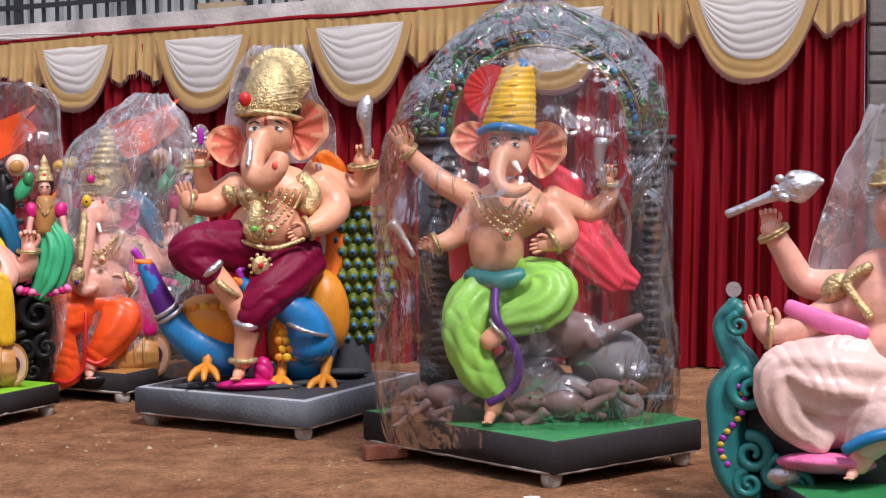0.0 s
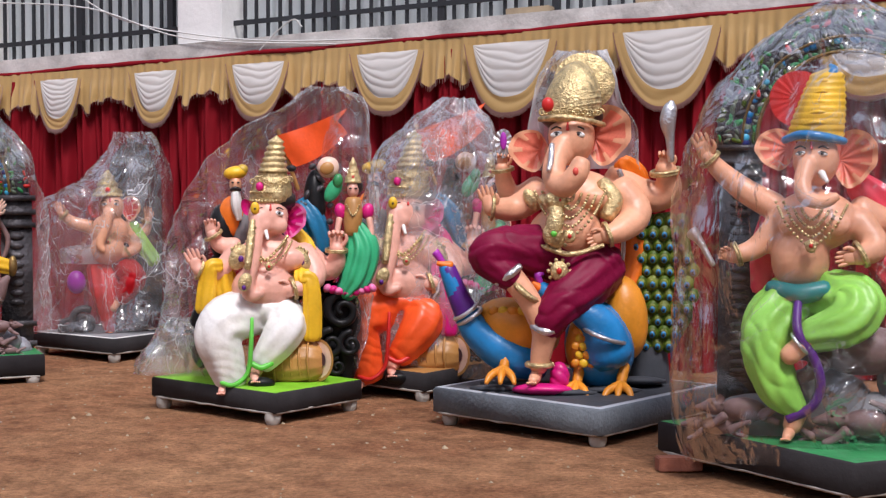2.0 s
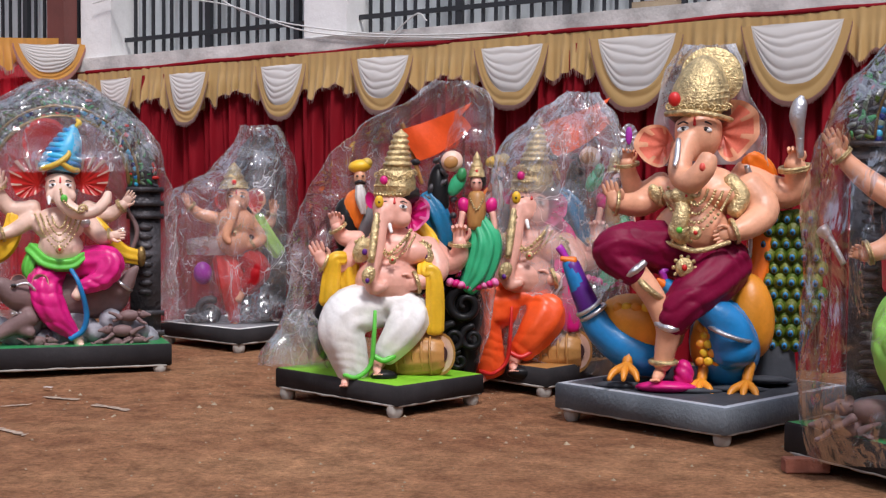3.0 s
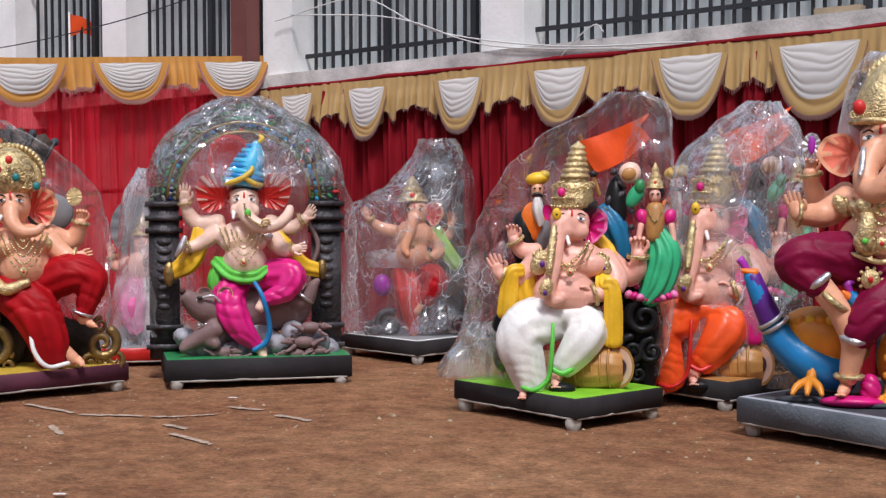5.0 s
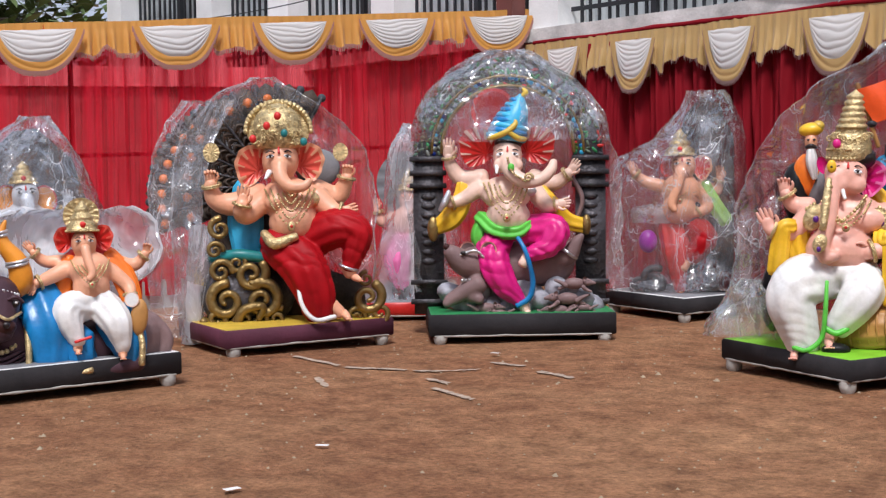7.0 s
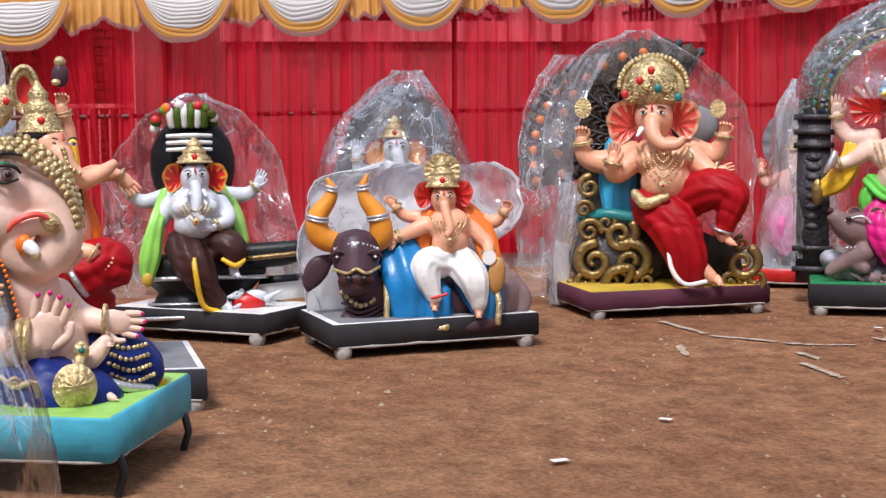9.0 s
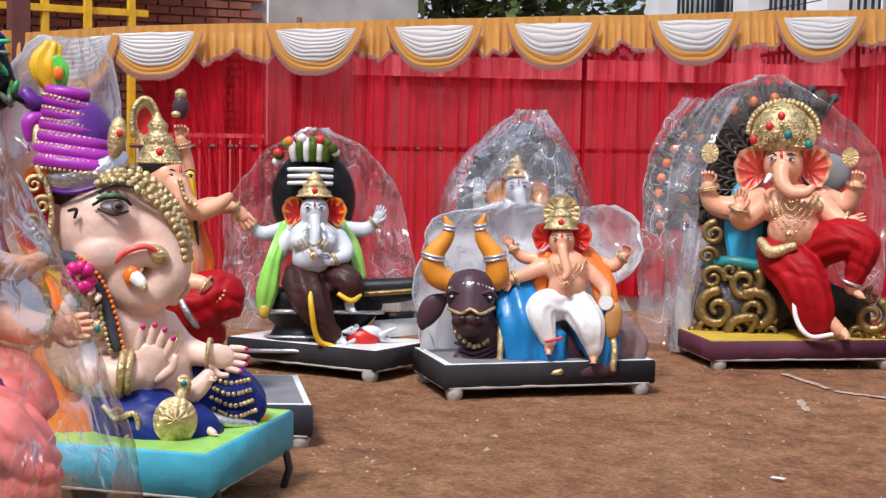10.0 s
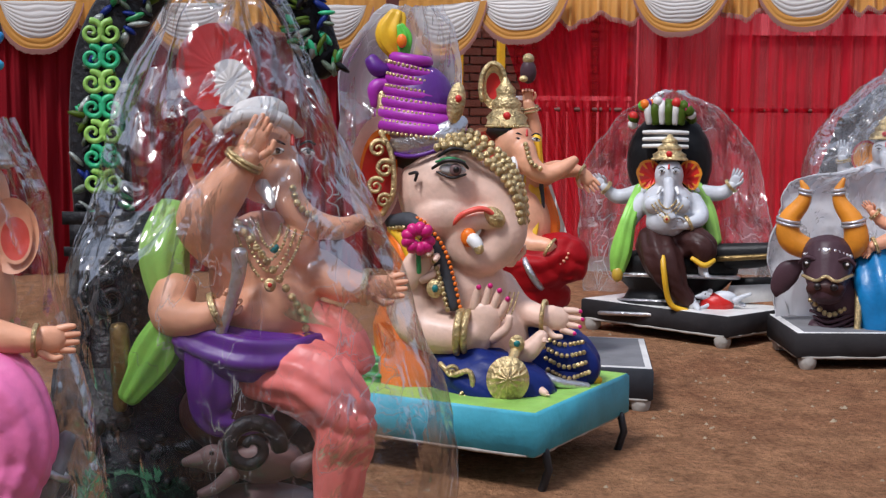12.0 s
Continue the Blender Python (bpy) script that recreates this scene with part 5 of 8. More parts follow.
    for x, y, t, m2 in ((1146, 470, -35, "purple"), (1040, 464, 30, "purple")):
        c.ball(x, y, 48, 17, 24, 8, "gold", tilt=t)
        c.ball(x + 3, y + 3, 56, 5, 6, 3, m2, seg=8, rings=5)
        for q in range(5):
            c.ball(x - 12 + 6 * q, y - 22 + abs(q - 2) * 4, 46, 4, 5, 4, "gold", seg=7, rings=4)
    c.tube([(1140, 422, 0, 12), (1158, 452, 8, 15), (1150, 500, 66, 13), (1164, 506, 74, 13), (1168, 550, 74, 15), (1168, 606, 70, 15)], scarf, flat=0.4, ridge=6, amp=0.1)
    c.tube([(1006, 478, 40, 11), (990, 482, 46, 12), (984, 515, 40, 15), (980, 556, 34, 16)], scarf, flat=0.45, ridge=6, amp=0.1)
    c.tube([(1016, 474, 24, 14), (1014, 510, 22, 20), (1022, 545, 22, 18)], scarf, flat=0.5, ridge=7, amp=0.1)
    c.beads([(1010, 552, 40), (975, 560, 40)], 2.5, step=5)
    # dhoti, drum, feet
    c.tube([(1078, 560, 20, 44), (1024, 572, 60, 50), (1002, 600, 76, 46), (1012, 640, 76, 40), (1026, 682, 74, 32)], dhoti, seg=26, ridge=7, amp=0.025, twist=0.2)
    c.tube([(1104, 560, 20, 44), (1122, 580, 62, 42), (1108, 612, 78, 36), (1080, 650, 76, 25)], dhoti, seg=26, ridge=7, amp=0.03, twist=0.3)
    c.ball(1086, 556, 44, 54, 26, 36, dhoti)
    c.tube([(1062, 572, 100, 3), (1060, 620, 108, 4), (1054, 668, 106, 4), (1030, 690, 110, 4), (1008, 686, 100, 4)], hem, seg=6)
    c.tube([(1060, 652, 100, 5), (1078, 660, 104, 5), (1096, 652, 96, 5)], hem, seg=6)
    c.tube([(1014, 678, 76, 15), (1014, 698, 78, 13)], body)
    c.foot(1013, 700, 76, 28, body, side=-0.2)
    c.tube([(1076, 645, 78, 15), (1068, 668, 78, 13)], body)
    c.foot(1066, 680, 78, 28, body, side=0.05)
    c.ball(1078, 688, 96, 24, 12, 18, "black")
    c.tube([(1092, 652, 25, 34), (1120, 650, 32, 41), (1150, 648, 40, 42), (1172, 648, 46, 39)], "drum", seg=26, ridge=13, amp=0.03)
    c.disc(1178, 648, 62, 27, 38, "skin_pale", turn=48, thick=6, rim="drum")
    c.disc(1180, 648, 68, 11, 15, "bull", turn=48, thick=2)
    for q in range(5):
        c.band(1105 + 15 * q, 650, 30 + 4 * q, 40, "drum", tilt=88, thick=2.2)
    c.done(name, label, "idols with drum")
    return c


def idol_white_and_orange():
    c = idol_with_drum("idol_with_drum", (-3.20, 8.62), 19.9, 0.00351, (1068, 731), ((-3.84, 8.53), (-2.88, 8.06), (-2.56, 8.72)), "skin_pink", "white", "yellow",
                       "painted idol in white dhoti with yellow scarf, drum and orange flag", "lawn", "green")
    film(c, [(668, 880, 1235), (600, 898, 1262), (480, 922, 1266), (380, 950, 1262), (300, 990, 1258), (240, 1060, 1250), (190, 1150, 1236), (168, 1188, 1206)], "milky_film", "clear plastic sheet drawn over the idol and its flag", seed=2, wrinkle=1.4, depth=0.45, front=False)
    film(c, [(672, 872, 990), (640, 880, 985), (600, 900, 968), (570, 925, 950)], "milky_film", "bunched clear plastic lying beside the base", seed=7, wrinkle=1.6, depth=0.7)
    c = idol_with_drum("idol_with_drum", (-2.55, 9.55), 14.7, 0.00378, (1073, 710), ((-3.1, 9.55), (-2.24, 9.1), (-1.95, 9.75)), "skin_pink", "flag", "magenta",
                       "painted idol in orange dhoti with drum behind cloudy plastic", "drum", "red")
    film(c, [(690, 978, 1250), (600, 990, 1268), (480, 990, 1272), (360, 1020, 1268), (290, 1050, 1262), (230, 1120, 1235), (196, 1175, 1200)], "milky_film", "cloudy plastic sheet covering the orange idol", seed=5, depth=0.5)


def idol_small_far():
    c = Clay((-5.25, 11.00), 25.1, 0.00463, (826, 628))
    c.plinth((-5.83, 10.74), (-5.0, 10.43), (-4.7, 11.23), 0.06, 0.18, "dark", "stone", rim="white")
    c.slab([(800, 560), (905, 560), (905, 330), (880, 270), (850, 256), (822, 290), (806, 350)], -50, -34, "bronze_carved")
    for x, y, r in ((770, 572, 22), (866, 566, 24), (745, 585, 16), (893, 578, 17), (840, 585, 16)):
        c.ball(x, y + 6, 10, r, r * 0.9, 20, "bronze_carved")
        c.scroll(x, y, 34, r, "bronze_carved", start=60)
    c.ball(816, 418, 20, 38, 32, 26, "skin")
    c.ball(812, 450, 26, 34, 28, 26, "skin")
    c.ball(820, 375, 24, 24, 26, 24, "skin")
    c.face(818, 373, 24, 25)
    c.tube([(815, 385, 46, 12), (808, 415, 54, 11), (800, 440, 58, 9), (806, 452, 60, 6)], "skin")
    c.disc(852, 376, 8, 16, 22, "red", cup=6, turn=25, ribs=7, rib=1, rim="skin")
    c.disc(793, 376, 8, 12, 18, "red", cup=6, turn=-25)
    c.crown(814, 358, 20, 46, 46, 3)
    c.necklaces(814, 405, 46, 26, 30, 2)
    c.arm([(785, 410, 5, 14), (755, 402, 5, 12), (735, 385, 10, 8)], "skin", (18, 112))
    c.arm([(848, 405, 0, 14), (874, 420, 0, 12), (882, 395, 5, 8)], "skin", (18, 92))
    c.arm([(845, 420, 15, 13), (862, 445, 20, 12), (840, 458, 32, 8)], "skin", (16, 190))
    c.tube([(856, 405, 10, 8), (872, 440, 16, 12), (892, 470, 14, 12)], "light_green", flat=0.5, ridge=6, amp=0.08)
    c.ball(760, 505, 20, 16, 20, 14, "violet")
    c.tube([(800, 480, 10, 26), (808, 520, 36, 26), (812, 565, 38, 16), (815, 590, 36, 10)], "red", seg=20, ridge=8, amp=0.05, twist=0.4)
    c.tube([(835, 480, 10, 26), (856, 500, 38, 24), (832, 535, 44, 16)], "crimson", seg=20, ridge=8, amp=0.05, twist=0.4)
    c.tube([(832, 530, 46, 10), (820, 552, 50, 9)], "skin")
    c.foot(816, 598, 38, 16, "skin")
    c.done("idol_in_red", "small painted idol in red dhoti on a dark carved seat", "idols in the yard")
    film(c, [(592, 672, 925), (520, 690, 928), (440, 702, 926), (372, 712, 920), (330, 770, 915), (285, 812, 900), (250, 838, 872)], "clear_film", "clear plastic sheet tented over the small idol", seed=8, depth=0.5)
    film(c, [(474, 738, 852), (458, 735, 862), (447, 742, 850), (444, 770, 820)], "veil_film", "sagging fold of white plastic across the idol's lap", seed=4, depth=0.6)


def idol_blue_turban():
    c = Clay((-5.72, 9.19), 31.3, 0.00413, (786, 636))
    c.plinth(*rect_back((-6.02, 8.53), (-5.0, 9.30), 0.7), 0.045, 0.2, "dark", "grass_top", feet=0.04)
    arch(c, 770, 318, -30, 112, 164, 598, 138, 142, 12, seed=9)
    # large mouse lying along the rock
    c.tube([(735, 520, 6, 40), (785, 512, 4, 48), (838, 506, 6, 50)], "mouse", seg=18)
    c.ball(838, 508, 10, 54, 44, 40, "mouse")
    c.tube([(745, 512, 16, 34), (712, 510, 40, 34), (690, 506, 56, 26), (668, 488, 66, 15)], "mouse", seg=16)
    c.ball(663, 481, 68, 6, 6, 6, "brown", seg=9, rings=6)
    for ex, ed in ((736, 66), (700, 30)):
        c.disc(ex, 486, ed, 14, 14, "mouse", cup=5, turn=15, thick=4, rim="skin_pink")
    c.ball(692, 492, 80, 5, 4, 3, "hair", seg=8, rings=5)
    c.beads([(690, 540, 70), (726, 534, 62), (745, 508, 52)], 3.2, "silver", step=6)
    c.tube([(680, 498, 74, 2.5), (712, 488, 76, 2.5), (728, 500, 72, 2.5)], "silver", seg=6)
    c.tube([(725, 538, 40, 22), (700, 560, 58, 15), (722, 574, 70, 10)], "mouse")
    c.tube([(720, 545, 60, 20), (672, 572, 64, 14), (660, 582, 70, 8)], "mouse")
    c.tube([(858, 500, 30, 26), (876, 496, 40, 18), (888, 474, 44, 12), (898, 462, 46, 6)], "mouse")
    c.band(874, 490, 40, 18, "silver", tilt=40, thick=3)
    for x, y, s, f in ((730, 588, 17, -1), (752, 596, 15, 1), (872, 572, 20, 1), (884, 546, 18, -1), (858, 592, 16, 1), (900, 588, 13, 1), (842, 596, 12, -1)):
        mouse(c, x, y, 56, s, f)
    rng = random.Random(6)
    for q in range(26):
        x = 660 + q * 10 + rng.uniform(-8, 8)
        c.ball(x, 588 - rng.uniform(0, 34), 22 + rng.uniform(-16, 12), rng.uniform(16, 30), rng.uniform(14, 30), 24, "pale_rock", tilt=rng.uniform(-40, 40), seg=9, rings=6)
    c.ball(766, 388, 22, 50, 32, 32, "skin_pale")
    c.ball(770, 430, 30, 44, 36, 36, "skin_pale")
    c.ball(748, 396, 42, 22, 16, 13, "skin_pale")
    c.ball(790, 396, 42, 22, 16, 13, "skin_pale")
    c.ball(770, 324, 28, 29, 33, 28, "skin_pale")
    c.ball(758, 340, 48, 15, 14, 11, "skin_pale")
    c.ball(784, 340, 48, 15, 14, 11, "skin_pale")
    c.face(770, 324, 26, 31, eye_scale=1.25)
    c.tube([(770, 332, 52, 16), (776, 352, 64, 15), (798, 368, 74, 14), (826, 366, 76, 12), (844, 350, 74, 11), (850, 334, 72, 8)], "skin_pale", seg=14)
    c.ball(776, 344, 80, 6, 7, 4, "green")
    c.beads([(770, 328, 72), (778, 352, 84), (800, 368, 90)], 2.6)
    c.scroll(806, 362, 88, 8, "gold")
    c.tube([(752, 342, 54, 4.5), (751, 354, 64, 2)], "eye", seg=8)
    c.disc(719, 306, 8, 31, 35, "red", cup=8, tilt=24, turn=-18, ribs=11, rib=2, rim="skin_pale", rim_at=0.95)
    c.disc(819, 304, 8, 32, 33, "red", cup=8, tilt=-24, turn=18, ribs=11, rib=2, rim="skin_pale", rim_at=0.95)
    c.ball(772, 302, 22, 25, 12, 25, "hair")
    # wound turban rising to a tip, with a pleated red fan
    c.disc(746, 246, 4, 38, 38, "crimson", ribs=24, rib=2.4, rim="red", thick=6)
    for q in range(8):
        y, r = 292 - q * 8.5, 29 - 0.42 * q * q
        x = 768 + q * 2.6
        c.tube([(x + r * math.cos(a), y + 5 * math.cos(a + 0.4), 26 + r * 0.85 * math.sin(a), 6.5 - q * 0.3) for a in np.linspace(0, 2 * math.pi, 13)], "blue" if q % 2 else "sky_blue", seg=8, sub=2, cap=False)
    c.lathe(768, 26, [(28, 296), (29, 280), (27, 262), (21, 244), (11, 228), (3, 218)], "sky_blue", lean=0.32)
    c.tube([(738, 294, 44, 4), (752, 290, 54, 5), (770, 282, 58, 5), (784, 268, 50, 5), (776, 252, 44, 4)], "ochre", seg=8)
    c.tube([(770, 282, 58, 4), (788, 294, 52, 5), (800, 296, 40, 4)], "ochre", seg=8)
    c.tube([(796, 222, 28, 4), (802, 216, 28, 5), (798, 210, 26, 3)], "ochre", seg=8)
    c.necklaces(768, 376, 74, 40, 54, 4)
    c.arm([(728, 362, 5, 19), (690, 362, 0, 17), (672, 340, 6, 13), (668, 322, 10, 10)], "skin_pale", (26, 88))
    c.arm([(725, 378, 15, 17), (692, 398, 18, 14), (668, 406, 26, 10)], "skin_pale", (17, 172, 0.8))
    c.tube([(668, 385, 40, 4), (660, 405, 42, 6), (652, 418, 42, 3)], "silver", seg=8)
    c.arm([(812, 362, 0, 19), (850, 372, 0, 16), (878, 352, 8, 10)], "skin_pale", (22, 55))
    c.arm([(815, 385, 18, 19), (838, 410, 28, 16), (856, 408, 42, 10)], "skin_pale", (22, 10, 0.1))
    c.ball(808, 385, 44, 12, 9, 6, "silver")
    c.tube([(692, 372, 10, 10), (690, 400, 12, 16), (672, 430, 12, 18), (645, 448, 8, 12)], "yellow", flat=0.5, ridge=6, amp=0.08)
    c.tube([(822, 380, 12, 12), (838, 404, 20, 16), (870, 436, 10, 14), (902, 446, 4, 12)], "yellow", flat=0.5, ridge=6, amp=0.08)
    c.ball(640, 450, 10, 10, 22, 8, "old_gold")
    c.ball(905, 444, 6, 8, 18, 8, "old_gold")
    c.tube([(722, 430, 30, 12), (748, 452, 52, 12), (785, 456, 58, 11), (808, 442, 44, 8)], "green", ridge=5, amp=0.12, seg=12)
    c.tube([(726, 432, 30, 9), (718, 462, 32, 12), (722, 488, 32, 7)], "green", ridge=5, amp=0.1)
    c.tube([(752, 468, 20, 32), (742, 500, 50, 32), (762, 545, 58, 26), (790, 576, 56, 14)], "magenta", seg=22, ridge=8, amp=0.05, twist=0.4)
    c.tube([(800, 456, 20, 32), (850, 452, 50, 28), (840, 480, 62, 22), (805, 496, 66, 14)], "magenta", seg=22, ridge=8, amp=0.05, twist=0.4)
    c.tube([(782, 458, 60, 4), (800, 490, 80, 4), (812, 540, 70, 5), (806, 570, 66, 5), (785, 584, 66, 5)], "blue", seg=7)
    c.tube([(805, 495, 68, 10), (795, 512, 72, 10)], "skin_pale")
    c.tube([(792, 574, 56, 11), (800, 592, 56, 10)], "skin_pale")
    c.foot(803, 600, 54, 20, "skin_pale")
    c.tube([(880, 360, -6, 4), (898, 400, -6, 5), (884, 440, -6, 4), (862, 456, -6, 3)], "mouse", seg=7)
    c.done("idol_blue_turban", "painted idol in pink dhoti and blue turban under a flowered arch", "idols in the yard")
    film(c, [(560, 610, 968), (470, 604, 962), (380, 600, 956), (300, 606, 946), (230, 632, 918), (180, 680, 865), (150, 738, 806), (143, 755, 790)], "milky_film", "clear plastic sheet hanging behind the flowered arch", seed=6, depth=0.42, front=False)
    film(c, [(300, 612, 948), (250, 622, 928), (200, 660, 884), (165, 705, 835), (145, 745, 795)], "clear_film", "crinkled clear plastic gathered over the flowered arch", seed=31, depth=0.3, wrinkle=1.3)


def idol_wrapped_pale():
    c = Clay((-7.10, 9.73), 35.5, 0.00456, (588, 604))
    c.plinth(*rect_back((-7.35, 9.2), (-6.6, 9.74), 0.6), 0.03, 0.14, "red", "stone", feet=0.03)
    c.ball(592, 440, 0, 34, 30, 24, "skin_pink")
    c.ball(596, 400, 0, 20, 22, 20, "skin_pink")
    c.crown(596, 386, 0, 34, 40, 3)
    c.tube([(590, 470, 0, 26), (575, 510, 16, 26), (585, 560, 16, 14)], "pink", seg=16, ridge=7, amp=0.06)
    c.tube([(600, 470, 0, 26), (618, 500, 16, 24), (604, 555, 16, 14)], "white", seg=16, ridge=7, amp=0.06)
    c.arm([(568, 430, 0, 12), (548, 440, 5, 10), (540, 415, 8, 7)], "skin_pink", (16, 92))
    c.ball(590, 560, 0, 46, 22, 30, "bronze_carved")
    c.disc(592, 372, -24, 52, 56, "stone", ribs=14, rib=2)
    c.done("idol_wrapped", "pale pink idol on a red base wrapped in cloudy plastic", "idols in the yard")
    film(c, [(600, 528, 650), (520, 538, 652), (430, 552, 650), (350, 560, 645), (300, 575, 630), (270, 596, 612)], "veil_film", "cloudy plastic sheet wrapped round the pale idol", seed=11, depth=0.7)


def idol_red_on_throne():
    c = Clay((-6.92, 8.02), 42.4, 0.00374, (1276, 592))
    c.plinth(*rect_back((-6.80, 7.30), (-6.29, 8.43), 0.8), 0.055, 0.18, "plum", "ochre")
    # hood of snakes, as a ribbed fan with flowers
    # the second, offset fan stands in for another idol's snake hood behind
    for cx, cy, d, r0, r1, a0, a1, dots in ((1268, 300, -50, 70, 186, 62, 205, True), (1228, 320, -85, 110, 190, 95, 200, True)):
        angs = np.linspace(radians(a0), radians(a1), 12)
        for q, a in enumerate(angs[:-1]):
            b = angs[q + 1]
            m = (a + b) / 2
            ring = lambda r, t: (cx + r * math.cos(t), cy - r * math.sin(t))
            c.slab([ring(r0, a), ring(r1 * 0.97, a), ring(r1 * 1.04, m), ring(r1 * 0.97, b), ring(r0, b)], d - 8, d + 4 - 6 * (q % 2), "brown_carved")
            for k in range(7):
                rr = r0 + (r1 - 34 - r0) * k / 6
                c.tube([(*ring(rr, a + 0.02), d + 5, 2), (*ring(rr + 10, m), d + 8, 3), (*ring(rr, b - 0.02), d + 5, 2)], "brown_carved", seg=6, sub=3)
            c.tube([(*ring(r0, a), d + 5, 2.5), (*ring(r1, a), d + 6, 3.5)], "bronze_carved", seg=6)
            c.ball(*ring(r1 * 1.0, a), d + 2, 8, 8, 7, "slate", seg=9, rings=6)
            if a > radians(80):
                c.ball(*ring(r1 - 22, m), d + 7, 9, 9, 5, "orange", seg=6, rings=5)
    c.ball(1345, 265, -40, 42, 36, 16, "stone")
    # throne
    c.slab([(1135, 560), (1440, 560), (1425, 480), (1300, 430), (1290, 300), (1150, 330), (1140, 440)], -60, -30, "brown_carved")
    c.ball(1210, 500, -5, 88, 68, 40, "bronze_carved")
    for x, y, r, s, f in ((1160, 455, 22, 0, 1), (1215, 460, 30, 40, -1), (1170, 510, 34, 90, 1), (1235, 510, 36, 120, -1), (1150, 545, 24, 180, 1), (1200, 548, 24, 0, -1), (1260, 545, 22, 60, 1), (1190, 440, 18, 90, -1), (1432, 510, 30, 60, -1), (1455, 540, 20, 200, 1), (1410, 545, 18, 0, 1), (1430, 475, 14, 90, 1), (1160, 375, 20, 90, 1), (1150, 415, 16, 0, 1)):
        c.scroll(x, y, 34, r, "old_gold", start=s, flip=f, thick=0.32)
    c.tube([(1185, 560, 44, 8), (1200, 528, 48, 9), (1235, 522, 48, 8), (1228, 545, 46, 6)], "old_gold", seg=8)
    c.tube([(1145, 432, 10, 9), (1190, 424, 30, 11), (1240, 430, 30, 10)], "teal", seg=10)
    c.tube([(1215, 300, -15, 26), (1210, 360, -18, 32), (1212, 420, -10, 26)], "sky_blue", flat=0.5, ridge=7, amp=0.06)
    # body
    c.ball(1288, 322, 24, 60, 44, 40, "skin")
    c.ball(1296, 366, 34, 52, 44, 42, "skin")
    c.ball(1266, 328, 50, 26, 19, 16, "skin")
    c.ball(1312, 326, 50, 26, 19, 16, "skin")
    c.ball(1274, 250, 30, 39, 42, 38, "skin")
    c.face(1270, 246, 30, 40)
    c.tube([(1271, 258, 62, 17), (1273, 282, 74, 15), (1290, 299, 82, 13), (1314, 299, 84, 11), (1326, 288, 82, 8)], "skin", seg=14)
    c.tube([(1252, 272, 62, 6), (1244, 284, 78, 2.5)], "eye", seg=8)
    c.disc(1220, 256, 10, 28, 40, "blush", cup=9, tilt=14, turn=-20, ribs=9, rib=2, rim="skin")
    c.disc(1326, 250, 10, 28, 36, "blush", cup=9, tilt=-14, turn=20, ribs=9, rib=2, rim="skin")
    c.lathe(1270, 22, [(38, 228), (42, 224), (44, 208), (46, 192), (42, 172), (32, 158), (18, 148), (2, 144)], "gold", ribs=15, rib=0.04, seg=36)
    c.disc(1272, 192, 14, 58, 52, "gold", cup=-4, ribs=28, rib=2.5, rim="gold", thick=10)
    rng = random.Random(3)
    for q in range(110):
        a, h = rng.uniform(0, math.pi), rng.uniform(0, 1)
        r = 47 * (1 - 0.6 * h**2)
        c.scroll(1270 + r * math.cos(a), 220 - 70 * h, 26 + r * math.sin(a), 5.5, "gold", start=rng.uniform(0, 360), turns=1.0)
    for q in range(25):
        a = math.pi * q / 24
        c.ball(1272 + 60 * math.cos(a), 196 - 54 * math.sin(a), 14, 5, 6, 5, "gold", seg=7, rings=5)
    for x, y, m in ((1248, 186, "red"), (1280, 200, "teal"), (1222, 210, "red"), (1268, 168, "red"), (1316, 216, "teal")):
        c.ball(x, y, 82, 7, 8, 5, m, seg=9, rings=6)
    c.necklaces(1290, 310, 86, 46, 62, 5)
    c.arm([(1240, 312, 5, 26), (1185, 330, 0, 25), (1152, 318, 6, 20), (1146, 288, 14, 14)], "skin", (28, 95, 0.75))
    c.disc(1148, 234, 24, 15, 18, "gold", ribs=14, rib=1.5, thick=8, rim="gold")
    c.arm([(1245, 322, 20, 24), (1210, 350, 32, 22), (1198, 342, 50, 17), (1202, 328, 56, 14)], "skin", (30, 86))
    c.arm([(1338, 305, 0, 25), (1378, 318, -4, 22), (1394, 296, 6, 17), (1398, 280, 10, 13)], "skin", (26, 86, 0.75))
    c.disc(1386, 236, 20, 14, 17, "gold", ribs=14, rib=1.5, thick=8, rim="gold")
    c.arm([(1340, 318, 20, 25), (1368, 344, 36, 20), (1388, 348, 52, 13)], "skin", (28, 15, 0.1))
    c.ball(1330, 322, 42, 16, 14, 8, "gold", tilt=20)
    # dhoti and feet
    c.ball(1290, 400, 30, 58, 30, 40, "crimson")
    c.tube([(1268, 408, 20, 44), (1305, 440, 62, 48), (1330, 490, 74, 42), (1342, 535, 68, 34)], "crimson", seg=26, ridge=9, amp=0.04, twist=0.35)
    c.tube([(1320, 400, 20, 44), (1378, 378, 58, 40), (1412, 390, 70, 34), (1404, 435, 74, 22), (1396, 455, 74, 17)], "crimson", seg=26, ridge=9, amp=0.04, twist=0.35)
    c.tube([(1300, 470, 92, 4), (1306, 520, 104, 5), (1330, 550, 106, 5), (1368, 545, 98, 5)], "white", seg=7)
    c.tube([(1240, 385, 58, 8), (1260, 405, 80, 11), (1298, 392, 84, 8)], "gold", seg=9)
    c.tube([(1392, 448, 74, 15), (1400, 466, 76, 14)], "skin")
    c.foot(1402, 474, 72, 24, "skin", side=0.6)
    c.band(1396, 452, 74, 18, "silver", tilt=20)
    c.tube([(1360, 520, 74, 16), (1380, 540, 74, 14)], "skin")
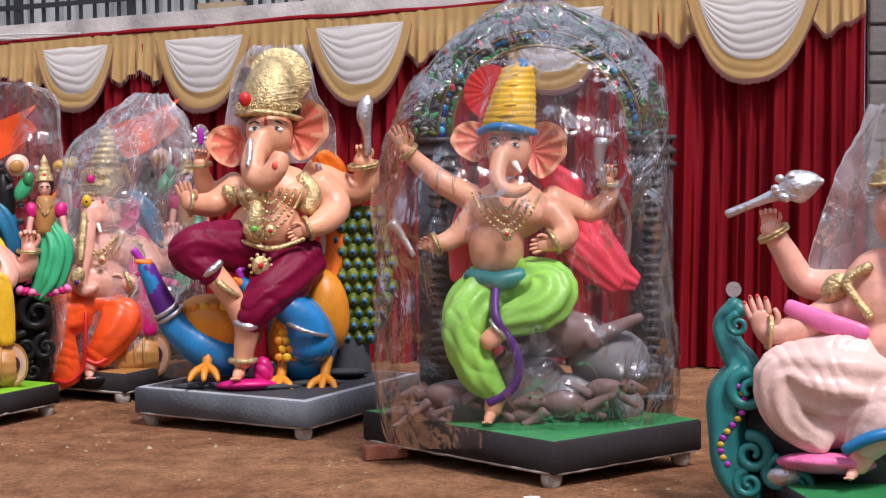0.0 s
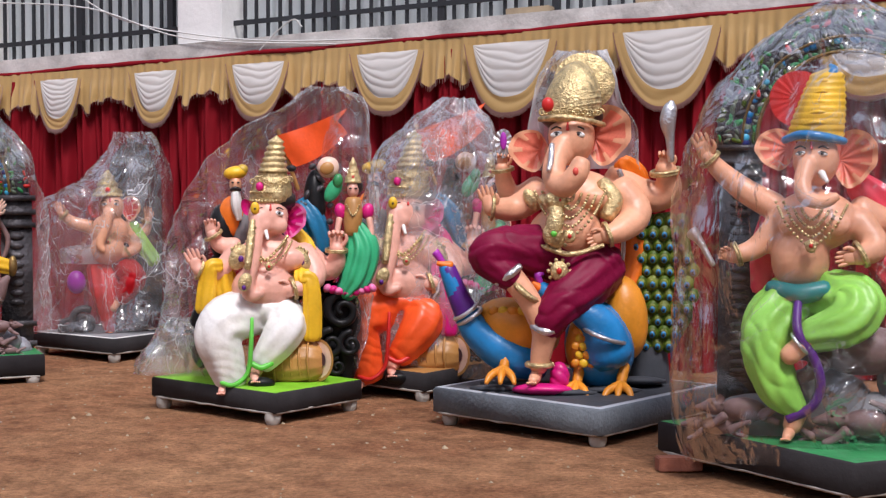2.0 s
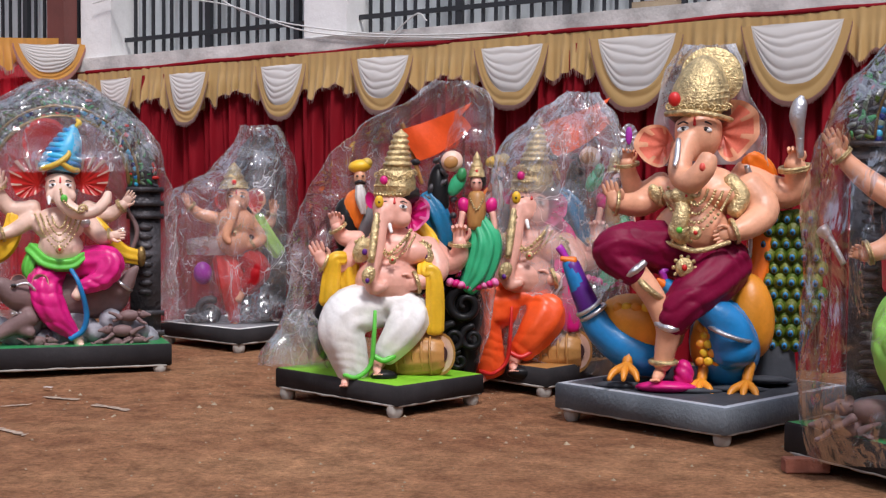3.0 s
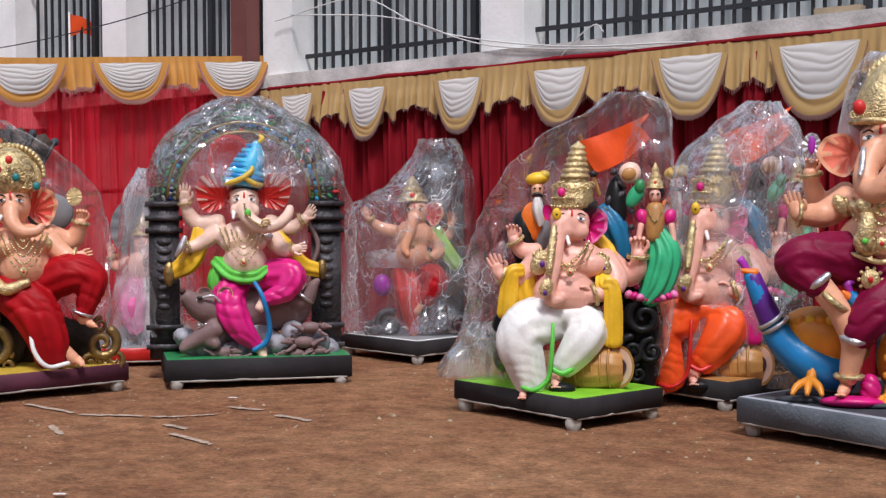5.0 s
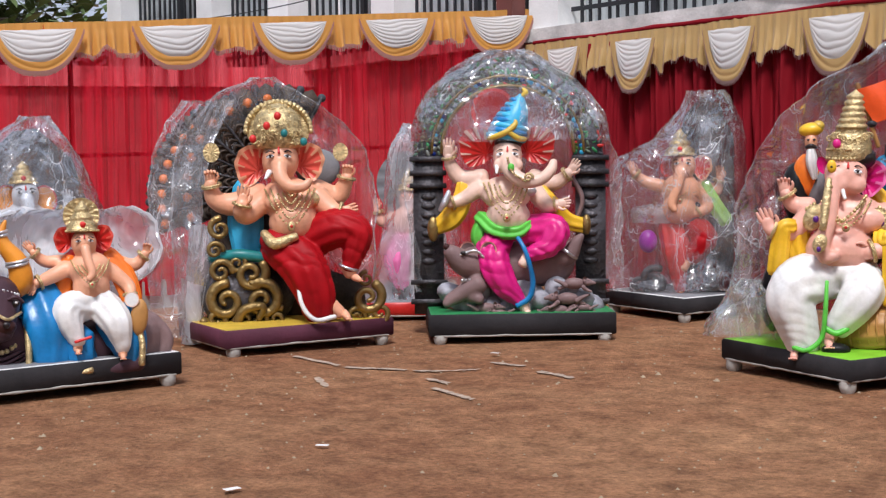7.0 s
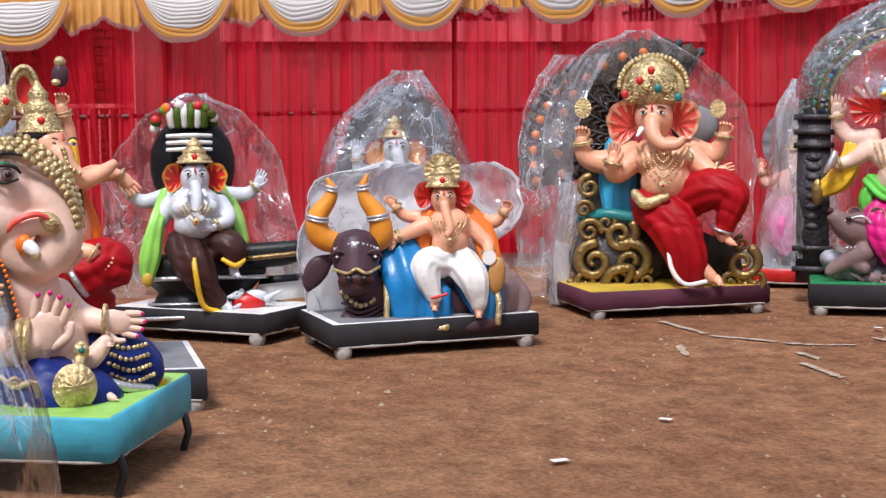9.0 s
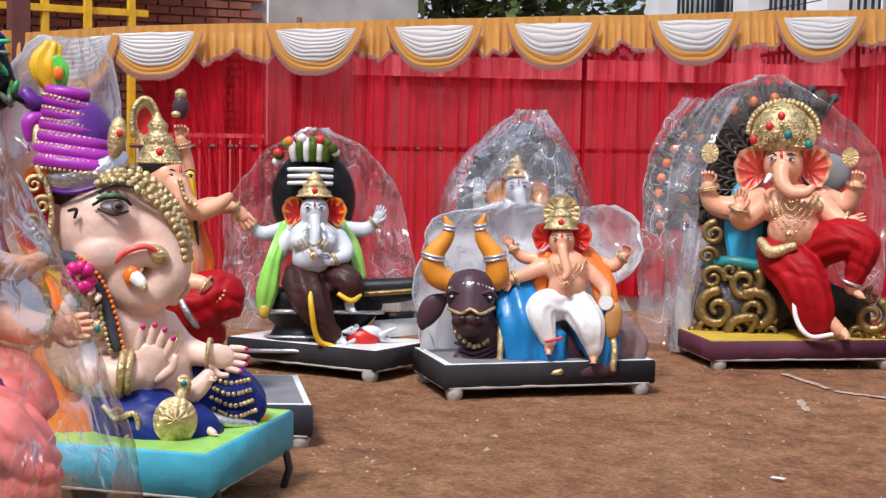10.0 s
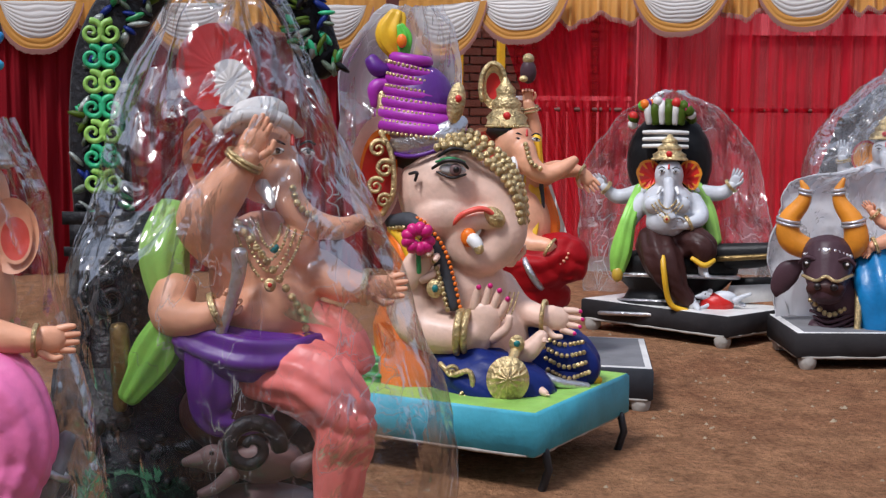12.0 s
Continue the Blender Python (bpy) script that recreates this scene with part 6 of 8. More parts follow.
    c.foot(1386, 546, 72, 26, "skin", side=0.3)
    c.done("idol_on_throne", "idol in crimson dhoti on a gilded throne with snake hood", "idols in the yard")
    film(c, [(545, 1088, 1440), (440, 1082, 1442), (340, 1080, 1445), (260, 1090, 1432), (190, 1115, 1400), (140, 1160, 1330), (104, 1215, 1270), (98, 1235, 1252)], "milky_film", "clear plastic sheet over the throne and snake hood", seed=10, depth=0.5, front=False)
    film(c, [(575, 1040, 1115), (480, 1035, 1118), (380, 1035, 1122), (280, 1045, 1130), (190, 1070, 1160), (140, 1110, 1180)], "milky_film", "hanging length of cloudy plastic beside the throne", seed=12, depth=0.5, front=False)
    film(c, [(590, 1098, 1112), (500, 1104, 1126), (420, 1112, 1142), (370, 1122, 1144)], "veil_film", "twisted white plastic hanging to the base", seed=13, depth=0.8)


idol_on_peacock()
idol_green_dhoti()
idol_white_and_orange()
idol_small_far()
idol_blue_turban()
idol_wrapped_pale()
idol_red_on_throne()


def idol_on_bull():
    c = Clay((-6.87, 5.93), 51.4, 0.00326, (847, 640))
    c.plinth(*rect_back((-6.76, 5.25), (-6.36, 6.40), 0.66), 0.055, 0.19, "dark", "stone", rim="white")
    # bull
    c.ball(850, 570, 0, 135, 62, 62, "bull")
    c.ball(995, 560, -5, 45, 62, 52, "mouse")
    c.tube([(790, 560, 10, 56), (755, 545, 40, 50), (740, 520, 58, 42)], "bull")
    c.tube([(738, 468, 58, 50), (738, 494, 76, 46), (738, 520, 94, 36), (738, 536, 100, 33)], "bull", seg=18)
    c.ball(738, 462, 54, 56, 28, 38, "bull")
    for pts in ([(708, 462, 55, 18), (676, 446, 58, 21), (670, 414, 60, 18), (692, 382, 60, 13), (697, 362, 60, 9), (689, 344, 60, 3)], [(768, 462, 55, 18), (783, 446, 58, 21), (778, 412, 60, 18), (757, 382, 60, 13), (752, 360, 60, 9), (760, 338, 60, 3)]):
        c.tube(pts, "amber", seg=14)
        for k, r in ((2, 19), (4, 10)):
            for o in (-3, 3):
                c.band(pts[k][0], pts[k][1] + o, 60, r, "silver", tilt=12 if pts[0][0] < 738 else -12, thick=3)
    for s in (-1, 1):
        c.tube([(738 + s * 44, 486, 48, 10), (738 + s * 66, 502, 48, 22), (738 + s * 82, 530, 46, 16), (738 + s * 86, 545, 44, 5)], "bull", flat=0.45)
        c.ball(738 + s * 32, 486, 98, 9, 7, 6, "hair", seg=10, rings=6)
        c.ball(738 + s * 34, 484, 103, 3, 2.4, 2, "eye", seg=8, rings=5)
        c.tube([(738 + s * 20, 478, 104, 3), (738 + s * 34, 474, 104, 4), (738 + s * 46, 484, 96, 3)], "bull", seg=7)
        c.ball(738 + s * 14, 524, 128, 7, 6, 4, "hair", seg=9, rings=6)
    c.ball(738, 528, 108, 34, 18, 20, "brown")
    c.beads([(700, 470, 84), (738, 460, 100), (776, 470, 84)], 4, "silver")
    c.ball(735, 466, 100, 8, 10, 5, "silver")
    c.tube([(698, 506, 92, 3), (722, 514, 122, 3), (738, 506, 126, 3), (756, 514, 122, 3), (780, 502, 90, 3)], "gold", seg=7)
    for k in range(4):
        c.tube([(712 + 6 * k, 566 + 10 * k, 74, 3), (745, 574 + 10 * k, 84, 4), (786, 560 + 8 * k, 66, 3)], "bull", seg=7)
    c.beads([(712, 548, 84), (745, 572, 92), (780, 552, 66)], 5)
    c.tube([(720, 600, 60, 26), (780, 612, 70, 20), (840, 612, 74, 14)], "bull")
    c.tube([(985, 600, 50, 22), (930, 612, 66, 16), (880, 612, 74, 12)], "bull")
    c.tube([(1015, 520, 10, 12), (1040, 560, 14, 14), (1030, 600, 20, 10)], "mouse")
    # saddle cloth
    c.tube([(812, 470, 10, 40), (826, 530, 36, 52), (830, 596, 56, 36)], "blue", seg=30, ridge=8, amp=0.05)
    c.tube([(950, 520, 30, 40), (968, 560, 40, 36), (972, 600, 48, 22)], "blue", seg=30, ridge=8, amp=0.05)
    c.tube([(870, 560, 40, 44), (880, 600, 56, 30)], "blue", seg=30, ridge=7, amp=0.06)
    for pts in ([(790, 520, 62, 6), (792, 570, 80, 6), (790, 612, 82, 6)], [(792, 614, 84, 6), (840, 620, 92, 6), (900, 612, 90, 6)], [(985, 530, 62, 6), (992, 570, 72, 6), (990, 606, 74, 6)]):
        c.tube(pts, "gold", seg=7)
    # rider
    c.ball(905, 430, 36, 44, 36, 32, "skin")
    c.ball(906, 462, 42, 38, 32, 32, "skin")
    c.ball(895, 382, 42, 26, 28, 26, "skin")
    c.face(895, 380, 42, 27)
    c.tube([(896, 390, 64, 10), (900, 413, 74, 9), (906, 436, 82, 8), (900, 448, 86, 6)], "skin")
    c.disc(862, 372, 26, 18, 24, "red", cup=6, tilt=16, turn=-20, ribs=7, rib=1.5, rim="blush")
    c.disc(928, 370, 26, 18, 24, "red", cup=6, tilt=-16, turn=20, ribs=7, rib=1.5, rim="blush")
    c.crown(893, 362, 38, 52, 56, 3)
    c.disc(893, 332, 14, 32, 32, "gold", cup=3, ribs=18, rib=2, rim="gold")
    c.necklaces(905, 416, 80, 34, 40, 3)
    c.arm([(868, 425, 30, 17), (836, 440, 40, 15), (808, 452, 56, 11)], "skin", (20, 235))
    c.arm([(868, 412, 10, 15), (828, 412, 10, 13), (806, 392, 16, 9)], "skin", (19, 128))
    c.arm([(942, 412, 10, 16), (984, 424, 8, 14), (1006, 402, 14, 10)], "skin", (20, 80, 0.5))
    c.arm([(942, 432, 30, 16), (972, 462, 40, 14), (974, 482, 60, 10)], "skin", (15, 270, 0.7))
    c.disc(975, 487, 78, 13, 14, "white", turn=10, thick=10, rim="skin_pale")
    c.tube([(872, 410, 20, 14), (858, 450, 22, 18), (850, 500, 28, 14)], "orange", flat=0.5, ridge=6, amp=0.08)
    c.tube([(938, 405, 14, 16), (962, 440, 22, 20), (976, 480, 34, 18), (984, 530, 36, 12)], "orange", flat=0.5, ridge=6, amp=0.08)
    c.ball(910, 412, 6, 52, 30, 16, "red")
    c.tube([(892, 492, 44, 34), (862, 505, 70, 32), (872, 545, 80, 20), (880, 562, 82, 14)], "white", seg=26, ridge=9, amp=0.05, twist=0.4)
    c.tube([(922, 492, 44, 34), (945, 525, 74, 32), (955, 562, 80, 20), (956, 578, 80, 14)], "white", seg=26, ridge=9, amp=0.05, twist=0.4)
    for x, y in ((877, 578), (956, 592)):
        c.tube([(x, y - 22, 82, 10), (x, y - 4, 84, 9)], "skin")
        c.foot(x, y, 82, 18, "skin")
    c.tube([(872, 560, 100, 3), (900, 552, 100, 3)], "red", seg=6)
    c.ball(988, 520, 70, 16, 34, 10, "drum", tilt=6)
    c.done("idol_on_bull", "painted idol in white dhoti riding a brown bull with orange horns", "idols in the yard")
    film(c, [(600, 668, 800), (520, 660, 900), (430, 660, 1010), (370, 668, 1018), (340, 700, 1005), (322, 780, 960)], "white_film", "milky plastic sheet hanging behind the bull and rider", seed=14, wrinkle=1.8, depth=0.3, front=False)


def idol_wrapped_dark():
    c = Clay((-7.90, 6.60), 52.1, 0.00371, (816, 584))
    c.plinth(*rect_back((-8.0, 6.05), (-7.55, 6.75), 0.6), 0.04, 0.16, "dark", "stone", feet=0.04)
    c.slab([(720, 480), (920, 480), (930, 330), (900, 230), (840, 175), (800, 180), (735, 240), (705, 330)], -40, -26, "bronze_carved")
    c.ball(815, 340, 0, 46, 40, 30, "grey_skin")
    c.ball(816, 292, 8, 27, 30, 26, "grey_skin")
    c.face(816, 290, 8, 28)
    c.tube([(818, 300, 32, 13), (822, 330, 40, 12), (815, 355, 44, 9)], "grey_skin")
    c.disc(782, 300, 0, 22, 27, "amber", cup=6, tilt=14, turn=-20, rim="red")
    c.disc(850, 300, 0, 20, 25, "amber", cup=6, tilt=-14, turn=20, rim="red")
    c.crown(813, 272, 4, 44, 40, 3)
    c.arm([(785, 330, 0, 18), (752, 330, 4, 15), (746, 300, 10, 10)], "grey_skin", (24, 92))
    c.arm([(850, 330, 0, 18), (880, 340, 4, 15), (888, 310, 10, 10)], "grey_skin", (24, 88))
    c.tube([(800, 400, 0, 42), (770, 440, 30, 38), (790, 500, 30, 22)], "white", seg=24, ridge=8, amp=0.05)
    c.tube([(830, 400, 0, 42), (860, 440, 30, 38), (840, 500, 30, 22)], "white", seg=24, ridge=8, amp=0.05)
    c.ball(816, 520, 0, 80, 30, 50, "bronze_carved")
    c.done("idol_grey_wrapped", "grey-skinned idol with dark backplate under clear plastic", "idols in the yard")
    film(c, [(540, 690, 965), (440, 680, 962), (330, 680, 948), (260, 706, 925), (205, 752, 895), (170, 800, 865), (156, 826, 848)], "clear_film", "shiny clear plastic tented over the grey idol", seed=15, depth=0.5)


def idol_grey_with_dome():
    c = Clay((-8.01, 5.26), 59.4, 0.00346, (582, 650))
    c.plinth((-8.35, 4.75), (-7.43, 5.22), (-7.62, 5.75), 0.055, 0.18, "dark", "white")
    c.slab([(648, 600), (745, 590), (745, 560), (660, 566)], -60, 10, "white")
    c.slab([(655, 580), (740, 572), (740, 548), (665, 552)], -90, -20, "black")
    # dark dome with flowers, and its round foot
    c.ball(550, 352, -40, 74, 88, 60, "black")
    c.lathe(565, -10, [(125, 632), (132, 620), (120, 606), (88, 592), (80, 576), (96, 560), (108, 545), (112, 520), (60, 505), (40, 480)], "black", seg=32, squash=0.6)
    for r, yy in ((134, 622), (98, 598), (110, 552)):
        c.tube([(565 + r * math.cos(a), yy, -10 + r * 0.6 * math.sin(a), 4) for a in np.linspace(-0.2, math.pi + 0.2, 13)], "silver", seg=6, sub=2)
    c.tube([(640, 515, 20, 22), (700, 512, 30, 22), (735, 506, 34, 18)], "black", flat=0.6)
    c.tube([(640, 520, 40, 5), (735, 512, 50, 5)], "old_gold", seg=7)
    rng = random.Random(8)
    for q in range(46):
        a, h = rng.uniform(0, math.pi), rng.uniform(0, 1)
        c.ball(538 + 52 * math.cos(a), 290 - 34 * math.sin(a) - 10 * h, -10 + 26 * h, 9, 9, 8, rng.choice(["red", "orange", "magenta", "olive", "green", "purple", "white", "olive"]), seg=8, rings=5)
    for q in range(6):
        c.tube([(515 + q * 11, 285, 10, 7), (512 + q * 12, 262, 14, 8), (514 + q * 12, 248, 10, 4)], "olive" if q % 2 else "white", seg=7)
    for yy in (302, 314, 326):
        c.tube([(506, yy, 24, 4), (545, yy - 1, 34, 4.5), (582, yy, 22, 4)], "white", seg=7)
    # body
    c.ball(551, 425, 40, 52, 40, 36, "grey_skin")
    c.ball(550, 458, 48, 42, 32, 34, "grey_skin")
    c.ball(530, 428, 68, 22, 17, 12, "grey_skin")
    c.ball(572, 428, 68, 22, 17, 12, "grey_skin")
    c.ball(552, 376, 46, 29, 32, 28, "grey_skin")
    c.face(552, 372, 46, 30)
    c.tube([(552, 386, 70, 11), (554, 413, 82, 10), (552, 438, 90, 9), (562, 450, 94, 7)], "grey_skin")
    for s in (-1, 1):
        c.disc(552 + s * 36, 372, 32, 19, 26, "red", cup=7, tilt=-s * 14, turn=s * 22, ribs=7, rib=1.5, rim="amber")
        c.tube([(552 + s * 14, 398, 74, 4), (552 + s * 18, 408, 88, 2)], "eye", seg=7)
    c.crown(552, 350, 42, 54, 46, 3)
    c.necklaces(551, 412, 92, 36, 40, 3)
    c.arm([(512, 418, 20, 20), (486, 455, 26, 17), (474, 488, 36, 11)], "grey_skin", (24, 262))
    c.arm([(508, 405, -5, 18), (462, 415, -8, 15), (436, 395, 0, 10)], "grey_skin", (22, 130))
    c.arm([(592, 418, 30, 20), (608, 448, 46, 17), (582, 462, 72, 11)], "grey_skin", (24, 178, 0.1))
    c.arm([(595, 405, -5, 18), (642, 405, -6, 15), (662, 388, 2, 10)], "grey_skin", (24, 70))
    c.tube([(596, 395, 0, 12), (616, 440, 14, 16), (632, 490, 20, 12)], "light_green", flat=0.5, ridge=6, amp=0.1)
    c.tube([(505, 400, 0, 12), (485, 450, 40, 12), (472, 510, 46, 17), (466, 545, 44, 12)], "lime", flat=0.5, ridge=6, amp=0.1)
    c.ball(466, 552, 46, 10, 14, 8, "ochre")
    c.tube([(530, 490, 34, 40), (548, 530, 70, 38), (572, 575, 78, 24), (592, 596, 76, 16)], "brown", seg=26, ridge=8, amp=0.04, twist=0.4)
    c.tube([(580, 488, 34, 38), (612, 500, 66, 30), (616, 528, 74, 18)], "brown", seg=26, ridge=8, amp=0.04, twist=0.4)
    c.tube([(545, 490, 70, 4), (548, 540, 108, 5), (560, 600, 100, 5), (590, 614, 92, 5)], "yellow", seg=7)
    c.tube([(596, 520, 88, 4), (618, 532, 92, 5), (634, 522, 80, 4)], "yellow", seg=7)
    c.tube([(592, 590, 76, 11), (600, 604, 78, 10)], "grey_skin")
    c.foot(604, 608, 76, 20, "grey_skin", side=0.3)
    c.tube([(614, 528, 76, 10), (616, 546, 78, 9)], "grey_skin")
    c.foot(618, 548, 74, 18, "grey_skin", side=0.3)
    mouse(c, 652, 588, 62, 24, 1, "grey_skin")
    c.ball(640, 600, 60, 30, 22, 22, "red")
    c.ball(604, 626, 84, 34, 8, 26, "pink")
    c.done("idol_grey", "grey-skinned idol in dark brown dhoti before a black dome", "idols in the yard")
    film(c, [(585, 412, 738), (520, 402, 730), (440, 398, 722), (370, 408, 705), (310, 440, 672), (262, 490, 628), (236, 535, 580), (230, 550, 566)], "milky_film", "crumpled clear plastic draped over the black dome", seed=16, depth=0.4, front=False)


def idol_big_purple_turban():
    c = Clay((-5.64, 2.90), 69.1, 0.00232, (812, 797))
    c.plinth((-5.98, 2.05), (-4.95, 2.93), (-5.53, 3.60), 0.13, 0.3, "turquoise", "light_green", feet=0)
    for lx, ly in ((-5.0, 3.0), (-5.47, 3.55), (-5.9, 2.1)):
        q = pose(-5.64, 2.90, 0, 0, 0, 69.1).inverted() @ Vector((lx, ly, 0))
        path = [(q.x, q.y, 0.14), (q.x + 0.015, q.y, 0.07), (q.x - 0.01, q.y, -0.01)]
        c.add(*tube_data(np.array(path), [0.016] * 3, 6), "iron_bar")
    # seat cushions and drapes behind
    c.ball(668, 690, -20, 62, 80, 70, "green")
    c.tube([(640, 640, 45, 6), (680, 634, 50, 6), (720, 650, 40, 6)], "grass_top", seg=7)
    for q in range(4):
        c.tube([(640, 660 + 24 * q, 44, 4), (672, 664 + 24 * q, 52, 5), (712, 660 + 24 * q, 44, 4)], "grass_top", seg=6)
    c.tube([(720, 560, 10, 60), (735, 650, 20, 66), (740, 740, 30, 56)], "orange", seg=30, ridge=9, amp=0.04)
    # torso
    c.ball(800, 520, 0, 110, 110, 80, "skin_pale")
    c.ball(830, 600, 20, 120, 80, 84, "skin_pale")
    c.tube([(720, 500, 40, 52), (738, 570, 62, 46), (800, 590, 90, 38), (838, 585, 104, 28)], "skin_pale", seg=18)
    c.band(812, 585, 98, 38, tilt=95, thick=7)
    c.band(824, 584, 102, 36, tilt=95, thick=6)
    c.hand(846, 588, 104, 84, 72, "skin_pale", "magenta", 0.1)
    c.arm([(880, 500, -20, 34), (912, 540, 10, 30), (948, 555, 40, 24), (962, 556, 50, 22)], "skin_pale", (62, 350, 0.1), "magenta")
    c.hand(728, 482, 90, 70, 60, "skin_pale", None, 0.75)
    c.hand(898, 452, 30, 44, 80, "skin_pale", None, 0.7)
    # rose
    for q in range(9):
        c.ball(738 + 18 * math.cos(q * 0.7), 425 + 15 * math.sin(q * 0.7) - q, 118 + q, 13, 11, 10, "magenta", seg=10, rings=6, tilt=q * 40)
    c.tube([(738, 438, 112, 4), (740, 480, 108, 4)], "grass_top", seg=6)
    # head
    c.ball(788, 335, 20, 98, 100, 82, "skin_pale")
    c.ball(742, 276, -6, 76, 36, 74, "hair")
    c.ball(785, 380, 62, 62, 52, 46, "skin_pale")
    c.tube([(812, 318, 26, 62), (858, 342, 38, 56), (884, 378, 46, 47), (885, 418, 52, 44), (850, 452, 58, 38), (815, 440, 66, 33), (808, 405, 74, 28), (838, 384, 80, 24), (868, 384, 80, 20)], "skin_pale", seg=22)
    c.tube([(792, 402, 96, 4), (815, 378, 106, 5), (850, 368, 106, 5), (878, 384, 98, 4)], "blush", seg=7)
    c.ball(870, 382, 92, 22, 16, 14, "gold", tilt=40)
    c.ball(826, 418, 100, 14, 17, 10, "orange")
    c.tube([(832, 420, 104, 12), (842, 432, 112, 10), (845, 446, 114, 4)], "eye", seg=10)
    c.ball(844, 438, 116, 9, 10, 6, "gold")
    # eye and brow
    c.ball(797, 300, 102, 24, 10, 8, "eye", tilt=6)
    c.ball(802, 300, 111, 12, 12, 6, "mouse", seg=12, rings=7)
    c.ball(803, 300, 115, 6, 6, 4, "hair", seg=10, rings=6)
    c.tube([(762, 298, 100, 2.5), (785, 285, 113, 3.5), (812, 287, 114, 3.5), (824, 298, 108, 2)], "hair", seg=7)
    c.tube([(768, 287, 103, 2), (792, 281, 112, 3.5), (818, 287, 108, 2)], "grass_top", seg=7)
    c.tube([(772, 278, 100, 2), (795, 264, 104, 3.5), (828, 268, 98, 2)], "hair", seg=7)
    c.tube([(770, 304, 104, 2), (795, 314, 112, 2.5), (820, 308, 108, 2)], "hair", seg=6)
    c.tube([(722, 308, 92, 2.5), (735, 306, 98, 3), (732, 320, 98, 2.5)], "hair", seg=6)
    # bead band down the brow and trunk
    for r in range(4):
        c.beads([(770 + r * 9, 262 - r * 9, 100 - r * 12), (808 + r * 8, 258 - r * 7, 96 - r * 13), (848 + r * 7, 280 - r * 6, 92 - r * 13), (884 + r * 6, 312 - r * 5, 88 - r * 13), (908 + r * 4, 352 - r * 3, 82 - r * 13), (916 + r * 3, 392, 76 - r * 12)], 8, "gold", step=12)
    c.tube([(905, 330, 70, 7), (920, 372, 66, 6), (916, 412, 64, 5)], "gold", seg=8)
    # ear
    c.disc(664, 305, 40, 46, 96, "skin_pale", cup=16, tilt=4, turn=-18, thick=10, rim="skin_pale")
    c.disc(668, 308, 52, 33, 76, "red", cup=10, tilt=4, turn=-18, thick=3, rim="orange")
    for x, y, r in ((668, 265, 15), (680, 300, 16), (664, 330, 15), (678, 355, 12)):
        c.scroll(x, y, 66, r, "gold", start=40)
    c.tube([(672, 235, 60, 5), (692, 280, 64, 5), (694, 340, 64, 5), (676, 378, 60, 5)], "gold", seg=7)
    # turban of wound rolls
    for q in range(7):
        y, r = 232 - q * 20, 74 - q * 7.5
        x = 742 - q * 3
        c.tube([(x + r * math.cos(a), y + 10 * math.cos(a) * (1 if q < 6 else 0.4), 12 + r * 0.85 * math.sin(a), 14 - q * 0.7) for a in np.linspace(0, 2 * math.pi, 15)], "violet", seg=10, sub=2, cap=False)
        c.beads([(x + (r + 13) * math.cos(a), y + 12 + 10 * math.cos(a), 12 + (r * 0.85 + 14) * math.sin(a)) for a in np.linspace(0, math.pi, 9)], 3.6, "gold", step=7)
    c.ball(738, 190, 12, 64, 72, 56, "purple")
    c.tube([(686, 252, 40, 18), (722, 256, 66, 20), (762, 246, 74, 20), (798, 230, 64, 18), (814, 216, 44, 12)], "silver", seg=14, flat=0.6)
    c.tube([(688, 272, 46, 4), (724, 278, 78, 4), (766, 268, 86, 4), (806, 248, 72, 4)], "purple", seg=7)
    c.ball(802, 185, 76, 16, 36, 12, "gold", tilt=8)
    c.ball(806, 178, 86, 6, 7, 5, "red", seg=9, rings=6)
    c.tube([(690, 130, 20, 8), (668, 128, 24, 15), (655, 112, 22, 12)], "purple", seg=10)
    c.tube([(690, 150, 24, 8), (664, 160, 26, 14), (662, 190, 26, 8)], "violet", seg=10)
    c.lathe(674, 34, [(9, 212), (11, 205), (8, 190), (7, 172), (2, 165)], "gold")
    c.tube([(705, 110, 10, 12), (690, 70, 14, 24), (700, 35, 14, 14)], "yellow", flat=0.5, ridge=6, amp=0.15)
    c.tube([(712, 105, 24, 8), (712, 75, 26, 12), (705, 55, 26, 7)], "green", flat=0.5, ridge=6, amp=0.15)
    c.ball(708, 80, 34, 9, 12, 6, "orange")
    # collars and scarf
    c.tube([(690, 392, 40, 12), (728, 392, 78, 15), (765, 430, 88, 15), (785, 480, 92, 14), (800, 540, 96, 12)], "slate", seg=12)
    c.beads([(690, 402, 50), (725, 404, 90), (758, 440, 102), (776, 490, 106), (790, 545, 108)], 5, "gold", step=9)
    c.beads([(705, 385, 52), (742, 388, 92), (778, 428, 104), (798, 480, 106), (812, 540, 108)], 4, "orange", step=8)
    c.tube([(692, 408, 30, 12), (712, 440, 62, 18), (722, 500, 72, 20), (745, 560, 80, 14)], "orange", flat=0.5, ridge=6, amp=0.08)
    c.tube([(690, 400, 40, 9), (716, 425, 70, 12), (730, 460, 80, 10)], "yellow", flat=0.6)
    c.ball(768, 508, 106, 15, 17, 7, "gold")
    c.ball(768, 508, 113, 6, 7, 4, "teal", seg=9, rings=6)
    c.necklaces(880, 520, 92, 34, 60, 3)
    # crossed legs in navy cloth
    c.tube([(800, 640, 40, 66), (860, 680, 96, 76), (930, 690, 110, 56), (968, 705, 100, 30)], "navy", seg=34, ridge=7, amp=0.03)
    c.ball(845, 700, 66, 90, 54, 62, "navy")
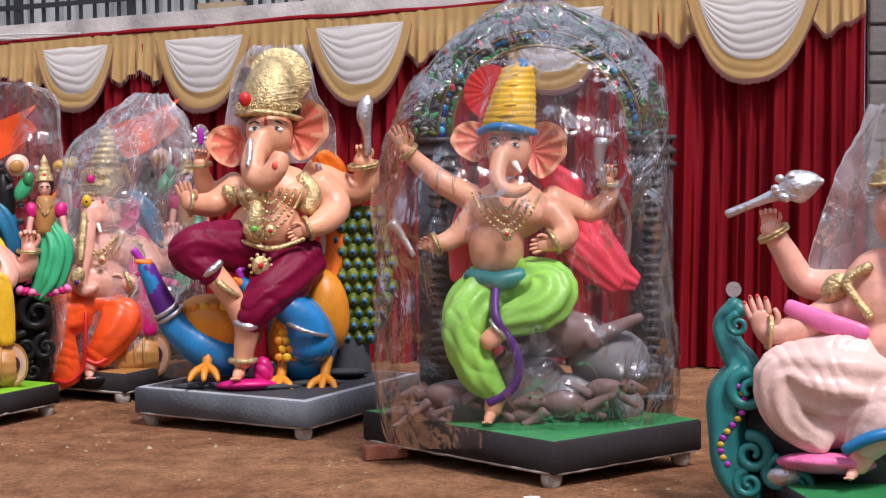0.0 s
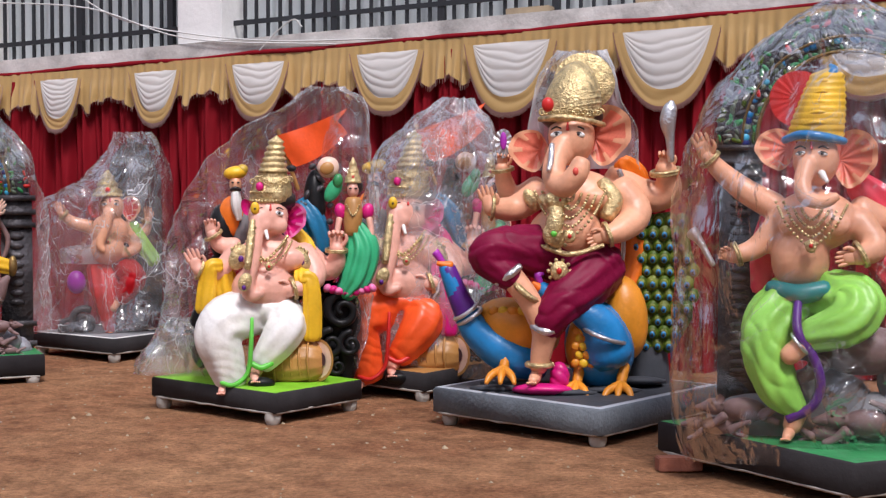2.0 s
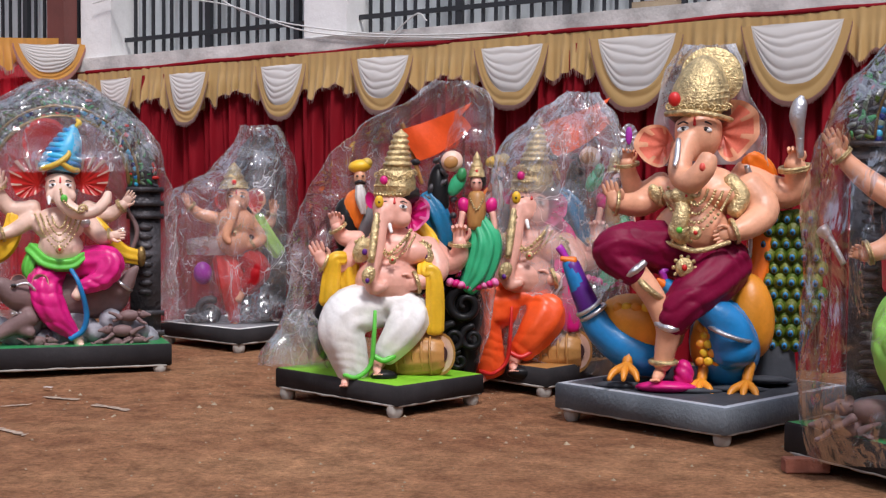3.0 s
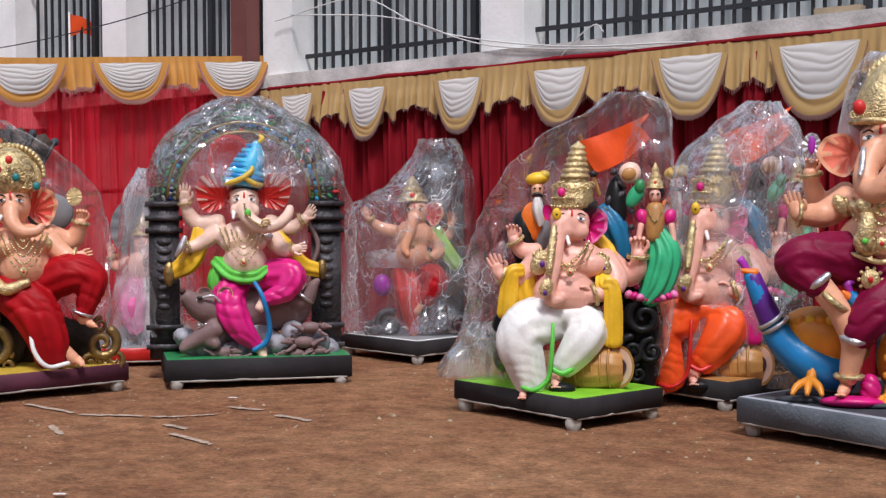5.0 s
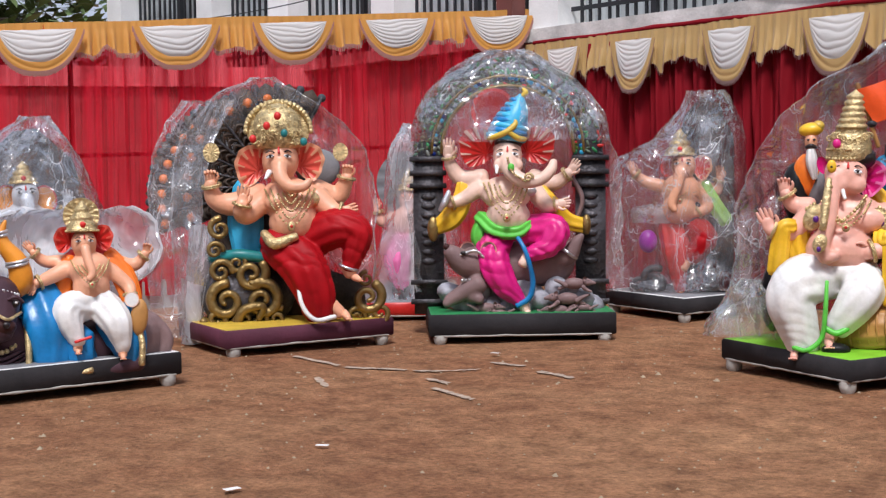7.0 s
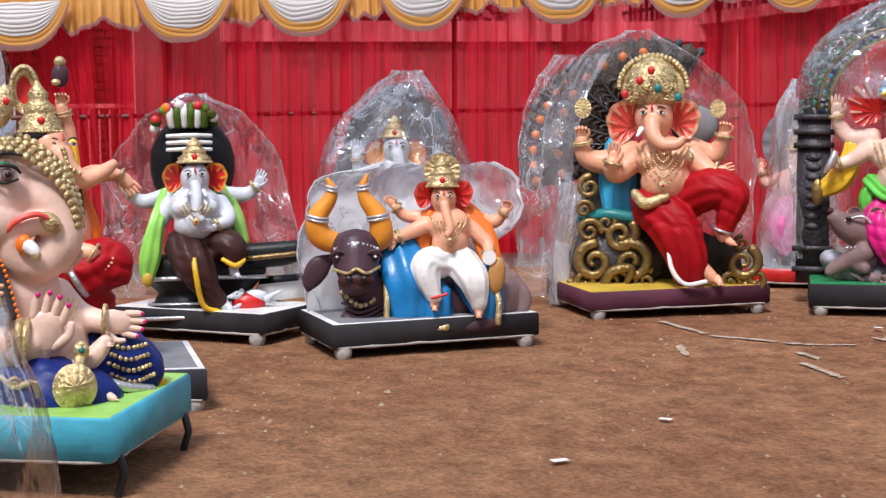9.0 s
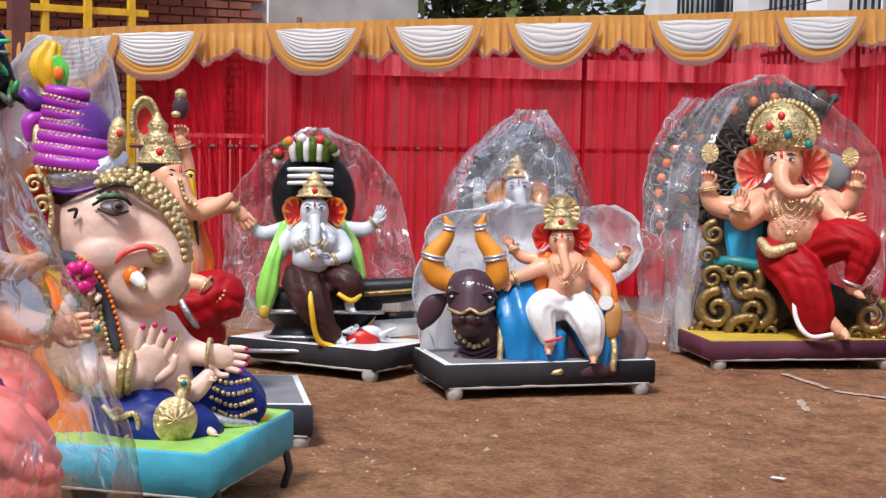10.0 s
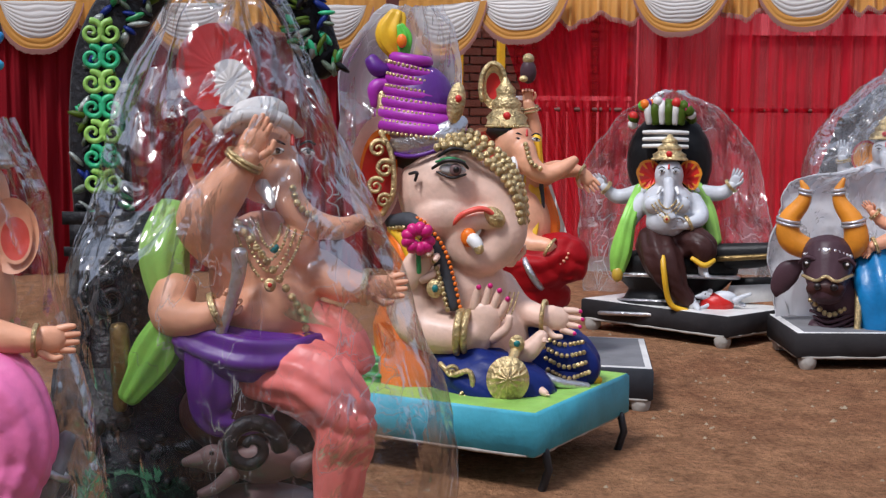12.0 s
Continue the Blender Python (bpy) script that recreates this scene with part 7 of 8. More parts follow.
    c.tube([(900, 600, -30, 56), (970, 610, 0, 58), (1020, 640, 20, 46), (1025, 675, 26, 28)], "navy", seg=34, ridge=7, amp=0.03)
    c.slab([(940, 690), (1040, 690), (1034, 655), (950, 650)], -10, 60, "navy")
    for q in range(4):
        c.beads([(955 + q * 4, 590 + q * 20, 62), (990 + q * 4, 605 + q * 20, 74), (1030 + q * 3, 600 + q * 18, 60)], 4.5, "gold", step=7)
    c.tube([(938, 650, 84, 8), (985, 672, 88, 9), (1036, 680, 66, 8)], "silver", seg=8)
    c.disc(897, 668, 186, 38, 42, "gold", cup=-14, ribs=16, rib=2, rim="gold", thick=8)
    c.disc(897, 668, 194, 22, 24, "gold", cup=-10, ribs=12, rib=2, rim="gold")
    c.tube([(915, 600, 110, 9), (906, 630, 150, 9), (900, 655, 178, 8)], "gold", seg=10)
    c.ball(912, 604, 134, 14, 16, 8, "gold")
    c.ball(912, 604, 142, 6, 6, 4, "teal", seg=9, rings=6)
    c.tube([(778, 640, 118, 4), (800, 660, 138, 5), (830, 655, 156, 5), (835, 700, 150, 5), (815, 735, 138, 5)], "gold", seg=7)
    c.scroll(798, 655, 140, 12, "gold")
    c.scroll(822, 700, 148, 12, "gold")
    c.tube([(900, 640, 90, 22), (935, 615, 104, 20), (958, 588, 106, 14)], "skin_pale")
    c.foot(955, 596, 96, 22, "skin_pale", side=0.3)
    c.foot(950, 690, 130, 26, "skin_pale", side=0.6)
    c.ball(1052, 668, 30, 11, 9, 9, "yellow")
    c.done("idol_purple_turban", "large pale idol with purple turban and navy dhoti sitting cross-legged", "idols in the yard")
    film(c, [(330, 600, 700), (220, 600, 800), (130, 620, 806), (60, 655, 790), (22, 700, 760)], "veil_film", "smoky plastic veil hanging behind the purple turban", seed=17, depth=0.3, front=False)


def idol_gold_crown_behind():
    c = Clay((-6.67, 3.60), 66.8, 0.00276, (917, 692))
    c.plinth((-7.3, 3.55), (-6.55, 3.95 - 0.75), (-6.05, 4.0), 0.05, 0.2, "slate", "stone", rim="white")
    c.ball(915, 400, 0, 66, 80, 52, "skin")
    c.ball(905, 255, 10, 40, 46, 40, "skin")
    c.ball(893, 232, 4, 40, 20, 38, "hair")
    c.face(915, 250, 10, 40, look_x=0.3)
    c.tube([(922, 262, 40, 24), (932, 290, 50, 22), (958, 308, 50, 19), (990, 296, 46, 16), (1012, 280, 42, 10)], "skin", seg=14)
    c.beads([(925, 255, 62), (934, 285, 74), (952, 298, 74)], 5)
    c.tube([(905, 282, 48, 7), (910, 300, 62, 3)], "eye", seg=8)
    c.disc(852, 262, 12, 28, 40, "blush", cup=9, turn=-25, ribs=8, rib=2, rim="skin")
    c.crown(893, 228, 6, 66, 90, 3, lean=-0.05)
    c.disc(868, 155, -8, 22, 40, "red", cup=4, rim="gold", rim_at=0.6, thick=8)
    c.tube([(868 + 22 * math.cos(a), 158 - 42 * math.sin(a), 4, 5) for a in np.linspace(-0.6, 3.7, 13)], "gold", seg=7, sub=2)
    c.arm([(938, 320, 0, 24), (978, 300, 6, 21), (1012, 300, 12, 14), (1025, 306, 16, 12)], "skin", (34, 310))
    c.arm([(925, 300, -30, 20), (940, 240, -30, 17), (928, 180, -20, 12)], "skin", (26, 92, 0.7))
    c.ball(928, 130, -10, 16, 22, 12, "bull")
    c.ball(928, 108, -10, 10, 10, 9, "gold")
    c.ball(920, 142, 0, 8, 6, 6, "gold")
    c.arm([(905, 410, 24, 28), (930, 430, 46, 24), (962, 432, 62, 17), (972, 438, 66, 15)], "skin", (36, 325, 0.3))
    c.tube([(938, 245, 4, 13), (940, 330, 10, 17), (930, 410, 40, 20), (918, 470, 50, 16)], "yellow", flat=0.5, ridge=6, amp=0.1)
    c.tube([(955, 330, 0, 10), (972, 400, 6, 14), (950, 450, 10, 10)], "orange", flat=0.5, ridge=6, amp=0.1)
    c.tube([(950, 300, 14, 4), (956, 370, 22, 4), (945, 430, 30, 4)], "slate", seg=6)
    c.tube([(900, 470, 10, 66), (950, 468, 30, 60), (998, 450, 40, 44), (1004, 480, 44, 34)], "crimson", seg=30, ridge=8, amp=0.04)
    c.ball(920, 520, 10, 90, 46, 60, "crimson")
    c.ball(930, 600, 0, 80, 50, 60, "bronze_carved")
    c.band(942, 480, 60, 30, "silver", tilt=60, thick=6)
    c.done("idol_gold_crown", "painted idol with gold crown, yellow scarf and red dhoti", "idols in the yard")


def idol_coral_near():
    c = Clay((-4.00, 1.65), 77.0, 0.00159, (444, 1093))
    c.plinth((-4.25, 1.05), (-3.45, 1.45), (-3.75, 2.15), 0.05, 0.2, "dark", "grass_top", feet=0.05)
    # pillar and arch
    c.slab([(140, 980), (275, 980), (275, 430), (140, 430)], -120, -10, "black_carved")
    for y0, y1, w in ((370, 392, 78), (392, 430, 66), (430, 446, 76), (446, 470, 64), (880, 980, 80)):
        c.slab([(208 - w, y1), (208 + w, y1), (208 + w, y0), (208 - w, y0)], -130, 0, "black_carved")
    for k in range(20):
        c.ball(250, 500 + k * 20, -4, 7, 7, 6, "black_carved", seg=8, rings=5)
        c.ball(166, 500 + k * 20, -4, 7, 7, 6, "black_carved", seg=8, rings=5)
    c.scroll(208, 520, -2, 34, "black_carved", start=90)
    c.tube([(200, 372, -60, 52), (195, 220, -60, 52), (215, 80, -60, 52), (300, -40, -60, 50), (420, -80, -60, 48), (520, 0, -60, 44), (570, 120, -60, 40)], "black_carved", seg=16, flat=0.6)
    rng = random.Random(21)
    for q in range(240):
        t = q / 239
        pts = catmull([(200, 372), (195, 220), (215, 80), (300, -40), (420, -80), (520, 0), (570, 120)], 22)
        x, y = pts[int(t * (len(pts) - 1))]
        c.ball(x + rng.uniform(-40, 40), y + rng.uniform(-12, 12), -26 + rng.uniform(-6, 6), rng.uniform(11, 20), rng.uniform(4, 7), 7, rng.choice(["flower_mix", "grass_top", "olive", "silver_leaf", "flower_mix", "black_carved", "navy", "mint"]), tilt=rng.uniform(0, 180), seg=8, rings=5)
    for k in range(7):
        for s in (-1, 1):
            c.scroll(200 + s * 16, 320 - k * 42, -14, 20, "mint" if k % 2 else "light_green", start=90, flip=s)
    c.slab([(150, 1000), (600, 1000), (585, 640), (420, 560), (150, 560)], -118, -96, "black_carved")
    # heavy carved foot of the backrest
    c.slab([(60, 1060), (430, 1060), (400, 760), (300, 640), (110, 640)], -112, 10, "black_carved")
    for k in range(60):
        c.ball(90 + rng.uniform(0, 290), 700 + rng.uniform(0, 330), 10, rng.uniform(10, 20), rng.uniform(8, 16), 9, "black_carved", tilt=rng.uniform(0, 180), seg=8, rings=5)
    # body
    c.ball(470, 480, 0, 108, 120, 90, "skin")
    c.ball(480, 545, 26, 100, 84, 84, "skin")
    c.ball(420, 430, 40, 58, 50, 50, "skin")
    c.ball(520, 430, 46, 52, 44, 46, "skin")
    c.ball(472, 285, 10, 66, 78, 62, "skin")
    c.face(500, 272, 10, 66, look_x=0.3)
    c.tube([(505, 300, 50, 34), (510, 345, 62, 32), (545, 385, 68, 28), (600, 400, 66, 23), (640, 385, 60, 15)], "skin", seg=18)
    c.beads([(520, 330, 92), (530, 360, 96), (560, 384, 96)], 7)
    c.tube([(468, 325, 62, 14), (480, 345, 78, 10), (484, 362, 82, 5)], "eye", seg=10)
    c.disc(392, 260, 24, 56, 76, "red", cup=20, tilt=18, turn=-22, ribs=10, rib=5, rim="skin")
    c.ball(458, 208, 0, 58, 34, 56, "white", tilt=-14)
    c.tube([(392, 232, 40, 12), (440, 205, 72, 15), (500, 212, 70, 14), (532, 236, 40, 10)], "white", seg=10)
    c.disc(392, 125, -20, 68, 76, "red", ribs=22, rib=4, cup=6, rim="red")
    c.disc(414, 150, -10, 38, 40, "white", ribs=16, rib=3, turn=20)
    c.arm([(400, 430, 30, 54), (368, 385, 70, 56), (410, 325, 96, 42), (446, 268, 108, 26)], "skin", (64, 66, 0.05, 0.7))
    c.arm([(320, 500, 20, 44), (310, 548, 50, 42), (360, 555, 90, 32), (398, 540, 106, 26)], "skin", (46, 50, 0.75))
    c.tube([(428, 440, 130, 14), (426, 480, 128, 12), (408, 545, 120, 9), (395, 580, 116, 10)], "silver", seg=12)
    c.arm([(560, 470, 20, 44), (610, 500, 50, 36), (660, 505, 70, 24)], "skin", (58, 5, 0.1))
    c.necklaces(480, 400, 126, 62, 96, 4)
    c.beads([(425, 390, 94), (470, 450, 118), (530, 540, 118), (545, 590, 100)], 8, "gold", step=13)
    c.ball(488, 434, 118, 9, 9, 6, "teal", seg=9, rings=6)
    c.tube([(320, 370, 0, 34), (300, 440, 20, 40), (310, 520, 20, 34)], "light_green", flat=0.6, ridge=7, amp=0.08)
    c.tube([(315, 560, 40, 30), (280, 620, 40, 36), (235, 690, 34, 20)], "lime", flat=0.5, ridge=7, amp=0.1)
    c.tube([(222, 570, 20, 16), (225, 640, 26, 18), (222, 710, 26, 12)], "old_gold", seg=10)
    # purple sash and coral dhoti
    c.tube([(340, 590, 60, 34), (430, 620, 110, 40), (520, 620, 112, 32), (560, 600, 90, 20)], "purple", seg=24, ridge=6, amp=0.1)
    c.tube([(370, 600, 90, 34), (380, 670, 100, 40), (390, 730, 96, 30), (480, 740, 100, 14)], "purple", flat=0.5, ridge=6, amp=0.1)
    c.tube([(470, 640, 60, 74), (555, 670, 120, 74), (606, 740, 134, 62), (600, 840, 130, 50), (590, 940, 124, 40)], "coral", seg=36, ridge=10, amp=0.05, twist=0.3)
    c.tube([(540, 560, 30, 50), (600, 590, 60, 46), (640, 640, 70, 30)], "coral", seg=36, ridge=10, amp=0.06, twist=0.3)
    c.ball(430, 720, 30, 110, 80, 80, "brown")
    mouse(c, 470, 810, 70, 70, 1)
    c.scroll(445, 785, 150, 52, "black_carved", start=0)
    c.ball(460, 930, 20, 170, 90, 110, "mouse")
    c.foot(588, 985, 120, 44, "skin", side=0.2)
    c.done("idol_coral_dhoti", "painted idol in coral dhoti beside a dark carved pillar", "idols in the yard")
    film(c, [(1010, 150, 745), (880, 140, 778), (700, 130, 770), (520, 140, 712), (380, 170, 658), (250, 210, 600), (120, 260, 540), (0, 330, 470), (-60, 380, 430)], "thin_film", "large clear plastic sheet hanging from the arch over the idol", seed=18, depth=0.6)


def idol_pink_edge():
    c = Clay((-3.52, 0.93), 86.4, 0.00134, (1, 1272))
    c.plinth((-3.75, 0.42), (-3.08, 0.72), (-3.3, 1.35), 0.05, 0.2, "dark", "grass_top", feet=0.05)
    c.ball(-30, 520, 0, 90, 120, 90, "skin")
    c.ball(-20, 350, 0, 70, 84, 70, "skin")
    c.disc(42, 415, 40, 46, 66, "skin", cup=18, turn=20, thick=10, rim="skin")
    c.disc(48, 420, 56, 28, 44, "blush", cup=8, turn=20, thick=3, rim="skin")
    c.crown(-20, 300, 0, 120, 180, 4, mat="silver")
    c.arm([(-60, 560, 60, 48), (0, 585, 100, 38), (60, 596, 120, 26), (84, 598, 124, 22)], "skin", (66, 2, 0.1))
    c.tube([(-60, 660, 40, 80), (10, 690, 110, 84), (50, 780, 130, 66), (10, 900, 120, 50)], "pink", seg=36, ridge=10, amp=0.05, twist=0.3)
    c.ball(-20, 700, 30, 100, 70, 90, "pink")
    c.tube([(60, 900, 60, 34), (100, 820, 60, 26), (130, 770, 60, 14)], "stone")
    c.band(98, 830, 60, 32, "silver", tilt=30, thick=7)
    c.ball(0, 1040, 20, 190, 110, 140, "mouse")
    c.tube([(-140, 560, -120, 44), (-120, 240, -120, 44), (-60, 100, -120, 42), (10, 60, -120, 40)], "bronze_carved", seg=14, flat=0.6)
    rng = random.Random(5)
    for q in range(40):
        t = q / 39
        c.ball(-60 + 80 * t + rng.uniform(-20, 20), 200 - 120 * t + rng.uniform(-30, 30), -90, 14, 10, 9, rng.choice(["blue", "flower_mix", "ochre", "sky_blue"]), tilt=rng.uniform(0, 180), seg=8, rings=5)
    c.done("idol_pink_dhoti", "painted idol in satin pink dhoti reaching out one open hand", "idols in the yard")
    film(c, [(1150, -190, 190), (900, -200, 180), (700, -190, 150), (560, -190, 118), (440, -180, 100), (330, -160, 62), (220, -130, 20)], "thin_film", "clear plastic sheet over the pink-clad idol", seed=19, depth=0.6)


def idol_pale_skirt():
    c = Clay((1.71, 5.89), -15.3, 0.00231, (1597, 922))
    c.plinth((1.15, 6.3), (1.3, 5.4), (2.3, 5.5), 0.04, 0.16, "dark", "grass_top", feet=0.04)
    c.ball(1560, 540, 0, 84, 110, 70, "skin_pink")
    c.ball(1580, 620, 20, 90, 70, 66, "skin_pink")
    c.ball(1595, 380, 10, 56, 64, 52, "skin_pink")
    c.crown(1590, 330, 6, 92, 92, 3)
    c.face(1600, 375, 10, 56)
    c.disc(1545, 330, 20, 16, 30, "silver", tilt=10)
    c.tube([(1600, 400, 60, 28), (1606, 450, 76, 26), (1630, 500, 84, 20)], "skin_pink")
    c.arm([(1500, 505, -20, 34), (1430, 500, -20, 32), (1395, 450, -8, 27), (1366, 400, 4, 22)], "skin_pink", (40, 96, 0.8))
    c.tube([(1292, 378, 26, 8), (1340, 358, 28, 8), (1385, 340, 28, 14), (1412, 330, 28, 30), (1440, 322, 28, 20), (1458, 320, 28, 5)], "silver", seg=14)
    for q in range(10):
        c.ball(1398 + 22 * math.cos(q), 330 + 20 * math.sin(q), 48, 9, 8, 6, "silver", seg=8, rings=5)
    c.arm([(1500, 540, 10, 38), (1440, 575, 30, 36), (1385, 592, 50, 26), (1358, 590, 56, 24)], "skin_pink", (60, 108), "blush")
    c.disc(1302, 515, 40, 14, 14, "silver")
    c.tube([(1400, 545, 50, 14), (1460, 570, 66, 18), (1530, 590, 74, 16)], "pink", flat=0.5)
    c.ball(1480, 510, 40, 22, 30, 12, "gold", tilt=30)
    c.tube([(1540, 470, 60, 9), (1500, 500, 66, 9), (1540, 560, 76, 9)], "gold", seg=8)
    c.tube([(1560, 670, 20, 86), (1470, 670, 60, 88), (1390, 670, 80, 56), (1400, 740, 84, 46), (1460, 790, 80, 30)], "satin_rose", seg=40, ridge=9, amp=0.05, twist=0.3)
    c.tube([(1590, 690, 40, 80), (1560, 740, 80, 64), (1530, 790, 90, 40)], "satin_rose", seg=40, ridge=9, amp=0.05, twist=0.3)
    c.ball(1480, 715, 40, 100, 84, 66, "satin_rose")
    c.tube([(1500, 800, 128, 10), (1540, 778, 138, 11), (1580, 765, 130, 10)], "blue", seg=9)
    c.tube([(1540, 790, 90, 26), (1520, 830, 96, 22)], "skin_pink")
    c.foot(1516, 846, 92, 34, "skin_pink", side=-0.3)
    c.ball(1465, 826, 60, 90, 20, 70, "pink")
    # teal scroll throne
    c.tube([(1310, 545, -10, 20), (1285, 580, 0, 20), (1300, 625, 10, 24), (1318, 660, 20, 30), (1290, 710, 28, 34), (1290, 780, 34, 32), (1300, 840, 36, 34), (1330, 890, 36, 30)], "teal", seg=18, ridge=5, amp=0.08)
    for x, y, r, f in ((1330, 700, 36, 1), (1335, 815, 34, -1), (1310, 580, 20, 1), (1385, 850, 30, 1), (1420, 870, 24, -1), (1330, 870, 26, 1)):
        c.scroll(x, y, 62, r, "teal", start=100, flip=f, thick=0.34)
    c.slab([(1300, 900), (1620, 900), (1620, 640), (1360, 640), (1320, 700)], -40, 30, "bronze_carved")
    for q in range(14):
        c.ball(1300 + 22 * math.sin(q * 0.45), 680 + q * 12, 66, 7, 6, 5, "violet" if q % 2 else "ochre", seg=8, rings=5)
    c.ball(1390, 855, 60, 34, 22, 20, "silver")
    c.done("idol_pale_skirt", "pink-skinned idol raising a silver mace on a teal scroll throne", "idols in the yard")
    film(c, [(520, 1440, 1760), (430, 1455, 1745), (330, 1480, 1720), (240, 1520, 1680), (190, 1560, 1640)], "veil_film", "white gauzy plastic veil over the idol's crown", seed=20, depth=0.35, front=False)


idol_on_bull()
idol_wrapped_dark()
idol_grey_with_dome()
idol_big_purple_turban()
idol_gold_crown_behind()
idol_coral_near()
idol_pink_edge()
idol_pale_skirt()


# ---------------------------------------------------------------- building along the side of the yard
SIDE_M, SIDE_L = along(SIDE_A, SIDE_B)


def rise(s):
    return 2.28 + 0.0465 * s


def side_box(name, s0, s1, y0, y1, low, high, mat, parent=None, z_abs=None, bevel=False):
    """A block along the wall whose lower and upper faces follow the slope of the ledge, unless absolute heights are given."""
    n = max(1, int((s1 - s0) / 0.4))
    vs, fs = [], []
    for i in range(n + 1):
        s = s0 + (s1 - s0) * i / n
        lo = z_abs[0] if z_abs and z_abs[0] is not None else rise(s) + low
        hi = z_abs[1] if z_abs and z_abs[1] is not None else rise(s) + high
        j = 0.006 * noise.noise((s * 3, y0, 2)) if n > 3 else 0
        vs += [(s, y0 + j, lo), (s, y1, lo), (s, y1, hi), (s, y0 + j, hi + j)]
    for i in range(n):
        a = i * 4
        fs += [(a + k, a + (k + 1) % 4, a + 4 + (k + 1) % 4, a + 4 + k) for k in range(4)]
    fs += [(3, 2, 1, 0), (4 * n, 4 * n + 1, 4 * n + 2, 4 * n + 3)]
    ob = mesh_object(name, vs, fs, [mat], smooth=False, parent=parent)
    if parent is None:
        ob.matrix_basis = SIDE_M
    return ob


tagged(side_box("wall_side", -8.0, SIDE_L, 0.16, 0.45, 0, -0.002, "concrete", z_abs=(-0.1, None)), "grey plastered building wall behind the curtain", "wall", kind="structure")
tagged(side_box("ledge_trim", -8.0, SIDE_L + 0.2, -0.03, 0.5, 0.0, 0.12, "ledge_wash"), "weathered concrete ledge along the building", "ledge", kind="structure")
PILLARS = [(-7.15, -6.85), (-5.25, -4.95), (-3.9, -3.55), (-2.2, -1.85), (0.0, 0.36), (2.47, 2.9)]
for s0, s1 in PILLARS:
    p = tagged(side_box("pillar", s0, s1, 0.0, 0.46, 0.122, 0, "wall_paint", z_abs=(None, 4.6)), "white painted square building pillar with stains", "pillar", kind="structure")
bays = [(a[1], b[0]) for a, b in zip(PILLARS, PILLARS[1:])] + [(PILLARS[-1][1], SIDE_L)]
for s0, s1 in bays:
    grille = tagged(empty("window_grille", SIDE_M), "black iron bar grille before grey tin sheeting", "grille", "window grilles")
    n = max(2, int((s1 - s0) / 0.105))
    for i in range(1, n):
        s = s0 + (s1 - s0) * i / n + random.uniform(-0.01, 0.01)
        w = 0.012 if i % 9 else 0.028
        side_box("bar", s - w, s + w, 0.22 - w, 0.22 + w, 0.124, 0, "iron_bar", grille, z_abs=(None, 4.5))
    side_box("rail", s0, s1, 0.185, 0.205, 0.26, 0.3, "iron_bar", grille)
    side_box("rail", s0, s1, 0.185, 0.205, 1.3, 1.34, "iron_bar", grille)
    vs, fs = [], []
    k = max(8, int((s1 - s0) / 0.012))
    for i in range(k + 1):
        s = s0 + (s1 - s0) * i / k
        y = 0.4 + 0.016 * math.sin(s * 2 * math.pi / 0.14) + (0.03 if int(s / 0.62) % 2 else 0)
        vs += [(s, y, rise(s) + 0.122), (s, y, 4.5)]
    fs = [(2 * i, 2 * i + 2, 2 * i + 3, 2 * i + 1) for i in range(k)]
    tagged(mesh_object("tin_sheet", vs, fs, ["tin_sheet"], parent=grille), "pale grey corrugated tin sheet")
tagged(side_box("steel_post", -0.23, -0.03, -0.2, -0.02, 0, 0, "brown_steel", z_abs=(-0.05, 4.6)), "tall reddish-brown steel post at the yard corner", "post")
# planks lying on the ledge, a red cloth strip and cords along it
for s, w, h, t in ((6.55, 0.2, 0.1, 8), (6.85, 0.3, 0.07, -6), (7.25, 0.16, 0.12, 14), (5.6, 0.35, 0.05, 3)):
    tagged(box("wood_block", -w / 2, w / 2, -0.07, 0.07, 0, h, "wood_block", m=SIDE_M @ pose(s, 0.1, rise(s) + 0.122, 0, -2.6, t)), "weathered timber offcut lying on the ledge", "wood", "timber offcuts")
strip = [(s, -0.045 - 0.012 * math.sin(s * 4), rise(s) - 0.012 + 0.018 * noise.noise((s * 1.7, 3, 1)), 0.016 + 0.012 * abs(noise.noise((s * 2.3, 8, 0)))) for s in np.linspace(0.1, SIDE_L, 60)]
vs, fs = tube_data(np.array([q[:3] for q in strip]), [q[3] for q in strip], 8, flat=0.6)
tagged(mesh_object("cloth_strip", vs, fs, ["velvet_red"]), "twisted dark red cloth tied along the ledge", "cloth").matrix_basis = SIDE_M
for pts, label in (([(0.2, -0.06, 2.9), (1.2, -0.05, 3.05), (2.0, -0.05, 2.72), (3.2, -0.06, 2.53), (4.5, -0.05, 2.5)], "thin white cord sagging across the grille"), ([(0.4, -0.07, 2.95), (1.6, -0.06, 2.85), (2.6, -0.06, 2.56), (4.0, -0.06, 2.47)], "thin white cord sagging across the grille"), ([(3.3, -0.06, 2.44), (3.45, -0.06, 2.58), (3.62, -0.07, 2.68), (3.7, -0.07, 2.62)], "short white cord tied to the ledge"), ([(-7.5, -0.3, 2.75), (-4.0, -0.3, 2.78), (-1.8, -0.25, 2.98), (0.0, -0.2, 3.3)], "black service cable running to the post")):
    ob = wire("cord", pts, 0.006, "iron_bar" if "black" in label else "wire_white")
    ob.matrix_basis = SIDE_M
    tagged(ob, label, "cord", "cords")


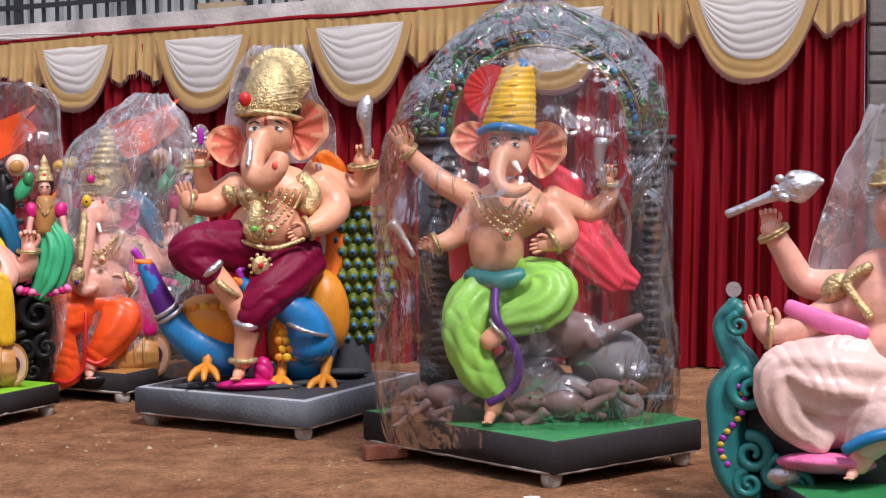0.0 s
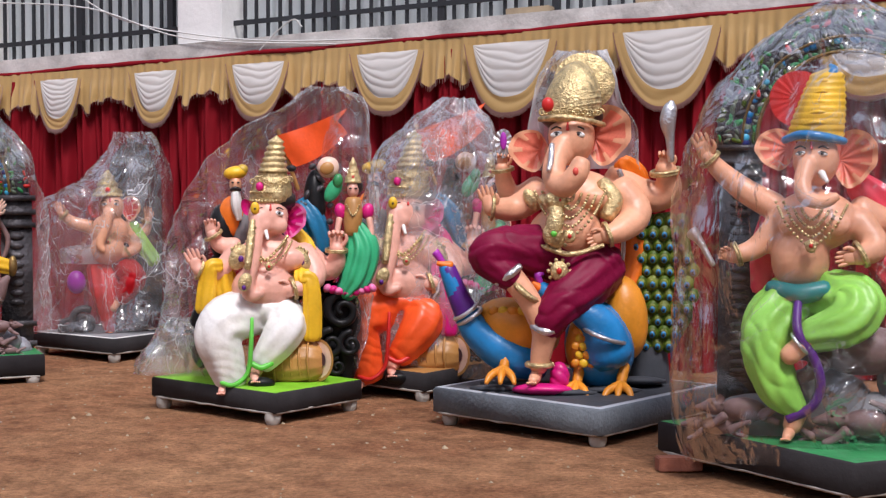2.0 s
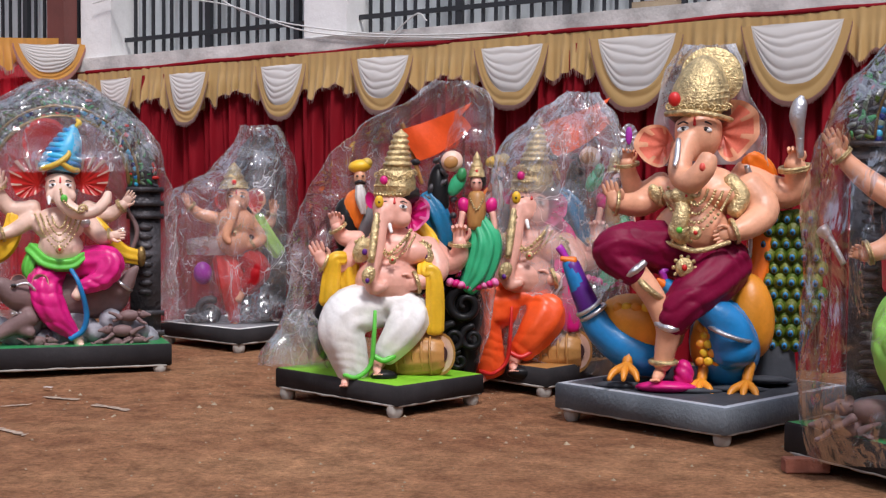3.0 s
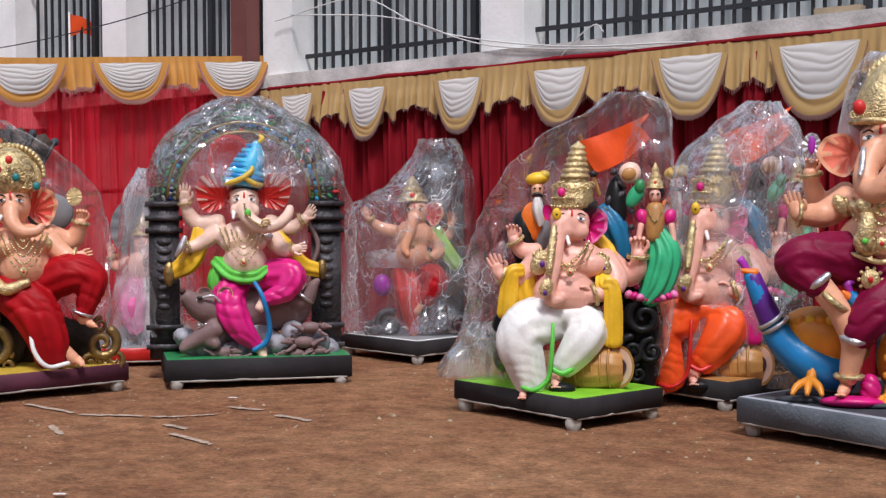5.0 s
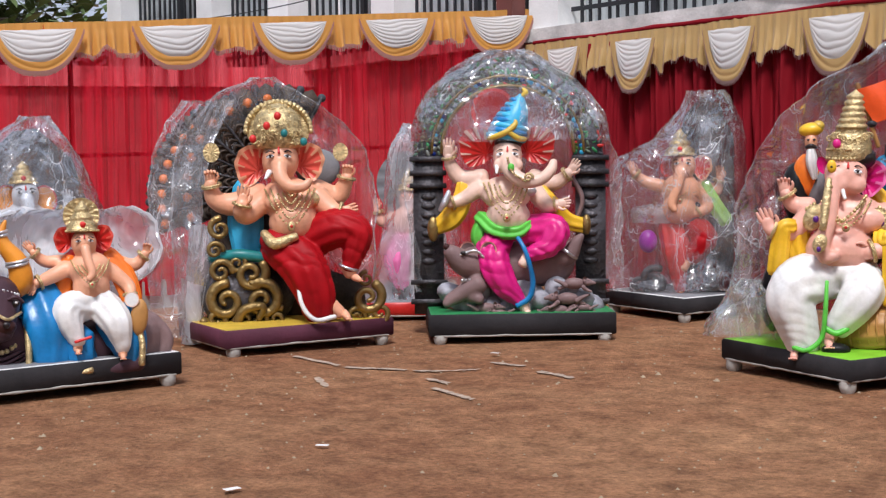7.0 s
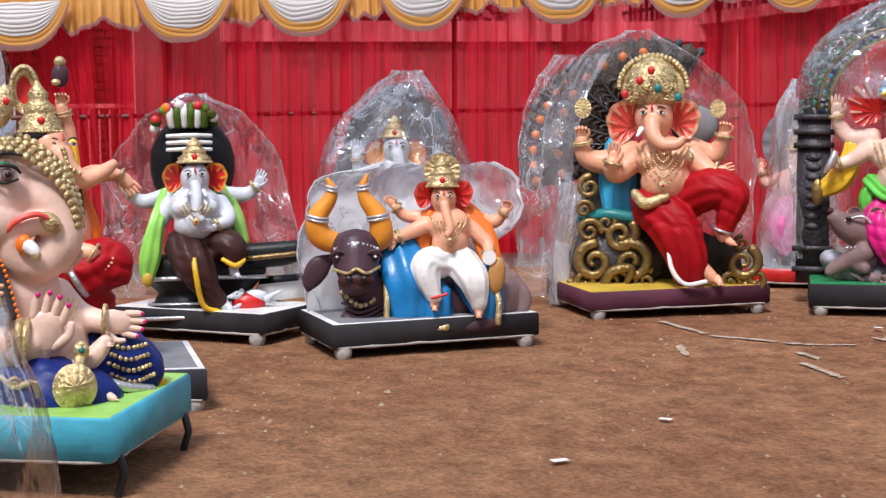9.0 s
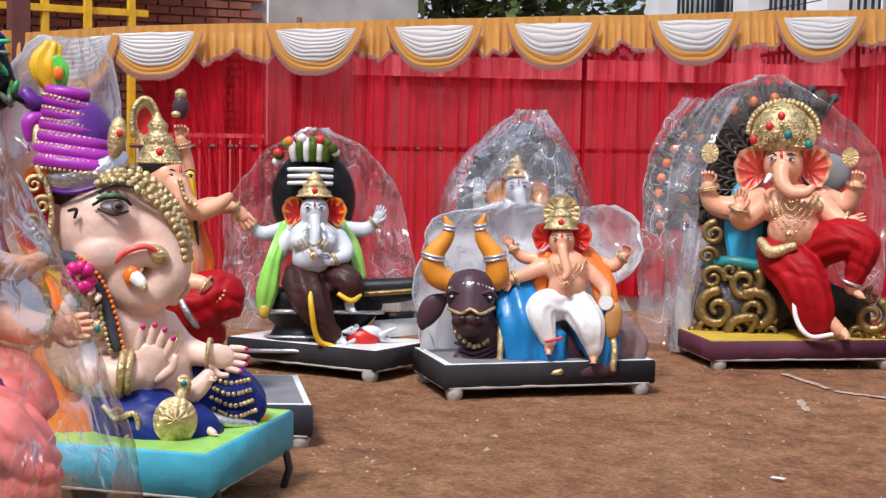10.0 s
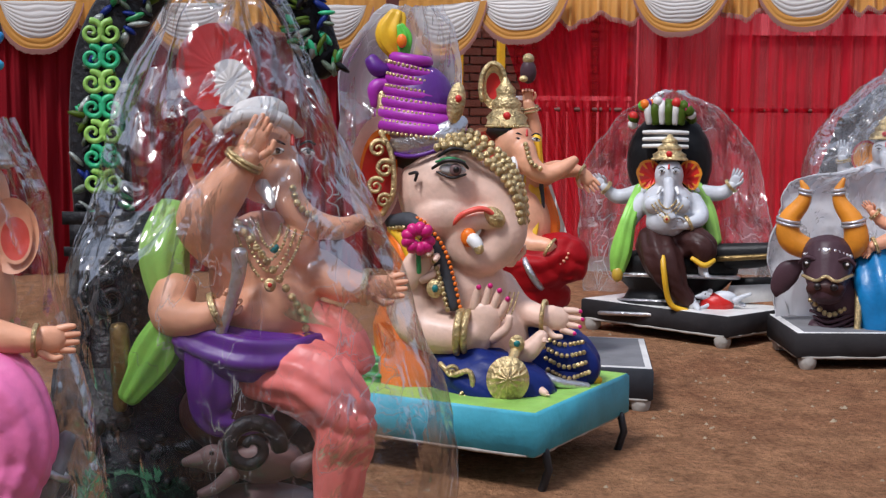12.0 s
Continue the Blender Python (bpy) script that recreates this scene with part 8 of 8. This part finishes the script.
# ---------------------------------------------------------------- stone wall beyond the end of the curtain
def stone_wall():
    m, length = along((2.68, 10.37), (6.5, 9.6))
    base = box("wall_stone", 0, length, 0.06, 0.4, -0.05, 3.4, "mortar", m=m)
    tagged(base, "grey cut-stone block wall with pale joints", "wall", kind="structure")
    shapes = {}
    for row in range(17):
        x, k = -0.1 * (row % 2), 0
        while x < 1.6:
            w = (0.36, 0.28, 0.42)[(row + k) % 3]
            if w not in shapes:
                vs, fs = box_data(0.006, w - 0.006, 0, 0.08, 0.006, 0.192, 0.012)
                me = bpy.data.meshes.new("stone")
                me.from_pydata(vs, [], fs)
                me.materials.append(MATS["stone_block"])
                shapes[w] = me
            ob = new("stone", shapes[w])
            ob.parent = base
            ob.matrix_basis = pose(max(x, 0), 0.0 + 0.008 * noise.noise((x, row, 0)), row * 0.2)
            x += w
            k += 1


stone_wall()

# ---------------------------------------------------------------- unseen walls added behind the walk to darken reflections and sky fill
for a, b, h in (((7.5, -5.5), (-13.5, -5.5), 4.6), ((7.2, 9.3), (7.5, -5.5), 4.2), ((-13.5, -5.5), (-12.3, 0.1), 3.2)):
    wm, wlen = along(a, b)
    tagged(box("wall_unseen", 0, wlen, -0.3, 0, -0.1, h, "concrete", m=wm), "plain grey plastered wall closing the yard", "wall", kind="structure")

# ---------------------------------------------------------------- fence surroundings
wm, wlen = along((-12.95, 8.5), (-9.9, 14.6))
compound = tagged(box("wall_compound", 0, wlen, 0.0, 0.25, -0.1, 1.95, "concrete", m=wm), "grey compound wall with white coping behind the sheer curtain", "wall", kind="structure")
box("coping", -0.05, wlen + 0.05, -0.06, 0.31, 1.952, 2.16, "wall_paint", compound)
m, fl = along(FENCE_A, FENCE_B)
kerb = box("fence_kerb", -0.3, fl, 0.03, 0.4, -0.05, 0.24, "concrete", m=m, bevel=0.012)
tagged(kerb, "low rough concrete kerb under the red curtain", "kerb", kind="structure")
tagged(wire("fence_pole", [(0.0, 0.05, 1.28), (fl / 2, 0.06, 1.3), (fl, 0.05, 1.34)], 0.018, "brown_steel"), "thin steel rail seen through the red curtain", "rail").matrix_basis = m
for s in (1.3, 3.6, 5.9):
    tagged(wire("fence_pole", [(s, 0.06, -0.02), (s, 0.06, 2.3)], 0.022, "brown_steel"), "upright steel fence pole behind the red curtain", "pole", "fence poles").matrix_basis = m
POST = (-11.5, 4.55)
tagged(box("steel_post", -0.07, 0.07, -0.07, 0.07, -0.05, 3.2, "brown_steel", m=pose(POST[0], POST[1], 0)), "reddish-brown steel post beside the yard entrance", "post")
valance("valance_gate", POST, FENCE_A, (2.12, 2.2), [(0.42, 0.25, 0.3)], 0.09, 0.26, "orange_satin", "orange-gold satin valance across the gap in the fence")
FENCE_C = (-12.2, 0.2)
curtain("curtain_rear", FENCE_C, POST, 0.0, (2.1, 2.14), "velvet_red", "dark red curtain on the rear stretch of fence", seed=21)
valance("valance_rear", FENCE_C, POST, (2.12, 2.14), [(s, 0.26, 0.27) for s in (0.6, 1.7, 2.8, 3.9)], 0.08, 0.24, "orange_satin", "orange-gold satin valance on the rear fence")


def brick_wall():
    m, length = along((-14.2, 2.2), (-13.4, 9.5))
    base = box("wall_brick", 0, length, 0.05, 0.3, -0.05, 2.9, "mortar", m=m)
    tagged(base, "unplastered red brick wall beyond the fence", "wall", kind="structure")
    vs, fs = box_data(0, 0.225, 0, 0.07, 0, 0.07, 0.005)
    me = bpy.data.meshes.new("brick")
    me.from_pydata(vs, [], fs)
    me.materials.append(MATS["brick_clay"])
    for row in range(24):
        for k in range(12):
            ob = new("brick", me)
            ob.parent = base
            ob.matrix_basis = pose(2.6 + k * 0.24 + 0.12 * (row % 2), 0.004 * noise.noise((k, row, 1)), 0.75 + row * 0.083)


brick_wall()
tagged(box("tin_roof", -0.3, 4.0, -0.6, 1.8, 0, 0.05, "tin_sheet", m=pose(-13.9, 3.0, 2.92, 8, 0, 84)), "sloping grey sheet roof over the brick wall", "roof")
frame_thing = tagged(empty("yellow_frame", pose(-12.3, 5.05, 0)), "yellow painted steel frame behind the gap in the fence", "frame")
for x, y in ((0, 0), (0.05, 0.35), (0.02, 0.75)):
    box("post", x - 0.03, x + 0.03, y - 0.03, y + 0.03, -0.02, 2.75, "yellow", frame_thing)
box("crossbar", -0.02, 0.04, -0.6, 0.9, 2.35, 2.41, "yellow", frame_thing)
box("crossbar", -0.02, 0.04, -0.6, 0.9, 2.62, 2.68, "yellow", frame_thing)
gate = tagged(empty("metal_gate", pose(-12.6, 5.9, 0, 0, 0, 70)), "grey-white barred metal gate behind the fence", "gate")
for k in range(14):
    box("gate_bar", k * 0.09 - 0.01, k * 0.09 + 0.01, -0.01, 0.01, 0.05, 1.35, "wall_paint", gate)
for z in (0.05, 0.7, 1.33):
    box("gate_rail", -0.02, 1.2, -0.018, 0.018, z, z + 0.04, "wall_paint", gate)


def pennant():
    return mesh_object("cloth", [(0, 0, 0), (0.14, 0.03, 0.05), (0.3, -0.03, 0.0), (0.0, 0.02, 0.24), (0.13, -0.03, 0.21), (0.26, 0.02, 0.16)], [(0, 1, 4, 3), (1, 2, 5, 4)], ["flag"])


for x, y, z in ((-13.2, 7.6, 2.72), (-10.2, 12.9, 2.92)):
    flagpole = tagged(empty("pennant_pole", pose(x, y, 0, 0, 0, 60)), "small orange pennant on a thin pole beyond the fence", "flag", "pennants")
    wire("pole", [(0, 0, -0.02), (0, 0, z + 0.25)], 0.012, "wall_paint", flagpole)
    ob = pennant()
    ob.parent = flagpole
    ob.matrix_basis = pose(0, 0, z)


def tree(x, y, h, spread, seed, leaves=5200):
    rng = random.Random(seed)
    thing = tagged(empty("tree", pose(x, y, 0)), "broad leafy green tree standing beyond the fence", "tree", "trees beyond the fence")
    vs, fs = [], []
    def limb(pts, r0, r1):
        c = catmull(pts, 5)
        a, b = tube_data(c, np.linspace(r0, r1, len(c)), 9)
        o = len(vs)
        vs.extend(a.tolist())
        fs.extend([tuple(o + q for q in f) for f in b])
    limb([(0, 0, -0.1), (0.08, 0.05, h * 0.2), (-0.05, 0.1, h * 0.42)], 0.24, 0.14)
    tips = []
    for k in range(9):
        a, up = rng.uniform(0, 6.28), rng.uniform(0.45, 0.95)
        r = spread * rng.uniform(0.45, 0.95)
        end = (r * math.cos(a), r * math.sin(a), h * up)
        limb([(0, 0.05, h * rng.uniform(0.22, 0.4)), (end[0] * 0.45, end[1] * 0.45, h * (0.35 + up * 0.3)), end], 0.09, 0.02)
        tips += [end, (end[0] * 0.6, end[1] * 0.6, h * (0.25 + up * 0.5))]
    mesh_object("trunk", vs, fs, ["bark"], parent=thing)
    lv, lf = [], []
    for k in range(leaves):
        t = rng.choice(tips)
        s = spread * 0.34
        p = Vector((t[0] + rng.gauss(0, s), t[1] + rng.gauss(0, s), max(h * 0.22, t[2] + rng.gauss(0, s * 0.75))))
        n = Vector((rng.uniform(-1, 1), rng.uniform(-1, 1), rng.uniform(-0.6, 0.6))).normalized()
        u = n.cross(Vector((0.2, 0.3, 1))).normalized() * rng.uniform(0.05, 0.1)
        w = n * rng.uniform(0.1, 0.2)
        o = len(lv)
        lv += [p - w, p + u, p + w, p - u]
        lf.append((o, o + 1, o + 2, o + 3))
    tagged(mesh_object("crown", lv, lf, ["leaf"], smooth=False, parent=thing), "dense green leaves")


for k, (x, y, h, r) in enumerate(((-17.5, 7.2, 6.2, 2.6), (-18.5, 11.0, 6.8, 2.8), (-16.8, 4.2, 5.6, 2.3), (-20.5, 8.8, 7.5, 3.0), (-19.0, 14.0, 6.0, 2.6), (-17.0, 1.5, 5.8, 2.4), (-21.5, 5.0, 7.2, 3.0))):
    tree(x, y, h, r, 40 + k)

# ---------------------------------------------------------------- yard floor: chalk strokes, scraps, props
CHALK = [[(-6.46, 7.57), (-5.96, 7.41)], [(-5.46, 7.52), (-5.28, 7.62), (-5.15, 7.78)], [(-5.23, 7.33), (-5.02, 7.26)], [(-5.01, 7.08), (-4.8, 6.97), (-4.59, 6.86)], [(-5.23, 8.05), (-4.98, 8.06)], [(-4.79, 7.91), (-4.45, 7.74)], [(-5.8, 6.99), (-5.54, 6.77)], [(-5.9, 7.4), (-5.5, 7.5)]]
SCRAPS = [(-4.48, 5.4, 0.05, 20), (-4.25, 4.52, 0.06, 70), (0.21, 6.30, 0.06, 10), (-6.9, 4.3, 0.04, 40), (-5.35, 8.3, 0.05, 0)]
for pts in CHALK:
    path = catmull([(x, y, 0.004) for x, y in pts], 8)
    vs, fs = [], []
    for i, q in enumerate(path):
        w = 0.026 + 0.03 * noise.noise((i * 0.9, pts[0][0], 0))
        zz = 0.016 * noise.noise((q[0] * 0.9, q[1] * 0.9, 0)) + 0.007 * noise.noise((q[0] * 4, q[1] * 4, 3)) + 0.002
        vs += [(q[0], q[1] - w, zz), (q[0], q[1] + w, zz)]
    fs = [(2 * i, 2 * i + 2, 2 * i + 3, 2 * i + 1) for i in range(len(path) - 1)]
    tagged(mesh_object("chalk_stroke", vs, fs, ["chalk"]), "faint broken white lime stroke on the earth", "marking", "lime strokes")


def scrap(x, y, s, rot):
    vs = [(s * a, s * 0.6 * b, 0.012 + 0.03 * s * 4 * noise.noise((a * 2 + x, b * 2, 1)) ** 2) for a in (-1, -0.3, 0.4, 1) for b in (-1, 0, 1)]
    fs = [(i * 3 + j, i * 3 + j + 1, i * 3 + j + 4, i * 3 + j + 3) for i in range(3) for j in range(2)]
    ob = mesh_object("paper_scrap", vs, fs, ["paper_scrap"], smooth=False)
    ob.matrix_basis = pose(x, y, 0.002, 0, 0, rot)
    tagged(ob, "small crumpled scrap of white paper on the earth", "litter", "paper scraps")


for x, y, s, r in SCRAPS:
    scrap(x, y, s * 0.6, r)


def pebbles():
    rng = random.Random(77)
    vs, fs = [], []
    for k in range(1500):
        x, y = rng.uniform(-9, 2.5), rng.uniform(2.5, 11)
        s = rng.uniform(0.004, 0.013) * (1.8 if rng.random() < 0.06 else 1)
        z = 0.016 * noise.noise((x * 0.9, y * 0.9, 0)) + 0.007 * noise.noise((x * 4, y * 4, 3)) - 0.006
        o = len(vs)
        pts = [(1, 0, 0), (0, 1, 0), (-1, 0, 0), (0, -1, 0), (0, 0, 0.8), (0, 0, -0.5)]
        vs += [(x + s * a * rng.uniform(0.7, 1.2), y + s * b * rng.uniform(0.7, 1.2), z + s * c) for a, b, c in pts]
        fs += [tuple(o + q for q in f) for f in ((0, 1, 4), (1, 2, 4), (2, 3, 4), (3, 0, 4), (1, 0, 5), (2, 1, 5), (3, 2, 5), (0, 3, 5))]
    tagged(mesh_object("pebbles", vs, fs, ["wood_block"], smooth=False), "small stones and crumbs of earth scattered over the yard", "pebbles", kind="stuff")


pebbles()
for x, y, r in ((-0.5, 7.3, 20),):
    tagged(box("brick", -0.11, 0.11, -0.05, 0.05, -0.004, 0.065, "brick_clay", m=pose(x, y, 0, 0, 0, r), bevel=0.006), "worn red brick propping a base", "brick", "loose bricks")
